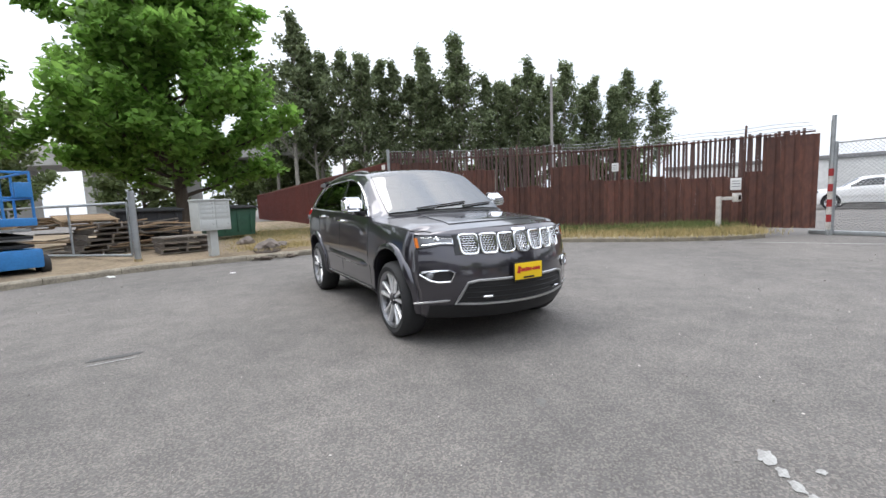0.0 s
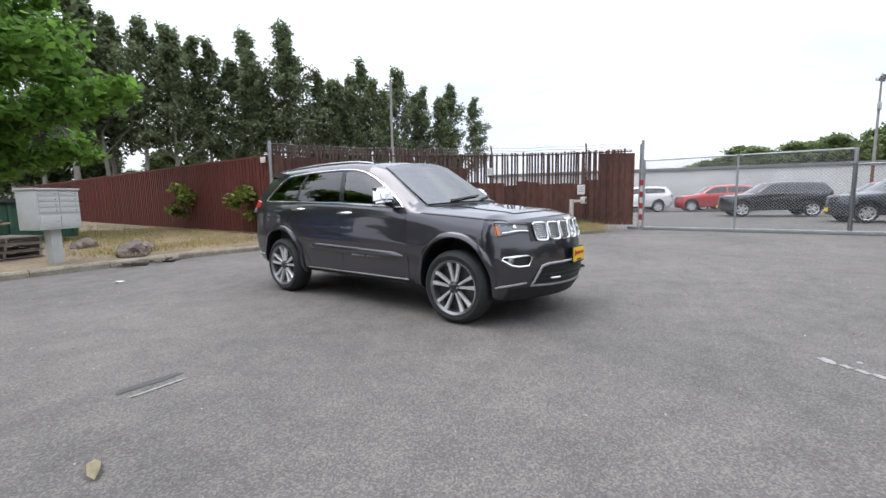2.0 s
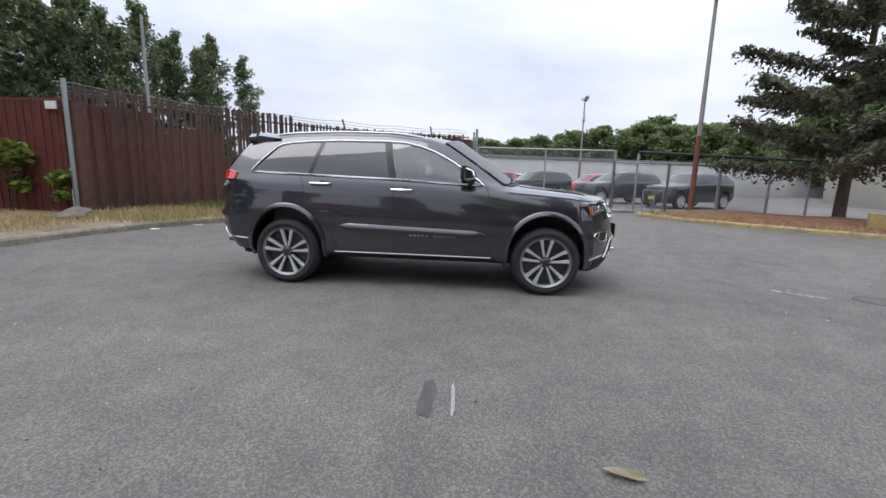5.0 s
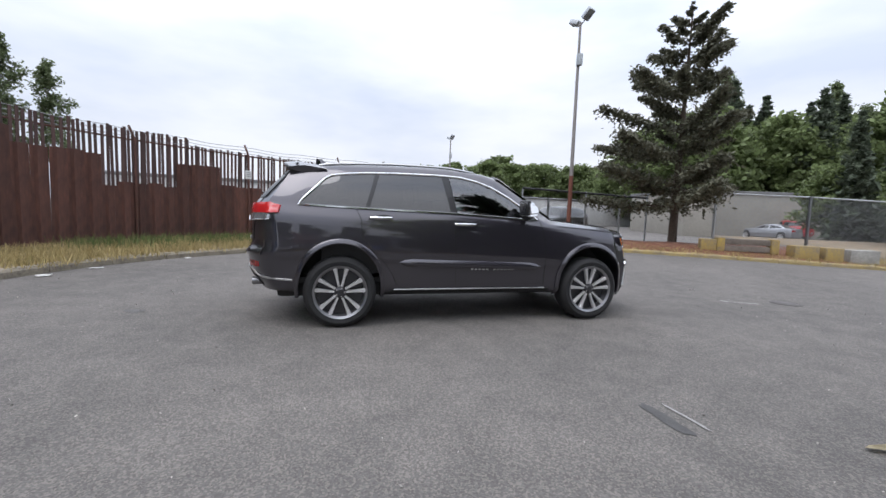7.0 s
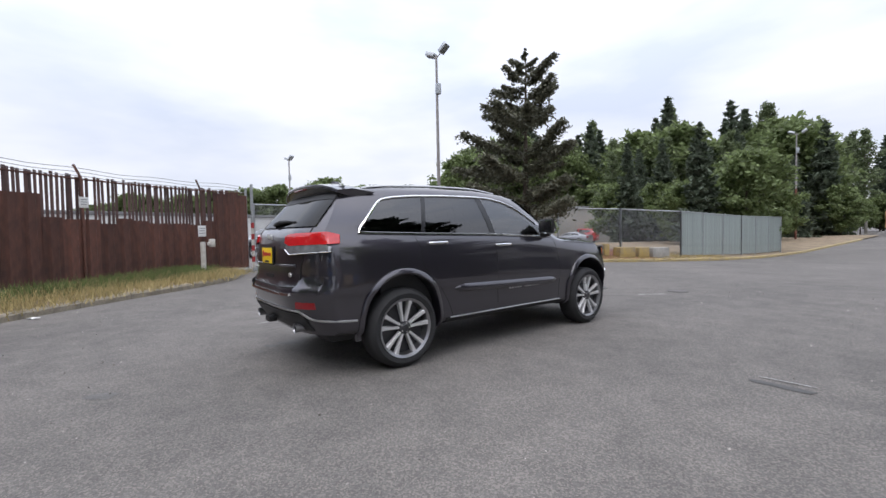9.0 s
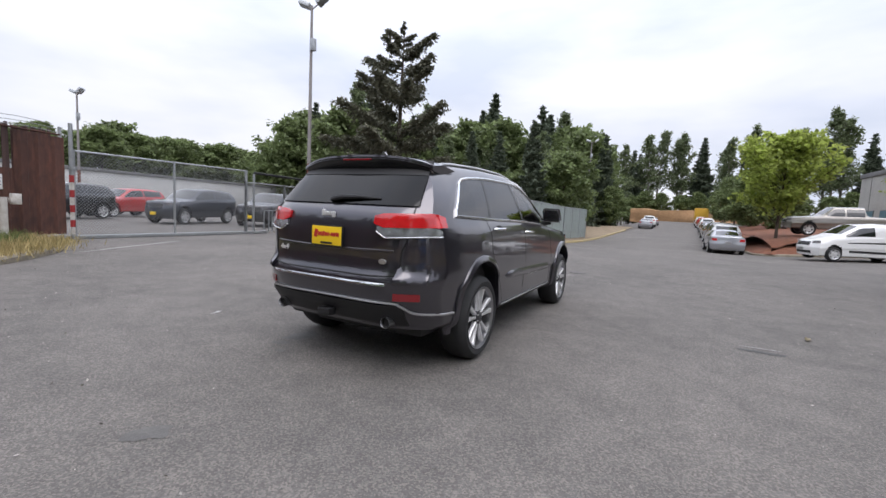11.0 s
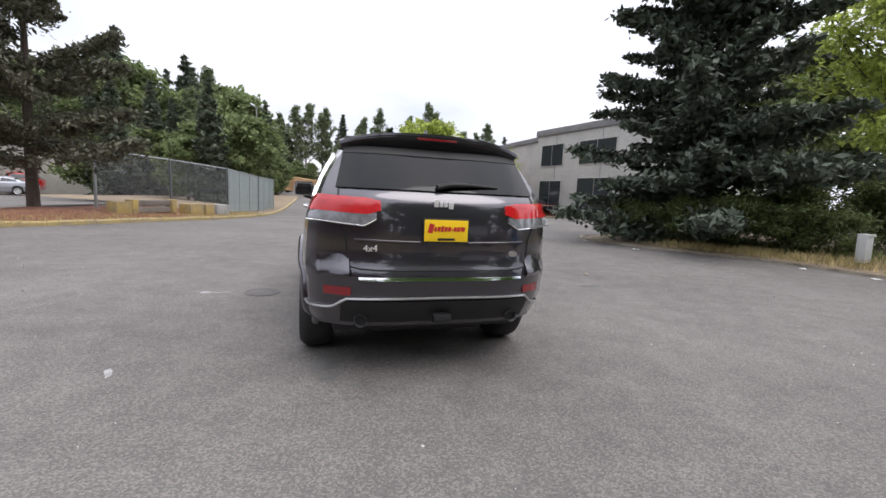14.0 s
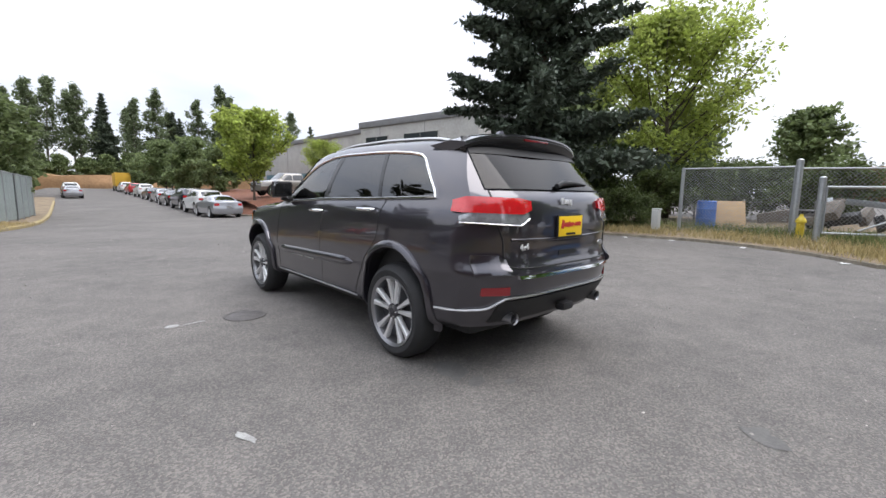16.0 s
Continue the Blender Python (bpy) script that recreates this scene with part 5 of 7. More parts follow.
    ad("gate_handle_recess", sheet(lambda u, v, o: S.at_rear(-.11 + .22 * u, .855 + .035 * v, .004 if o > 0 else -.004), np.linspace(0, 1, 3), np.linspace(0, 1, 3)), M_BLACK)
    ad("gate_crease", tube_bm([S.at_rear(x, .975 + .02 * abs(x), .0) for x in np.linspace(-.6, .6, 16)], .010, 6), M_PAINT)

    def plate(y, z, flip, parent_label):
        p = ad("licence_plate", box_bm(0, 0, 0, .325, .014, .168, .004), M_BLACK, parent_label, mm=pose(0, y, z, 0, 0, 180 if flip else 0))
        ad("plate_insert", box_bm(0, -.008, .002, .305, .006, .145, .002), M_YELLOW, "yellow dealer plate insert", p)
        bm = bmesh.new()
        # lettering as slanted red strokes of its size
        x = -.125
        for w, h in ((.034, .062), (.018, .03), (.02, .032), (.018, .04), (.02, .03), (.02, .03), (.010, .012), (.02, .028), (.02, .03), (.03, .03)):
            box(bm, 0, 0, 0, w, .003, h, m=pose(x + w / 2, -.0125, .008 + .012 * (x + .12) + h * .15, 0, 14, 0))
            x += w + .005
        ad("plate_lettering", bm, M_REDINK, "slanted red lettering strokes", p)
        ad("plate_caption", box_bm(0, -.0115, -.055, .12, .003, .016), M_BLACK, parent=p)
        return p
    plate(S.rear(0, 1.06) + .012, 1.062, True, "yellow dealer plate on the tailgate")
    # front plate sits proud of the grille opening
    plate(S.front(0, .66) - .03, .665, False, "yellow dealer plate on the front bumper")
    # tailgate badge as plain raised shapes
    bm = bmesh.new()
    for i, (x, w, h) in enumerate(((.068, .03, .05), (.034, .026, .034), (.002, .026, .034), (-.036, .034, .046))):
        box(bm, x, S.rear(0, 1.238) + .010, 1.238 + (.006 if i == 0 else (-.006 if i == 3 else 0)), w, .012, h, .004)
    ad("tailgate_badge", bm, M_BADGE, "bright chrome badge on the tailgate")
    ad("drive_badge", text_mesh("4x4", .062, .004, M_BADGE), None, "chrome 4x4 lettering", mm=Matrix.Translation(S.at_rear(.50, .935, .010)) @ pose(0, 0, 0, 90, 0, 180))
    bm = bmesh.new()
    lathe(bm, [(.001, .006), (.024, .006), (.026, 0)], 20, "Z")
    ad("round_badge", bm, M_SATIN, mm=Matrix.Translation(S.at_rear(-.52, .905, .004)) @ pose(0, 0, 0, -90, 0, 0) @ Matrix.Diagonal((1.4, .8, 1, 1)))

    # ---- front ----
    def fp(x, z, o=0.0):
        return S.at_front(x, z, o)
    ad("grille_backing", sheet(lambda u, v, o: fp(-.60 + 1.2 * u, .835 + .175 * v + .01 * math.sin(math.pi * u), .006 if o > 0 else -.01), np.linspace(0, 1, 24), np.linspace(0, 1, 4)), M_GLOSSBLACK, "black grille panel")
    for i in range(7):
        cx = (i - 3) * .162
        w, h = .070, .084
        out = []
        for k in range(28):
            a = 2 * math.pi * k / 28
            c, s = math.cos(a), math.sin(a)
            ex = math.copysign(abs(c) ** .36, c) * w * (1 + .10 * s)
            ez = math.copysign(abs(s) ** .45, s) * h
            out.append(fp(cx + ex, .925 + ez, .016))
        slot = ad("grille_slot", tube_bm(out, .0105, 6, close=True), M_CHROME, "chrome-ringed grille slot")
        bm = bmesh.new()
        for r in range(-3, 4):
            for q in range(-2, 3):
                x, z = cx + q * .026 + (.013 if r % 2 else 0), .925 + r * .020
                if abs(x - cx) > w * .85:
                    continue
                pts = [fp(x + .0145 * math.cos(a), z + .0105 * math.sin(a), .010) for a in np.linspace(0, 2 * math.pi, 7)[:-1]]
                tube(bm, pts, .0028, 4, close=True)
        ad("grille_mesh", bm, M_CHROME, "silver honeycomb mesh", slot)
    for sx in (-1, 1):
        def hl(u, v, o):
            x = .595 + .27 * u
            top = .99 + .028 * u
            bot = .875 + (.045 if u < .35 else .03 * (1 - (u - .35) / .65) * 1.5) + .02 * u
            z = bot + (top - bot) * v
            return Vector((sx * x, S.front(x, z) - (.012 if o > 0 else -.008), z))
        lamp = ad("headlight", sheet(hl, np.linspace(0, 1, 16), np.linspace(0, 1, 6)), M_HEADLENS, "clear headlight with amber corner")
        ad("headlight_strip", tube_bm([hl(u, .80, 1) for u in np.linspace(.88, .04, 12)] + [hl(.04, .25, 1)] + [hl(u, .2, 1) for u in np.linspace(.06, .85, 12)], .0055, 5), M_CHROME, "bright strip round the lamp", lamp)
        ad("headlight_bezel", tube_bm([hl(u, 0, 1) for u in np.linspace(0, 1, 14)] + [hl(1, 1, 1)] + [hl(u, 1, 1) for u in np.linspace(1, 0, 10)], .006, 5, close=True), M_GLOSSBLACK, parent=lamp)
        c = hl(.40, .5, 1)
        bm = bmesh.new()
        lathe(bm, [(.001, .012), (.022, .008), (.030, 0), (.036, .006), (.040, 0)], 20)
        ad("projector_lens", bm, M_CHROME, parent=lamp, mm=Matrix.Translation(c + Vector((0, .012, 0))) @ pose(0, 0, 0, 0, 0, -90 + sx * 18))
        ad("amber_marker", sheet(lambda u, v, o: hl(.93 + .07 * u, .08 + .70 * v, o) + Vector((sx * .004, -.004, 0)), np.linspace(0, 1, 5), np.linspace(0, 1, 4)), M_AMBER, "amber corner marker", lamp)
        # fog lamp bezels
        ring = [(.62, .685), (.66, .705), (.76, .705), (.86, .695), (.87, .675), (.80, .62), (.74, .605), (.66, .61)]
        out = []
        for x, z in ring:
            out.append(Vector((sx * x, S.front(x, z) - .012, z)))
        bm = tube_bm([Vector(p) for p in out], .010, 6, close=True)
        fog = ad("fog_lamp_bezel", bm, M_CHROME, "chrome fog-lamp bezel")
        bm = bmesh.new()
        bm.faces.new([bm.verts.new((p.x, p.y + .004, p.z)) for p in out])
        bmesh.ops.solidify(bm, geom=list(bm.faces), thickness=.01)
        ad("fog_recess", bm, M_BLACK, parent=fog)
        bm = bmesh.new()
        lathe(bm, [(.001, .008), (.03, .004), (.036, 0)], 18)
        ad("fog_lamp", bm, M_CLEARLENS, parent=fog, mm=pose(sx * .80, S.front(.80, .66) - .008, .662, 0, 0, -90 + sx * 30))
        ad("bumper_blade", tube_bm([Vector((sx * x, S.front(x, .44) - .006, .44 - .004 * k)) for k, x in enumerate(np.linspace(.66, .91, 8))], [.006] + [.010] * 6 + [.006], 6), M_SATIN, "satin lower bumper blade")
        ad("front_tow_hook", tube_bm([fp(sx * .42, .47, .01), fp(sx * .42, .475, .05), fp(sx * .36, .475, .05), fp(sx * .36, .47, .01)], .012, 8), M_CHROME, "bright tow hook")
    ad("lower_intake", sheet(lambda u, v, o: (lambda z, hw: fp((2 * u - 1) * hw, z, .008 if o > 0 else -.01))(.415 + .19 * v, .62 - .10 * v), np.linspace(0, 1, 20), np.linspace(0, 1, 5)), M_BLACK, "black lower air intake")
    ring = [(-.62, .41), (-.53, .595), (-.45, .612), (0, .618), (.45, .612), (.53, .595), (.62, .41), (.4, .402), (0, .40), (-.4, .402)]
    pts = []
    for k in range(len(ring)):
        a, b = ring[k], ring[(k + 1) % len(ring)]
        pts += [fp(a[0] + (b[0] - a[0]) * f, a[1] + (b[1] - a[1]) * f, .014) for f in (0, .25, .5, .75)]
    ad("intake_trim", tube_bm(pts, .012, 6, close=True), M_SATIN, "satin silver intake surround")
    for z in (.46, .505, .55):
        ad("intake_bar", tube_bm([fp(x, z, .012) for x in np.linspace(-.54, .54, 14)], .006, 5), M_BLACK)
    ad("front_valance", sheet(lambda u, v, o: fp(-.80 + 1.6 * u, .27 + .125 * v, .008 if o > 0 else -.01), np.linspace(0, 1, 20), np.linspace(0, 1, 4)), M_BLACK, "black lower front valance")
    ad("bonnet_badge", sheet(lambda u, v, o: fp(-.075 + .15 * u, 1.022 + .02 * v, .012 if o > 0 else 0), np.linspace(0, 1, 3), np.linspace(0, 1, 3)), M_CHROME, "small chrome bonnet badge")

    # ---- inside ----
    ad("cabin_floor", box_bm(0, .55, .48, 1.6, 3.1, .06), M_BLACK)
    ad("dashboard", box_bm(0, -.72, .98, 1.56, .42, .30, .07), M_BLACK, "black dashboard")
    for sx in (-1, 1):
        for y in (.12, 1.02):
            st = ad("seat", box_bm(sx * .38, y - .05, .70, .52, .52, .20, .06), M_SEAT, "black leather seat")
            ad("seat_back", box_bm(0, 0, .32, .50, .15, .64, .06), M_SEAT, parent=st, mm=pose(sx * .38, y + .24, .74, -14, 0, 0))
            ad("headrest", box_bm(0, 0, 0, .27, .10, .18, .04), M_SEAT, parent=st, mm=pose(sx * .38, y + .43, 1.44, -14, 0, 0))
        ad("door_card", box_bm(sx * .80, .4, .85, .05, 2.5, .60, .02), M_BLACK)
    st = tube_bm([(.38 + .18 * math.cos(a), -.34 + .07 * math.sin(a), 1.06 + .165 * math.sin(a)) for a in np.linspace(0, 2 * math.pi, 25)[:-1]], .015, 8, close=True)
    ad("steering_wheel", st, M_BLACK)
    ad("inner_mirror", box_bm(0, -.30, 1.55, .24, .04, .06, .015), M_BLACK)
    ad("underbody", box_bm(0, .05, .37, 1.45, 4.1, .16, .05), M_BLACK, "black underbody")
    ad("rear_axle", tube_bm([(-.74, 1.457, .36), (-.2, 1.457, .33), (.2, 1.457, .33), (.74, 1.457, .36)], [.05, .10, .10, .05], 12), M_BLACK, "black rear axle and differential")
    ad("front_subframe", box_bm(0, -1.5, .29, 1.2, .5, .12, .04), M_BLACK, "black front subframe")
    ad("muffler", tube_bm([(-.48, 1.98, .36), (-.42, 1.98, .36), (.42, 1.98, .36), (.48, 1.98, .36)], [.05, .105, .105, .05], 16), M_BLACK, "sooty muffler")
    ad("spare_wheel_tray", box_bm(0, 1.78, .33, .95, .45, .18, .05), M_BLACK)
    ad("transmission_tunnel", box_bm(0, -.2, .28, .4, 2.0, .1, .04), M_BLACK)
    return car


hero()


# ---- other vehicles ----
SEDAN = dict(rows=[(-2.15, .84, .22, .76, .80, .60, .83, .85), (-1.4, .89, .22, .83, .90, .64, .94, .96), (-.95, .89, .22, .84, .94, .70, .98, 1.0), (-.8, .89, .22, .84, .95, .71, 1.02, 1.05), (-.05, .89, .22, .83, .97, .57, 1.34, 1.40), (.6, .89, .22, .83, .99, .55, 1.38, 1.43), (1.1, .89, .24, .82, 1.01, .57, 1.28, 1.34), (1.65, .88, .26, .82, 1.03, .66, 1.06, 1.08), (2.1, .86, .28, .79, 1.0, .62, 1.03, 1.05)],
             front=([.2, .4, .6, .8, .9], [-2.28, -2.36, -2.38, -2.30, -2.2]), front_bow=.35, rear=([.2, .45, .6, .8, 1.0, 1.1], [2.22, 2.34, 2.36, 2.32, 2.30, 2.24]), rear_bow=.22, shield=(-.85, -.05, -.12), wheels=(-1.42, 1.38), arch=.36, tyre=.33)
VAN = dict(rows=[(-2.1, .83, .22, .74, .90, .58, .95, .98), (-1.55, .88, .22, .82, 1.05, .64, 1.12, 1.15), (-1.3, .89, .22, .82, 1.10, .68, 1.17, 1.2), (-.45, .90, .24, .84, 1.17, .62, 1.66, 1.73), (.4, .90, .24, .85, 1.19, .66, 1.74, 1.82), (2.15, .88, .26, .84, 1.2, .66, 1.73, 1.80)],
           front=([.2, .4, .6, .8, 1.0], [-2.3, -2.36, -2.38, -2.32, -2.2]), front_bow=.35, rear=([.2, .45, .6, 1.2, 1.8], [2.36, 2.42, 2.42, 2.38, 2.26]), rear_bow=.10, shield=(-1.2, -.45, -.12), wheels=(-1.5, 1.5), arch=.36, tyre=.33)
PICKUP = dict(rows=[(-2.6, .92, .4, .84, 1.05, .66, 1.1, 1.13), (-1.6, .97, .4, .9, 1.15, .7, 1.2, 1.24), (-1.2, .97, .4, .9, 1.18, .74, 1.24, 1.27), (-.55, .97, .42, .9, 1.2, .64, 1.76, 1.83), (.9, .97, .42, .9, 1.22, .64, 1.78, 1.85), (1.02, .97, .42, .9, 1.22, .74, 1.28, 1.26), (2.6, .95, .45, .9, 1.2, .74, 1.25, 1.22)],
              front=([.3, .5, .8, 1.1], [-2.85, -2.9, -2.9, -2.8]), front_bow=.22, rear=([.3, .6, 1.3], [2.8, 2.9, 2.86]), rear_bow=.06, shield=(-1.15, -.55, -.1), wheels=(-1.8, 1.75), arch=.43, tyre=.39)
KINDS = {"suv": (SUV, (-.70, 1.85)), "sedan": (SEDAN, (-.62, 1.35)), "van": (VAN, (-1.05, .1)), "pickup": (PICKUP, (-.95, .85))}
M_PLAINGLASS = mat("dark_car_glass", (0.012, 0.014, 0.015), 0.05, coat=1.0)


def simple_car(kind, colour, name, label, stripe=False):
    spec, (ya, yb) = KINDS[kind]
    S = Shell(spec, 40)
    car = empty(name, pose(0, 0, 0), label, "car" if kind in ("suv", "sedan") else kind)
    me = S.body("body")
    set_shade(me, (colour, M_BLACK), (spec["wheels"], spec["tyre"] + .015, spec["arch"]))
    part("body", me, parent=car)
    for sx in (-1, 1):
        def pane(y0, y1, nm="side_window"):
            def fn(u, v, o):
                y = y0 + (y1 - y0) * u
                bz, rz = S.val("bz", y), S.val("rz", y)
                zb, zt = bz + .03, max(bz + .05, rz - .085)
                return S.at_side(y, zb + (zt - zb) * v, .004 if o > 0 else -.003, sx)
            part(nm, sheet(fn, np.linspace(0, 1, 10), np.linspace(0, 1, 4)), M_PLAINGLASS, car)
        mid = (ya + yb) / 2
        if kind == "van":
            pane(ya, yb)
        else:
            pane(ya, mid - .04)
            pane(mid + .04, yb)
        if stripe:
            part("side_stripe", sheet(lambda u, v, o: S.at_side(-1.0 + 3.1 * u, .86 + .07 * u + .10 * v * (.4 + .6 * u), .005 if o > 0 else -.003, sx), np.linspace(0, 1, 14), np.linspace(0, 1, 3)), M_GLOSSBLACK, car, "dark graphic stripe")
            part("side_cladding", sheet(lambda u, v, o: S.at_side(-.9 + 1.9 * u, .44 + .10 * v, .01 if o > 0 else -.003, sx), np.linspace(0, 1, 10), np.linspace(0, 1, 3)), M_BLACK, car)
        fz = .62 if kind == "sedan" else (.78 if kind == "van" else .88)
        part("headlight", sheet(lambda u, v, o: Vector((sx * (.52 + .27 * u), S.front(.52 + .27 * u, fz) - (.012 if o > 0 else -.01), fz + .12 * v + .03 * u)), np.linspace(0, 1, 5), np.linspace(0, 1, 3)), M_CLEARLENS, car)
        rz = .78 if kind == "sedan" else 1.0
        part("tail_light", sheet(lambda u, v, o: Vector((sx * (.55 + .25 * u), S.rear(.55 + .25 * u, rz) + (.014 if o > 0 else -.01), rz + .14 * v)), np.linspace(0, 1, 5), np.linspace(0, 1, 3)), M_REDLENS, car)
        for yy in spec["wheels"]:
            wheel_thing(car, pose(sx * (.80 if kind != "pickup" else .84), yy, spec["tyre"], 0, 0, 0 if sx > 0 else 180), spec["tyre"], spec["tyre"] * .68, .22, 6, False)
    s0, s1, _ = spec["shield"]
    part("windscreen", sheet(lambda u, v, o: S.at_top(s0 + .04 + (s1 - s0 - .06) * u, (2 * v - 1) * .95, .006 if o > 0 else 0), np.linspace(0, 1, 6), np.linspace(0, 1, 10)), M_PLAINGLASS, car)
    if kind == "sedan":
        part("rear_window", sheet(lambda u, v, o: S.at_top(1.12 + .46 * u, (2 * v - 1) * .9, .008 if o > 0 else 0), np.linspace(0, 1, 6), np.linspace(0, 1, 10)), M_PLAINGLASS, car)
    elif kind != "pickup":
        hi = S.val("zc", S.y1)
        part("rear_window", sheet(lambda u, v, o: S.at_rear((2 * v - 1) * .6, 1.28 + (hi - 1.40) * u, .008 if o > 0 else 0), np.linspace(0, 1, 5), np.linspace(0, 1, 8)), M_PLAINGLASS, car)
    part("grille", sheet(lambda u, v, o: S.at_front(-.42 + .84 * u, fz - .10 + .18 * v, .008 if o > 0 else -.01), np.linspace(0, 1, 8), np.linspace(0, 1, 3)), M_GLOSSBLACK, car)
    part("bumper_intake", sheet(lambda u, v, o: S.at_front(-.5 + u, .32 + .12 * v, .008 if o > 0 else -.01), np.linspace(0, 1, 8), np.linspace(0, 1, 3)), M_BLACK, car)
    for nm, p in (("front_plate", S.at_front(0, .5, .016)), ("rear_plate", S.at_rear(0, .7, .016))):
        part(nm, box_bm(p.x, p.y, p.z, .31, .012, .15, .002), M_YELLOW if nm == "front_plate" and kind == "suv" else M_SATIN, car)
    return car


P_BLACK = paint("black_paint", (0.012, 0.012, 0.014), 0.3)
P_NAVY = paint("midnight_blue_paint", (0.018, 0.022, 0.035), 0.4)
P_RED = paint("bright_red_paint", (0.45, 0.018, 0.02), 0.1)
P_WHITE = paint("white_paint", (0.78, 0.78, 0.77), 0.0, 0.4)
P_SILVER = paint("silver_paint", (0.42, 0.43, 0.46), 0.6)
P_BEIGE = paint("beige_grey_paint", (0.26, 0.24, 0.21), 0.5)


def stand(car, x, y, turn, z=0.0):
    car.matrix_basis = pose(x, y, float(ground_z(x, y)) + z, 0, 0, turn)
    return car


black_suv = stand(simple_car("suv", P_BLACK, "parked_suv", "black sport utility vehicle in the fenced lot"), 23.5, -4.2, 197)
navy_suv = stand(simple_car("suv", P_NAVY, "parked_suv", "dark blue sport utility vehicle behind the gate"), 19.4, -8.2, 197)
red_suv = stand(simple_car("suv", P_RED, "parked_suv", "bright red sport utility vehicle in the fenced lot"), 27.4, -8.8, 197)
white_suv = stand(simple_car("suv", P_WHITE, "parked_suv", "white sport utility vehicle in the fenced lot"), 31.6, -9.8, 197)
silver_car = stand(simple_car("sedan", P_SILVER, "parked_sedan", "silver sedan at the roadside"), -4.9, -26.6, 2)
dark_car = stand(simple_car("sedan", P_BLACK, "parked_sedan", "dark sedan parked at the roadside"), -5.3, -43.5, 2)
white_van = stand(simple_car("van", P_WHITE, "white_van", "small white cargo van with dark side stripe", True), -9.9, -22.3, 110)
pickup = stand(simple_car("pickup", P_BEIGE, "pickup_truck", "beige-grey pickup truck on the raised lot"), -11.2, -30.5, 96, 1.0)


def park(car, x, y, turn):
    return stand(copy_thing(car, pose(0, 0, 0)), x, y, turn)


park(black_suv, 16.9, -10.9, 207)
park(white_suv, -5.2, -31.8, 2)
park(navy_suv, -5.3, -37.4, 2)
for i, (c, x, y) in enumerate(((white_suv, 28.5, 3.5), (silver_car, 31.5, 4.2), (red_suv, 30.0, -1.2), (white_suv, 34.5, 5.0), (dark_car, 37.5, 6.0), (silver_car, 40.5, 6.6), (white_suv, 36.0, -2.4), (black_suv, 33.0, -1.6), (red_suv, 43.5, 7.4), (white_suv, 46.5, 8.0), (silver_car, 39.5, -3.6))):
    park(c, x, y, 197)
for c, x, y in ((silver_car, -5.5, -50), (dark_car, -5.6, -57), (white_suv, -5.8, -66), (red_suv, -5.8, -76), (silver_car, 1.6, -62), (white_suv, 1.6, -69), (silver_car, 1.5, -77), (white_suv, -5.9, -88)):
    park(c, x, y, 2)
for i in range(9):
    park((silver_car, red_suv, dark_car, white_suv)[i % 4], 24 + 1.0 * i, -36 - 2.6 * i, 100)
for x, y in ((-14.5, -33.0), (-18.0, -34.5)):
    stand(park(dark_car, x, y, 100), x, y, 100, 1.0)


# ---- buildings and distance ----
M_CONC = mat("tilt_up_concrete", (0.42, 0.41, 0.38), 0.9, vary=0.25, scale=0.6, bump=0.2, bump_scale=20)
M_WALLWHITE = mat("weathered_white_wall", (0.66, 0.66, 0.64), 0.85, vary=0.25, scale=0.5)
M_WALLBEIGE = mat("beige_grey_wall", (0.34, 0.32, 0.28), 0.85, vary=0.2, scale=0.5)
M_DARKWIN = mat("dark_window", (0.03, 0.035, 0.04), 0.12, coat=0.6)
M_ROOF = mat("roof_edge", (0.20, 0.20, 0.20), 0.7, vary=0.3, scale=1)
M_SANDBANK = mat("orange_sand", (0.45, 0.27, 0.14), 0.95, vary=0.4, scale=0.3)
M_BLUEDOOR = mat("blue_grey_door", (0.10, 0.20, 0.24), 0.5, vary=0.2, scale=2)


def house(name, label, a, b, depth, z0, height, wall_mat, openings, parapet=0.4, panels=6.0):
    """A long low building: the seen wall runs from a to b with its depth to the left of that run."""
    a, b = Vector(a), Vector(b)
    l = (b - a).length
    top = empty(name, pose(a.x, a.y, z0, 0, 0, math.degrees(math.atan2(b.y - a.y, b.x - a.x))), label, "building")
    part("wall", box_bm(l / 2, depth / 2, height / 2, l, depth, height, 0.03), wall_mat, top)
    part("roof", box_bm(l / 2, depth / 2, height + parapet / 2, l + 0.3, depth + 0.3, parapet, 0.04), M_ROOF, top)
    for i in range(int(l / panels)):
        part("wall_joint", box_bm((i + 0.5) * panels, -0.012, height / 2, 0.05, 0.03, height - 0.1), M_ROOF, top)
    for kind, x, z, w, h in openings:
        fr = part("window" if kind != "door" else "door", box_bm(x, -0.03, z + h / 2, w + 0.16, 0.08, h + 0.16, 0.01), wall_mat if kind != "door" else M_ROOF, top)
        part("pane", box_bm(x, -0.05, z + h / 2, w, 0.06, h), M_DARKWIN if kind == "window" else M_BLUEDOOR, fr)
        if kind == "window" and w > 1.5:
            part("mullion", box_bm(x, -0.075, z + h / 2, 0.07, 0.05, h), M_ROOF, fr)
    return top


house("lot_building", "long low white-walled building behind the car lot", (70, -46), (50, 24), 14, -0.4, 3.7, M_WALLWHITE,
      [("window", 3 + 5.5 * i, 2.0, 1.1, 1.1) for i in range(13)], 0.3)
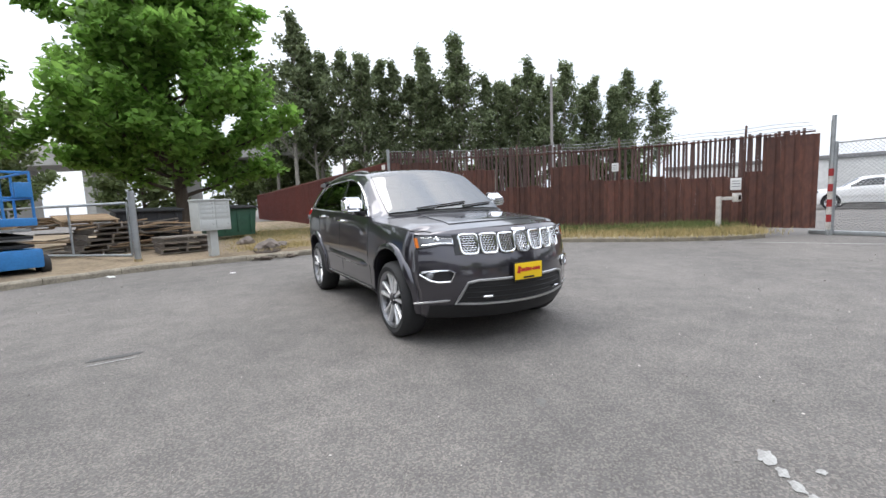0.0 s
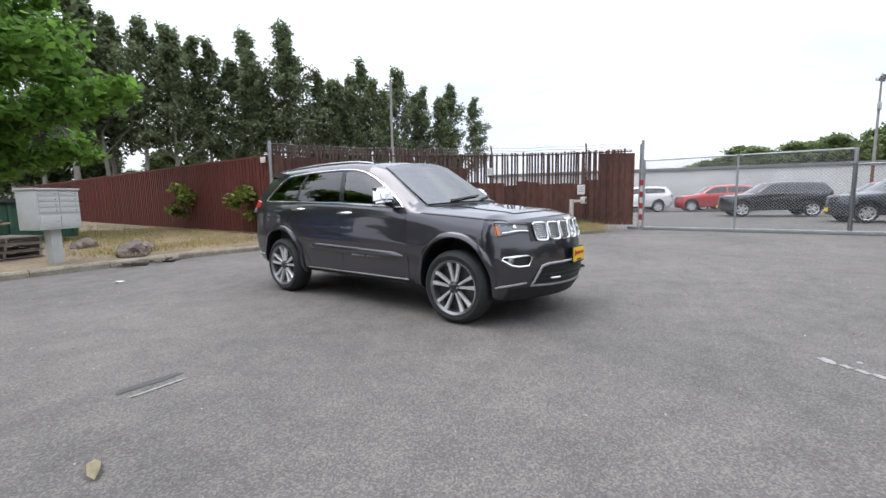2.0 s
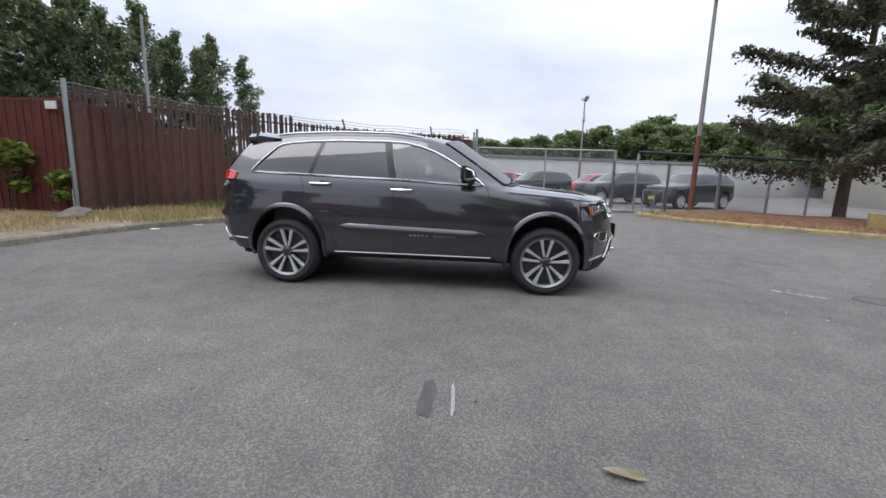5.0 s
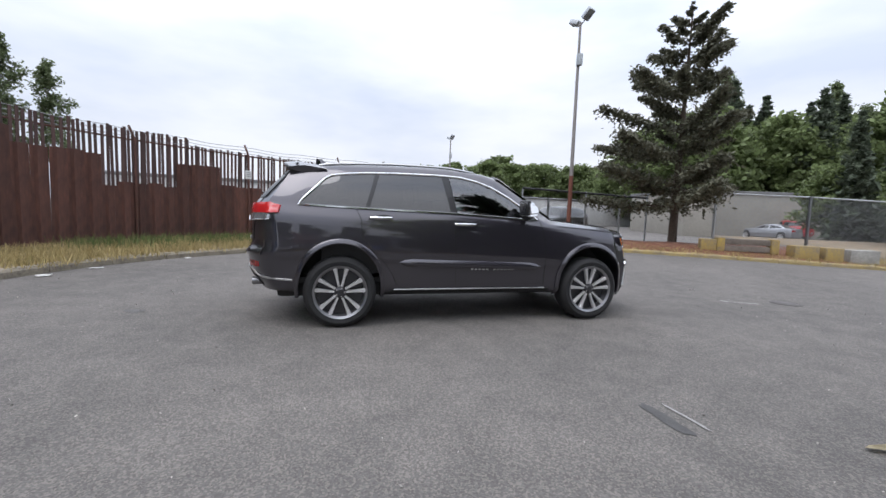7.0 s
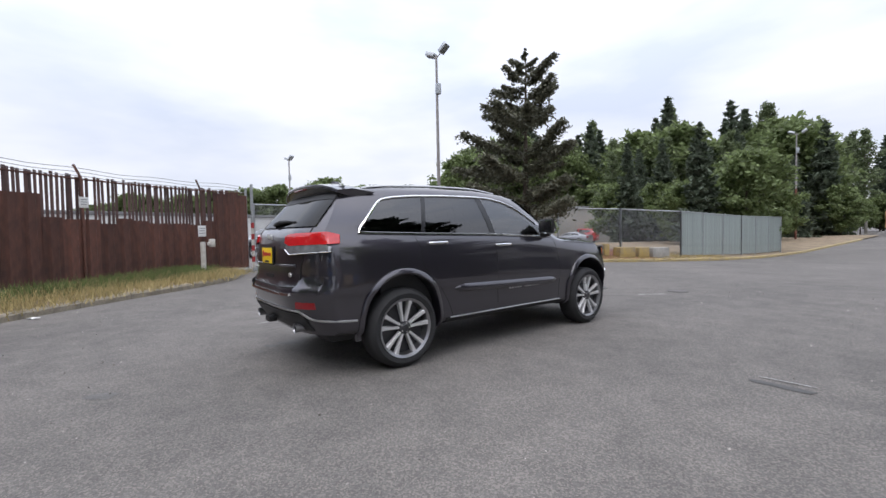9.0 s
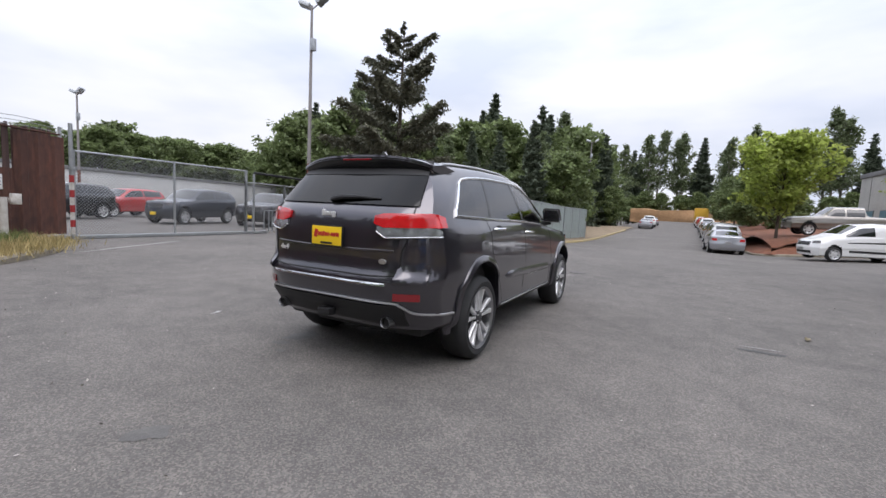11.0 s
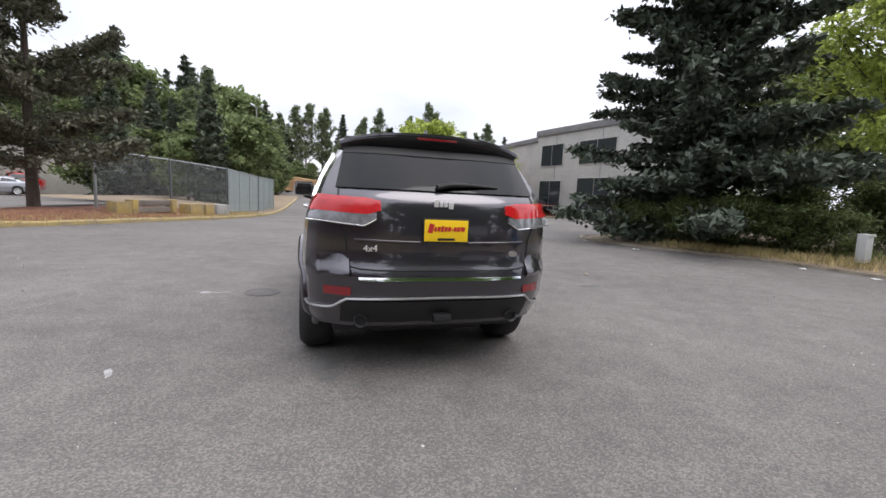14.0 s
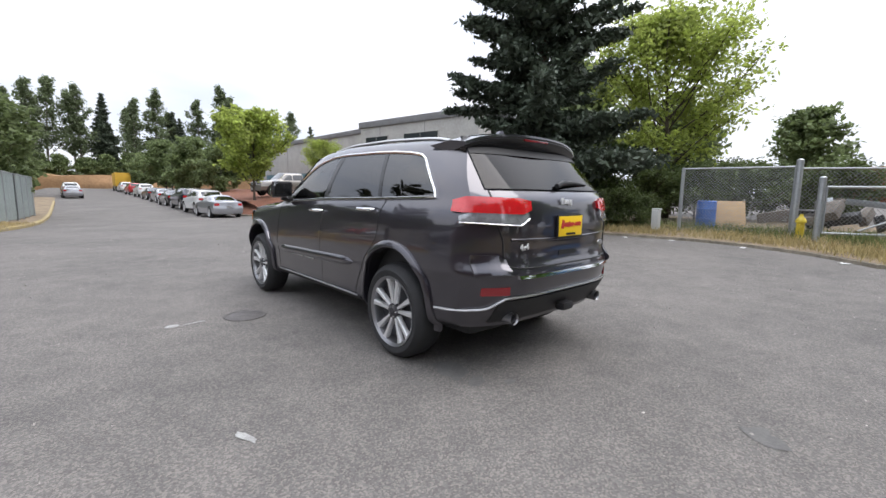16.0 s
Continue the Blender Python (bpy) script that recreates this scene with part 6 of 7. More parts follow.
# far side of the beige building faces the road corner
house("low_building", "low beige-grey shop building beyond the lower lot", (30, -62), (38.5, -33), 12, -0.4, 4.1, M_WALLBEIGE,
      [("window", 5, 1.3, 2.6, 1.2), ("door", 9, 0.1, 1.6, 2.2), ("window", 12, 1.3, 2.6, 1.2), ("door", 15.5, 0.1, 2.6, 2.6), ("window", 20, 1.3, 2.4, 1.2), ("door", 24, 0.1, 1.2, 2.1)], 0.25)
part("name_board", box_bm(18, -0.1, 3.1, 3.6, 0.06, 0.5), M_WALLWHITE, bpy.data.objects["low_building"])
house("concrete_building", "pale concrete tilt-up industrial building", (-21, -64), (-21.6, -36), 26, -0.1, 7.4, M_CONC,
      [("door", 3 + 5 * i, 0.1, 3.2, 3.4) for i in range(4)] + [("window", 24, 0.6, 3.0, 2.4)], 0.5)
house("entrance_block", "taller concrete entrance block with deep overhang", (-21.2, -35.8), (-23.4, -21), 24, -0.1, 7.8, M_CONC,
      [("window", 2.5, 0.5, 3.2, 2.8), ("window", 8.5, 0.5, 4.2, 3.0), ("window", 8.5, 4.8, 4.2, 2.0), ("window", 2.5, 4.8, 3.2, 2.0)], 0.6)
via = empty("viaduct", pose(-14, 72, 0, 0, 0, -30), "grey concrete road viaduct behind the trees", "bridge")
part("deck", box_bm(0, 0, 8.6, 60, 9, 1.2, 0.05), M_CONC, via)
part("parapet", box_bm(0, -4.4, 9.9, 60, 0.3, 1.5, 0.03), M_CONC, via)
for i in range(5):
    part("pier", box_bm(-24 + 12 * i, 0, 4, 1.4, 5, 8, 0.1), M_CONC, via)
bank = bmesh.new()
bmesh.ops.create_cube(bank, size=1, matrix=pose(-14, -121, 2.2) @ Matrix.Diagonal((46, 6, 3.4, 1)))
bmesh.ops.subdivide_edges(bank, edges=list(bank.edges), cuts=12, use_grid_fill=True)
for v in bank.verts:
    v.co += Vector((0, 1.2 * noise.noise(v.co * 0.3), 0.7 * noise.noise(v.co * 0.22)))
tagged(part("sand_bank", bank, M_SANDBANK), "bank of bare orange earth at the road's end", "earth bank")
truck = empty("yellow_truck", pose(-6.2, -96, float(ground_z(-6.2, -96))), "yellow box truck far down the road", "truck")
part("box", box_bm(0, 0, 2.1, 2.3, 5.5, 2.4, 0.05), mat("truck_yellow", (0.62, 0.36, 0.03), 0.5, vary=0.2, scale=2), truck)
part("cab", box_bm(0, -3.6, 1.3, 2.0, 1.6, 1.9, 0.2), P_WHITE, truck)
for sx in (-1, 1):
    for y in (-3.4, 1.8):
        bm = bmesh.new()
        lathe(bm, [(0.2, -.12), (.45, -.12), (.45, .12), (.2, .12), (0.001, .1)], 20)
        part("wheel", bm, M_TYRE, truck, m=pose(sx * .95, y, .45))

# ---- lamps and posts ----
M_WOODPOLE = mat("reddish_wood_pole", (0.20, 0.075, 0.05), 0.85, vary=0.4, scale=4, stretch=(1, 1, .2))
M_GREYPOLE = mat("grey_pole", (0.30, 0.28, 0.27), 0.7, vary=0.3, scale=3, stretch=(1, 1, .2))


def floodlight_pole(x, y, height, name="light_pole", red=3.0):
    z = float(ground_z(x, y))
    top = empty(name, pose(x, y, z), "tall wooden light pole with floodlights at its head", "street lamp")
    part("lower_pole", tube_bm([(0, 0, -.2), (0, 0, red)], [.10, .09], 12), M_WOODPOLE, top, "reddish lower pole")
    part("upper_pole", tube_bm([(0, 0, red), (0, 0, height)], [.085, .05], 12), M_GREYPOLE, top)
    for sx, tilt in ((-.42, 40), (.30, -20)):
        arm = part("arm", tube_bm([(0, 0, height - .15), (sx, 0, height + .02)], .025, 8), M_GREYPOLE, top)
        bm = bmesh.new()
        box(bm, 0, 0, 0, .50, .34, .20, .05, m=pose(sx * 1.35, 0, height + .12, 12, tilt, 20))
        part("floodlight", bm, M_GALV, arm, "grey floodlight housing")
    part("junction_box", box_bm(-.1, 0, height - 1.6, .22, .2, .5, .03), M_GALV, top)
    return top


floodlight_pole(11.95, -8.85, 9.6)
floodlight_pole(35, -9.5, 8.3, red=3)
floodlight_pole(7.2, -47.5, 10.2, red=5)
pole = empty("utility_pole", pose(26.9, 25.3, 0), "plain weathered wooden utility pole", "pole")
part("shaft", tube_bm([(0, 0, -.2), (0, 0, 12.5)], [.16, .1], 10), M_GREYPOLE, pole)

M_WHITEPAINT = mat("chipped_white_paint", (0.62, 0.61, 0.57), 0.6, vary=0.3, scale=6, dark=(0.4, 0.36, 0.31))
key = empty("keypad_post", pose(10.2, 1.4, 0.1), "white-painted steel post with a gate keypad box", "post")
part("post", tube_bm([(0, 0, 0), (0, 0, 1.02)], .07, 14), M_WHITEPAINT, key)
part("arm", box_bm(.16, -.16, .96, .42, .09, .09, .01, m=pose(0, 0, 0, 0, 0, -10)), M_WHITEPAINT, key)
kb = part("keypad_box", box_bm(.33, -.3, .98, .2, .16, .24, .02), M_WHITEPAINT, key)
part("keypad", box_bm(.30, -.385, .98, .1, .02, .13), M_GLOSSBLACK, kb)
gp = empty("striped_gate_post", pose(11.95, -.45, 0), "steel gate post with red and white stripes", "post")
part("post", tube_bm([(0, 0, -.1), (0, 0, 3.1)], .05, 12), M_GALV, gp)
part("rear_post", tube_bm([(.3, .12, -.1), (.3, .12, 3.0)], .04, 12), M_GALV, gp)
M_STRIPE = mat("red_stripe", (0.38, 0.03, 0.03), 0.6, vary=0.3, scale=8)
for i in range(8):
    part("stripe", tube_bm([(0, 0, .15 + .2 * i), (0, 0, .34 + .2 * i)], .056, 12), M_STRIPE if i % 2 else M_WHITEPAINT, gp)
hb = empty("low_barrier", pose(13.0, -7.4, 0), "low galvanized tube barrier by the gate", "barrier")
for k in range(2):
    part("tube_frame", tube_bm([(.25 * k, -.45 * k, 0), (.25 * k, -.45 * k, .9), (.25 * k + .1, -.45 * k - .5, .9), (.25 * k + .1, -.45 * k - .5, 0)], .028, 8), M_GALV, hb)
bars = empty("dark_rail_gate", pose(0, 0, 0), "dark steel rail gate behind the lamp", "gate")
for k, z in enumerate((1.95, 1.55)):
    part("rail", tube_bm([(13.4, -7.2, z + .5), (12.6, -13.5, z + .25)], .05 if k == 0 else .03, 8), M_BLACK, bars)
for u in (0, .5, 1):
    part("upright", tube_bm([(13.4 - .8 * u, -7.2 - 6.3 * u, 0), (13.4 - .8 * u, -7.2 - 6.3 * u, 2.4)], .045, 8), M_GALV, bars)
part("track", box_bm(12.1, -3.4, .06, .12, 6.8, .1, .01, m=pose(0, 0, 0)), M_GALV, tagged(empty("gate_track", pose(0, 0, 0), "steel floor rail of the rolling gate", "rail")))

# notices on the rusty fence
M_PAPER = mat("white_sign", (0.72, 0.72, 0.70), 0.6, vary=0.1, scale=5)
for x, y, z, w, h, a in ((10.95, 1.35, 1.45, .26, .34, -62), (9.25, 4.1, 2.15, .2, .26, -52), (3.02, 9.6, 1.45, .03, .22, 0), (3.02, 8.45, 2.5, .03, .16, 0)):
    s = empty("fence_sign", pose(x, y, z, 0, 0, a), "small weathered white notice on the fence", "sign")
    part("board", box_bm(0, -.09, 0, w, .012 if w > .1 else .25, h, .002), M_PAPER, s)
    if w > .1:
        for k in range(3):
            part("text_line", box_bm(0, -.098, h * (.25 - .22 * k), w * .7, .004, h * .06), M_ROOF, s)

# ---- mailboxes, gate and yard ----
M_MAILBOX = mat("pale_grey_enamel", (0.50, 0.51, 0.49), 0.5, vary=0.15, scale=4)
mb = empty("mailbox_cluster", pose(-2.25, 7.0, 0.1, 0, 0, 27), "pale grey cluster mailbox on a pedestal", "mailbox")
part("pedestal", box_bm(0, 0, .36, .2, .16, .75, .01), M_MAILBOX, mb)
part("cabinet", box_bm(0, 0, 1.08, .78, .45, .74, .012), M_MAILBOX, mb)
part("roof_cap", box_bm(0, -.01, 1.46, .82, .50, .035, .01), M_MAILBOX, mb)
for i in range(2):
    for k in range(5):
        h = .09 if k < 4 else .22
        z = 1.38 - k * .105 if k < 4 else .86
        d = part("mail_door", box_bm(-.185 + .37 * i, -.228, z, .345, .014, h, .003), M_MAILBOX, mb)
        part("lock", box_bm(-.06 + .37 * i, -.238, z, .016, .01, .016), M_ROOF, d)

gl = empty("swing_gate", pose(-3.83, 6.95, 0.1), "long galvanized tube gate standing open into the yard", "gate")
part("hinge_post", tube_bm([(0, 0, -.1), (0, 0, 1.72)], .07, 12), M_GALV, gl)
part("post_foot", tube_bm([(0, 0, -.02), (0, 0, .14)], .085, 12), M_KERB_YELLOW, gl)
gd = Vector((-5.9, 5.3, 0)).normalized()
P = lambda s, z: tuple(gd * s + Vector((0, 0, z)))
part("top_rail", tube_bm([P(.15, 1.45), P(8.0, 1.40)], .032, 8), M_GALV, gl)
part("bottom_rail", tube_bm([P(.15, .22), P(8.0, .30)], .032, 8), M_GALV, gl)
for s in (.15, 1.9, 3.8, 5.8, 8.0):
    part("upright", tube_bm([P(s, .25), P(s, 1.43)], .026, 8), M_GALV, gl)

M_LIFTBLUE = mat("lift_blue", (0.03, 0.20, 0.50), 0.45, vary=0.25, scale=3)
lift = empty("scissor_lift", pose(-6.3, 7.0, .1, 0, 0, 30), "blue folded scissor lift on black wheels", "lift")
part("chassis", box_bm(0, 0, .38, 1.0, 2.2, .38, .04), M_LIFTBLUE, lift)
for sx in (-1, 1):
    for y in (-.8, .8):
        bm = bmesh.new()
        lathe(bm, [(.1, -.07), (.2, -.08), (.22, -.05), (.22, .05), (.2, .08), (.1, .07), (.001, .06)], 24)
        part("wheel", bm, M_TYRE, lift, m=pose(sx * .55, y, .22, 0, 0, 0 if sx > 0 else 180))
for k in range(4):
    part("scissor_arm", box_bm(0, 0, .66 + .09 * k, .8, 2.0, .06, .01, m=pose(0, 0, 0, 1.5 * (-1) ** k, 0, 0)), M_GALV if k % 2 else M_BLACK, lift)
part("platform", box_bm(0, 0, 1.12, .95, 2.2, .16, .02), M_LIFTBLUE, lift)
for z in (1.6, 2.1):
    part("guard_rail", tube_bm([(-.45, -1.05, z), (.45, -1.05, z), (.45, 1.05, z), (-.45, 1.05, z)], .025, 8, close=True), M_LIFTBLUE, lift)
for x, y in ((-.45, -1.05), (.45, -1.05), (.45, 1.05), (-.45, 1.05), (.45, 0), (-.45, 0), (0, -1.05)):
    part("rail_post", tube_bm([(x, y, 1.15), (x, y, 2.12)], .025, 8), M_LIFTBLUE, lift)
part("control_box", box_bm(.3, -1.12, 1.75, .25, .14, .3, .03), M_LIFTBLUE, lift)

M_WOOD = mat("weathered_wood", (0.36, 0.25, 0.15), 0.85, vary=0.4, scale=3, rand=0.3, stretch=(.3, 1, 1))
M_WOODGREY = mat("grey_wood", (0.22, 0.19, 0.16), 0.9, vary=0.4, scale=3, rand=0.3)


def pallet(x, y, z, turn, tilt=0.0, wood=None, label="weathered wooden pallet"):
    top = empty("pallet", pose(x, y, z, tilt, 0, turn), label, "pallet", "pallets in the yard")
    for i in range(7):
        part("deck_board", box_bm(0, -.45 + .15 * i, .125, 1.2, .1, .022), wood or M_WOOD, top)
    for i in range(3):
        part("stringer", box_bm(-.55 + .55 * i, 0, .07, .04, 1.0, .09), wood or M_WOOD, top)
    for i in range(3):
        part("bottom_board", box_bm(0, -.44 + .44 * i, .012, 1.2, .1, .02), wood or M_WOOD, top)
    return top


for k in range(3):
    pallet(-2.95, 8.2, .24 + .14 * k, 12 + 3 * k, wood=M_WOODGREY, label="grey weathered pallet in a low stack")
for k in range(6):
    pallet(-5.0 + .08 * k, 9.3, .24 + .14 * k, 28 + 4 * (k % 3), wood=M_WOODGREY, label="grey weathered pallet in a tall stack")
pallet(-5.1, 9.1, 1.12, 24, 9, label="fresh tan pallet leaning on the stack")
pallet(-6.1, 9.7, 1.05, 50, -12, label="fresh tan pallet leaning on the stack")
wood = empty("scrap_wood_pile", pose(-4.6, 9.6, .25), "heap of broken planks and scrap timber", "wood pile")
rw = random.Random(6)
for i in range(46):
    part("plank", box_bm(0, 0, 0, rw.uniform(.8, 2.2), rw.uniform(.07, .16), .03), M_WOOD if i % 3 else M_WOODGREY, wood, m=pose(rw.uniform(-1.6, 1.3), rw.uniform(-.7, .9), .06 + .018 * i, rw.uniform(-9, 9), rw.uniform(-7, 7), rw.uniform(-35, 50)))

M_GREENBIN = mat("dumpster_green", (0.03, 0.10, 0.06), 0.6, vary=0.35, scale=3)
M_BLACKBIN = mat("black_tarp", (0.02, 0.021, 0.024), 0.6, vary=0.4, scale=3, bump=0.5, bump_scale=5)


def dumpster(x, y, turn, material, label, name):
    top = empty(name, pose(x, y, .25, 0, 0, turn), label, "dumpster")
    bm = bmesh.new()
    box(bm, 0, 0, .62, 1.7, 1.1, 1.0, .02)
    for v in bm.verts:
        if v.co.z < .5:
            v.co.x *= .92
            v.co.y *= .85
    part("body", bm, material, top)
    part("lid", box_bm(0, 0, 1.15, 1.76, 1.16, .06, .02, m=pose(0, 0, 0, 4, 0, 0)), M_BLACKBIN, top)
    for i in range(4):
        part("rib", box_bm(-.66 + .44 * i, -.54, .68, .07, .07, .85, .01), material, top)
    return top


dumpster(-1.6, 12.2, 10, M_GREENBIN, "dark green steel dumpster", "green_dumpster")
dumpster(-3.9, 10.8, 15, M_BLACKBIN, "black covered waste container", "black_dumpster")
for x, y, z, s, seed in ((-.95, 7.05, .12, .38, 1), (-.55, 7.5, .15, .25, 2), (2.3, 7.5, .12, .30, 3), (2.75, 7.75, .12, .34, 4), (-1.3, 9.0, .2, .3, 5)):
    bm = bmesh.new()
    bmesh.ops.create_icosphere(bm, subdivisions=3, radius=1)
    for v in bm.verts:
        n = noise.noise(v.co * 1.3 + Vector((seed * 7, 0, 0))) + .5 * noise.noise(v.co * 3 + Vector((seed, 3, 0)))
        v.co *= 1 + .35 * n
        v.co = Vector((v.co.x * s, v.co.y * s * .8, max(v.co.z, -.3) * s * .62))
    ob = part("rock", bm, mat("rough_rock", (0.20, 0.165, 0.14), 0.9, vary=0.5, scale=5, bump=.7, bump_scale=20), m=pose(x, y, z + s * .25, 0, 0, seed * 50), angle=25)
    tagged(ob, "rough brown-grey boulder on the dry verge", "rock", "boulders on the verge")
bk = empty("broken_kerb_rubble", pose(-.95, 6.35, .02, 0, 0, 8), "broken kerb pieces and bark rubble in the gutter", "rubble")
for i in range(16):
    part("chunk", box_bm(0, 0, 0, rw.uniform(.06, .28), rw.uniform(.05, .14), rw.uniform(.03, .08), .012), M_KERB if i % 2 else M_BARK, bk, m=pose(rw.uniform(-.6, .6), rw.uniform(-.16, .16), .03, rw.uniform(-15, 15), rw.uniform(-15, 15), rw.uniform(0, 180)))

# ---- east corner: blocks and planters ----
M_YBLOCK = mat("faded_yellow_concrete", (0.42, 0.30, 0.08), 0.9, vary=0.6, scale=2.5, dark=(0.22, 0.18, 0.13), bump=.4, bump_scale=25)
M_GBLOCK = mat("grey_concrete_block", (0.38, 0.37, 0.34), 0.9, vary=0.4, scale=2, bump=.4, bump_scale=25)
for x, y, a, m, l in ((7.1, -11.6, 55, M_YBLOCK, .5), (5.55, -14.0, 66, M_YBLOCK, .75), (5.25, -14.8, 68, M_YBLOCK, .55), (4.95, -15.7, 70, M_GBLOCK, .9)):
    ob = tagged(part("concrete_block", box_bm(0, 0, .24, l, .5, .48, .03), m, m=pose(x, y, float(ground_z(x, y)) + .12, 0, 0, a)), "faded yellow concrete blocking stone behind the kerb" if m is M_YBLOCK else "grey concrete blocking stone behind the kerb", "concrete block", "blocks at the kerb")
pl = empty("timber_barrier", pose(6.45, -12.6, .15, 0, 0, 64), "low grey timber barrier on the verge", "barrier")
for z in (.12, .36):
    part("timber", box_bm(0, 0, z, 1.9, .16, .2, .02), M_WOODGREY, pl)
for x in (-.85, .85):
    part("end_block", box_bm(x, 0, .24, .24, .32, .5, .02), M_YBLOCK, pl)
slats = bpy.data.objects["road_fence"]
M_PALESLAT = mat("pale_green_slat", (0.36, 0.42, 0.40), 0.5, vary=0.2, scale=3, rand=0.12)
sl = mesh_of("privacy_slat", *(lambda b: ([tuple(v.co) for v in b.verts], [[v.index for v in f.verts] for f in b.faces]))((lambda b: (b.verts.index_update(), b)[1])(box_bm(0, 0, 1.06, .052, .006, 2.08))), M_PALESLAT)
for c, a, l in along([(5.0, -18.2), (4.3, -24), (3.9, -29.5)], .062):
    part("privacy_slat", sl, parent=slats, m=pose(c.x, c.y, float(ground_z(c.x, c.y)) + .2, 0, 0, math.degrees(a)))

# ---- west: meter box, barrel, board, container, hydrant, yard fence ----
mt = empty("utility_pedestal", pose(-11.4, -1.55, .2), "small pale utility pedestal in the weeds", "utility box")
part("case", box_bm(0, 0, .32, .24, .2, .62, .02, m=pose(0, 0, 0, 0, 3, 0)), M_MAILBOX, mt)
part("hood", box_bm(0, 0, .65, .27, .23, .06, .02), M_MAILBOX, mt)
part("dial", box_bm(.125, -.0, .45, .01, .06, .1), M_ROOF, mt)
M_BARREL = mat("blue_plastic", (0.04, 0.13, 0.42), 0.45, vary=0.25, scale=4)
ba = empty("blue_barrel", pose(-13.4, -.75, .25), "blue plastic drum behind the wire fence", "barrel")
bm = bmesh.new()
lathe(bm, [(.001, 0), (.25, 0), (.29, .03), (.29, .28), (.305, .30), (.29, .32), (.29, .58), (.305, .60), (.29, .62), (.28, .86), (.25, .89), (.001, .88)], 28, "Z")
part("drum", bm, M_BARREL, ba)
bo = empty("plywood_sheet", pose(-13.9, -.2, .22, 0, -28, 25), "tan plywood sheet leaning on the fence", "board")
part("sheet", box_bm(0, 0, .5, .03, 1.0, 1.05, .003), mat("plywood", (0.48, 0.33, 0.18), 0.8, vary=0.25, scale=3, stretch=(1, .2, 1)), bo)
M_ORANGE = mat("rusty_orange_steel", (0.33, 0.10, 0.04), 0.7, vary=0.4, scale=1.5, dark=(0.20, 0.07, 0.04))
co = empty("orange_container", pose(-22.5, 4.0, .25, 0, 0, 78), "rusty orange open-top steel container", "container")
part("tub", box_bm(0, 0, 1.55, 9.0, 2.3, 1.5, .03), M_ORANGE, co)
for i in range(9):
    part("rib", box_bm(-4.2 + 1.05 * i, 1.18, 1.55, .12, .1, 1.45, .01), M_ORANGE, co)
    part("rib", box_bm(-4.2 + 1.05 * i, -1.18, 1.55, .12, .1, 1.45, .01), M_ORANGE, co)
for x in (-3.5, 0, 3.5):
    part("skid", box_bm(x, 0, .4, .2, 2.0, .8, .01), M_BLACK, co)
M_HYDRANT = mat("hydrant_yellow", (0.62, 0.47, 0.04), 0.5, vary=0.25, scale=8)
hy = empty("fire_hydrant", pose(-11.7, 2.0, .2), "yellow fire hydrant beside the gate post", "hydrant")
bm = bmesh.new()
lathe(bm, [(.001, 0), (.13, 0), (.13, .04), (.09, .06), (.09, .42), (.12, .44), (.12, .48), (.09, .54), (.04, .60), (.035, .66), (.001, .66)], 20, "Z")
part("barrel", bm, M_HYDRANT, hy)
part("nozzle", tube_bm([(-.17, 0, .34), (.17, 0, .34)], .05, 12), M_HYDRANT, hy)
for x, y, h, r in ((-12.3, 1.75, 2.3, .085), (-11.2, 2.4, 1.78, .075)):
    ob = empty("gate_post", pose(x, y, .2), "thick galvanized gate post of the storage yard", "post")
    part("tube", tube_bm([(0, 0, -.1), (0, 0, h - .2)], r, 14), M_GALV, ob)
    part("cap", tube_bm([(0, 0, h - .2), (0, 0, h - .17)], [r * 1.05, r * .6], 14), M_GALV, ob)
yg = empty("yard_gate", pose(-11.2, 2.4, .2), "galvanized tube gate of the storage yard", "gate")
yd = Vector((-3.2, 6.2, 0)).normalized()
Q = lambda s, z: tuple(yd * s + Vector((0, 0, z)))
part("top_rail", tube_bm([Q(.1, 1.35), Q(6.5, 1.35)], .03, 8), M_GALV, yg)
part("bottom_rail", tube_bm([Q(.1, .22), Q(6.5, .22)], .03, 8), M_GALV, yg)
part("brace", tube_bm([Q(.8, .3), Q(3.0, 1.3)], .022, 8), M_GALV, yg)
for s in (.1, 1.6, 3.2, 4.8, 6.5):
    part("upright", tube_bm([Q(s, .22), Q(s, 1.35)], .025, 8), M_GALV, yg)
chain_fence("yard_back_fence", [(-12.3, 1.75), (-16.5, 9.5)], 1.9, "chain-link fence inside the storage yard", 2.8, base=.2, mesh_size=.11)
M_JUNK = mat("dark_junk_metal", (0.05, 0.05, 0.052), 0.6, metal=.4, vary=.5, scale=3)
jk = empty("scrap_metal_heap", pose(-15.6, 3.6, .25), "heap of dark scrap frames and metal parts", "scrap heap")
for i in range(34):
    part("scrap_piece", box_bm(0, 0, 0, rw.uniform(.2, 1.3), rw.uniform(.05, .5), rw.uniform(.05, .4), .01), (M_JUNK, M_WOODGREY, M_GALV, M_BLACK)[i % 4], jk, m=pose(rw.uniform(-1.5, 1.5), rw.uniform(-2.8, 3.2), .15 + rw.uniform(0, .8), rw.uniform(-30, 30), rw.uniform(-30, 30), rw.uniform(0, 180)))

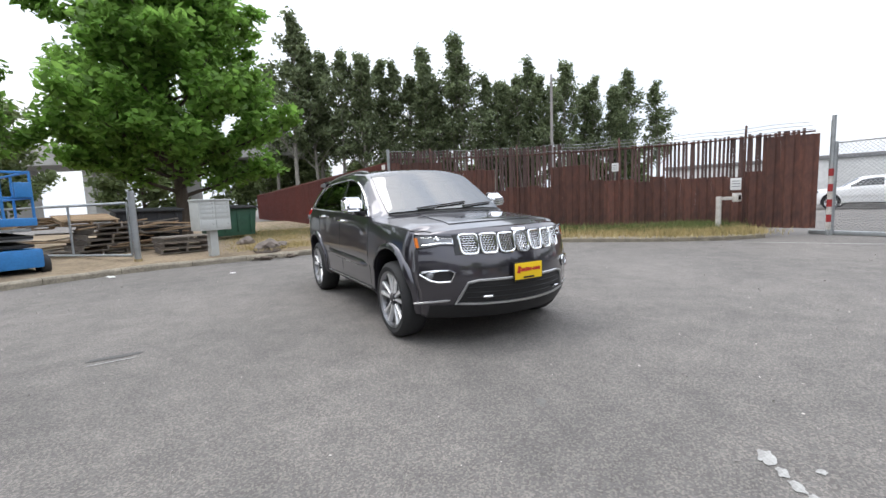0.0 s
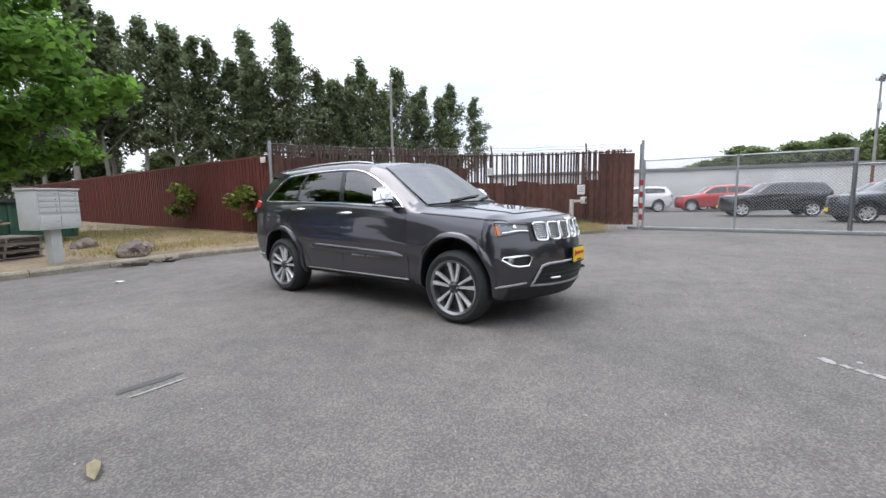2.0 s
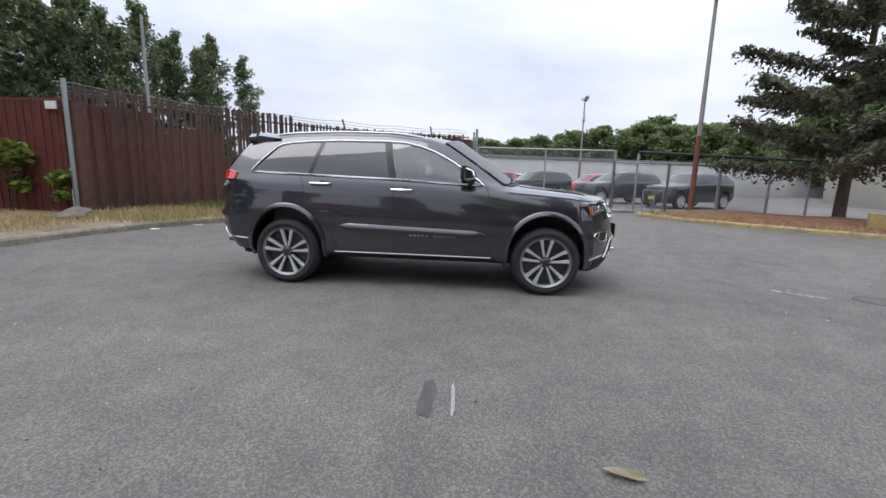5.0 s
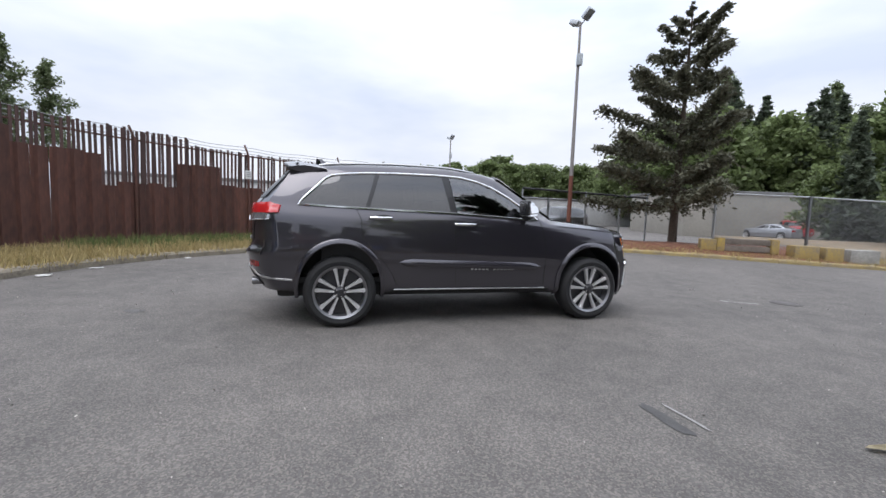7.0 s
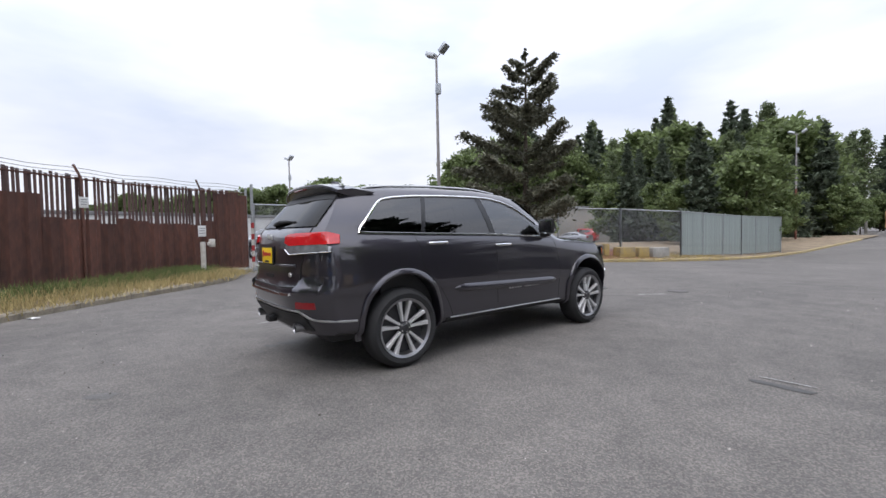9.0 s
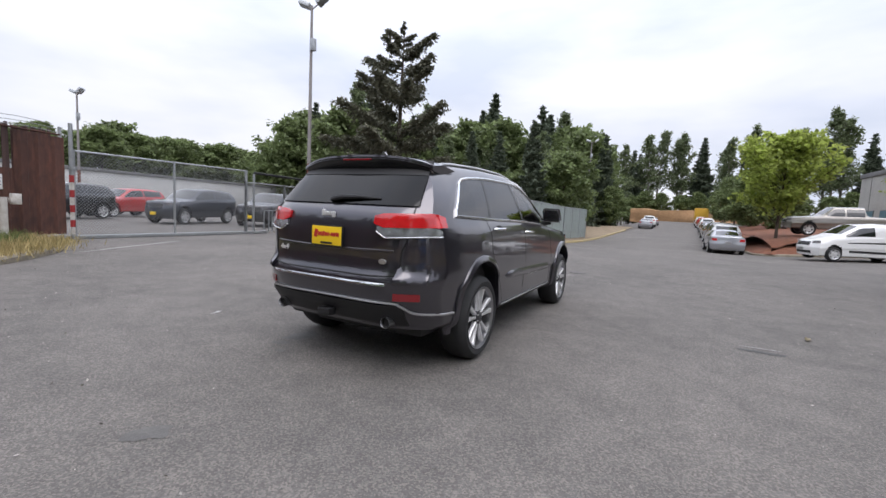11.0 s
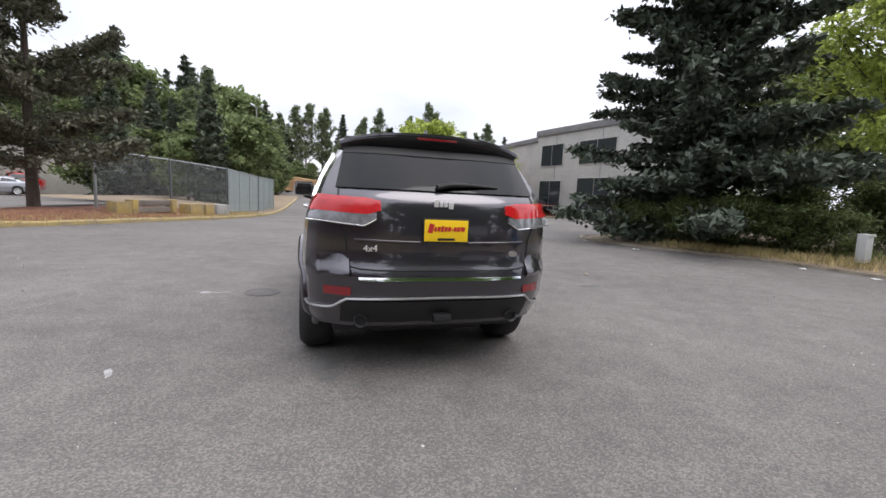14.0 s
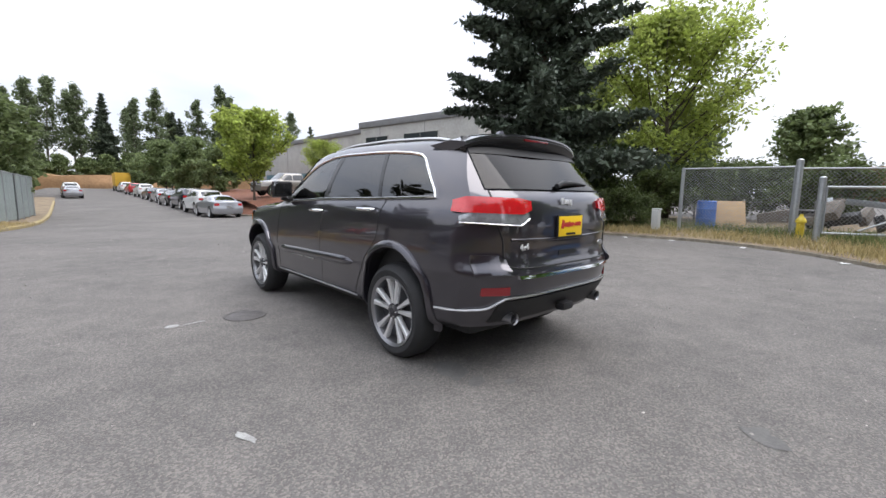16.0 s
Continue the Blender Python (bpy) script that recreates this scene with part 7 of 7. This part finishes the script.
# ---- marks and litter on the asphalt ----
M_MARK = mat("worn_white_marking", (0.40, 0.40, 0.38), 0.85, vary=0.6, scale=9, dark=(0.20, 0.195, 0.185), bump=.5, bump_scale=60)
M_PATCH = mat("dark_tar_patch", (0.085, 0.083, 0.08), 0.7, vary=0.4, scale=6, bump=.5, bump_scale=50)
M_OIL = mat("oil_stain", (0.135, 0.13, 0.122), 0.75, vary=0.5, scale=5, dark=(0.085, 0.082, 0.078), bump=.6, bump_scale=70)


def patch(name, x, y, w, h, turn, material, label, category, z=0.004, seed=1, rag=.3):
    """A thin ragged skin on the asphalt."""
    bm = bmesh.new()
    ring = []
    for k in range(28):
        a = 2 * math.pi * k / 28
        c, s = math.cos(a), math.sin(a)
        r = 1 + rag * noise.noise((c * 1.7 + seed, s * 1.7, seed * 3.3))
        ex, ey = math.copysign(abs(c) ** .7, c) * r, math.copysign(abs(s) ** .7, s) * r
        ring.append(bm.verts.new((ex * w / 2, ey * h / 2, 0)))
    bm.faces.new(ring)
    ob = part(name, bm, material, m=pose(x, y, float(ground_z(x, y)) + z, 0, 0, turn))
    return tagged(ob, label, category, kind="structure")


for i, (x, y, w, h, a) in enumerate(((-.20, -4.34, .15, .07, 30), (-.27, -4.44, .09, .05, 40), (-.33, -4.52, .09, .05, 45), (-.37, -4.60, .10, .05, 45), (-.41, -4.70, .10, .05, 45), (-.12, -4.53, .05, .04, 0), (2.10, -.47, .12, .09, 15), (1.92, -.47, .22, .03, 8), (2.17, 1.89, .05, .16, 20), (9.7, -.9, 3.2, .09, -63))):
    patch("painted_mark", x, y, w, h, a, M_MARK, "worn flaking white paint on the asphalt", "marking", .005, i + 1, .5)
patch("tar_patch", -3.29, -.47, .44, .09, 0, M_PATCH, "dark smooth tar scar", "tar patch", .004, 3, .35)
patch("scrape_mark", -3.29, -.62, .38, .022, 3, M_MARK, "pale scrape beside the tar scar", "marking", .006, 8, .4)
for i, (x, y, w, h) in enumerate(((.57, 2.35, .1, .06), (.75, 2.2, .16, .1), (.06, 3.7, .2, .16), (-.7, -3.3, .12, .06), (.75, 1.95, .3, .2))):
    patch("oil_stain", x, y, w, h, 20 * i, M_OIL, "dark oil stain on the asphalt", "stain", .003, 20 + i, .5)
for x, y in ((1.46, -.43), (-.45, -5.25)):
    mh = empty("manhole_cover", pose(x, y, .002), "round cast-iron manhole cover", "manhole")
    bm = bmesh.new()
    lathe(bm, [(.001, .006), (.17, .006), (.175, .003), (.18, .008), (.20, .008), (.205, 0)], 32, "Z")
    part("cover", bm, mat("cast_iron", (0.13, 0.12, 0.115), .7, metal=.2, vary=.4, scale=12, bump=.6, bump_scale=40), mh)
rl = random.Random(12)
M_LITTER = mat("white_litter", (0.68, 0.67, 0.64), .7, vary=.2, scale=20)
for x, y in ((-2.0, 4.42), (2.6, 5.9), (3.5, 5.6), (5.1, 4.6), (-9.9, 1.2), (-10.2, -.6), (-9.9, -1.8), (-8.6, 3.2), (-4.2, 5.7), (-8.0, -5.0)):
    bm = bmesh.new()
    bmesh.ops.create_grid(bm, x_segments=4, y_segments=3, size=.5)
    for v in bm.verts:
        v.co.z = .10 * abs(noise.noise(v.co * 3 + Vector((x, y, 0)))) + .02
        v.co.z *= .5
    for v in bm.verts:
        v.co = Vector((v.co.x * (.12 if x < -1 and y > 4 and x > -3 else .2), v.co.y * .11, v.co.z * (.5 if x > -3 and y > 4 and x < -1 else 1)))
    bmesh.ops.solidify(bm, geom=list(bm.faces), thickness=.003)
    near = 0.0
    tagged(part("litter", bm, M_LITTER, m=pose(x, y, near + .004, 0, 0, rl.uniform(0, 180))), "crumpled scrap of white paper litter", "litter", "litter on the ground")
lf = empty("dry_leaf", pose(-3.84, -1.41, .005, 0, 0, 75), "large dry yellow-brown leaf", "leaf")
bm = bmesh.new()
ring = [(.16, 0, .02), (.08, .05, .03), (-.08, .045, .02), (-.16, 0, .01), (-.08, -.04, .035), (.08, -.045, .02)]
bm.faces.new([bm.verts.new((x * .6, y * .6, z * .8)) for x, y, z in ring])
bmesh.ops.solidify(bm, geom=list(bm.faces), thickness=.004)
part("blade", bm, mat("dry_leaf_tan", (0.50, 0.43, 0.28), .8, vary=.3, scale=15), lf)
# small stones and crumbs scattered over the asphalt
rng = np.random.default_rng(77)
n = 5200
r = 2.5 + 7.5 * np.sqrt(rng.random(n))
a = rng.uniform(0, 2 * np.pi, n)
cx, cy = r * np.cos(a), r * np.sin(a)
ok = cy < 6.2
cx, cy = cx[ok], cy[ok]
s = 0.004 + 0.007 * rng.random(len(cx)) ** 2
c = np.stack([cx, cy, ground_z(cx, cy) + s * .8], 1)
q = leaf_quads(c, s * 2, rng, .6, 0, 1.3)
tagged(new("loose_grit", quads_mesh("loose_grit", q, mat("grit", (0.32, 0.30, 0.27), .9, island=.5))), "loose grit and crumbs on the asphalt", "grit", kind="stuff")
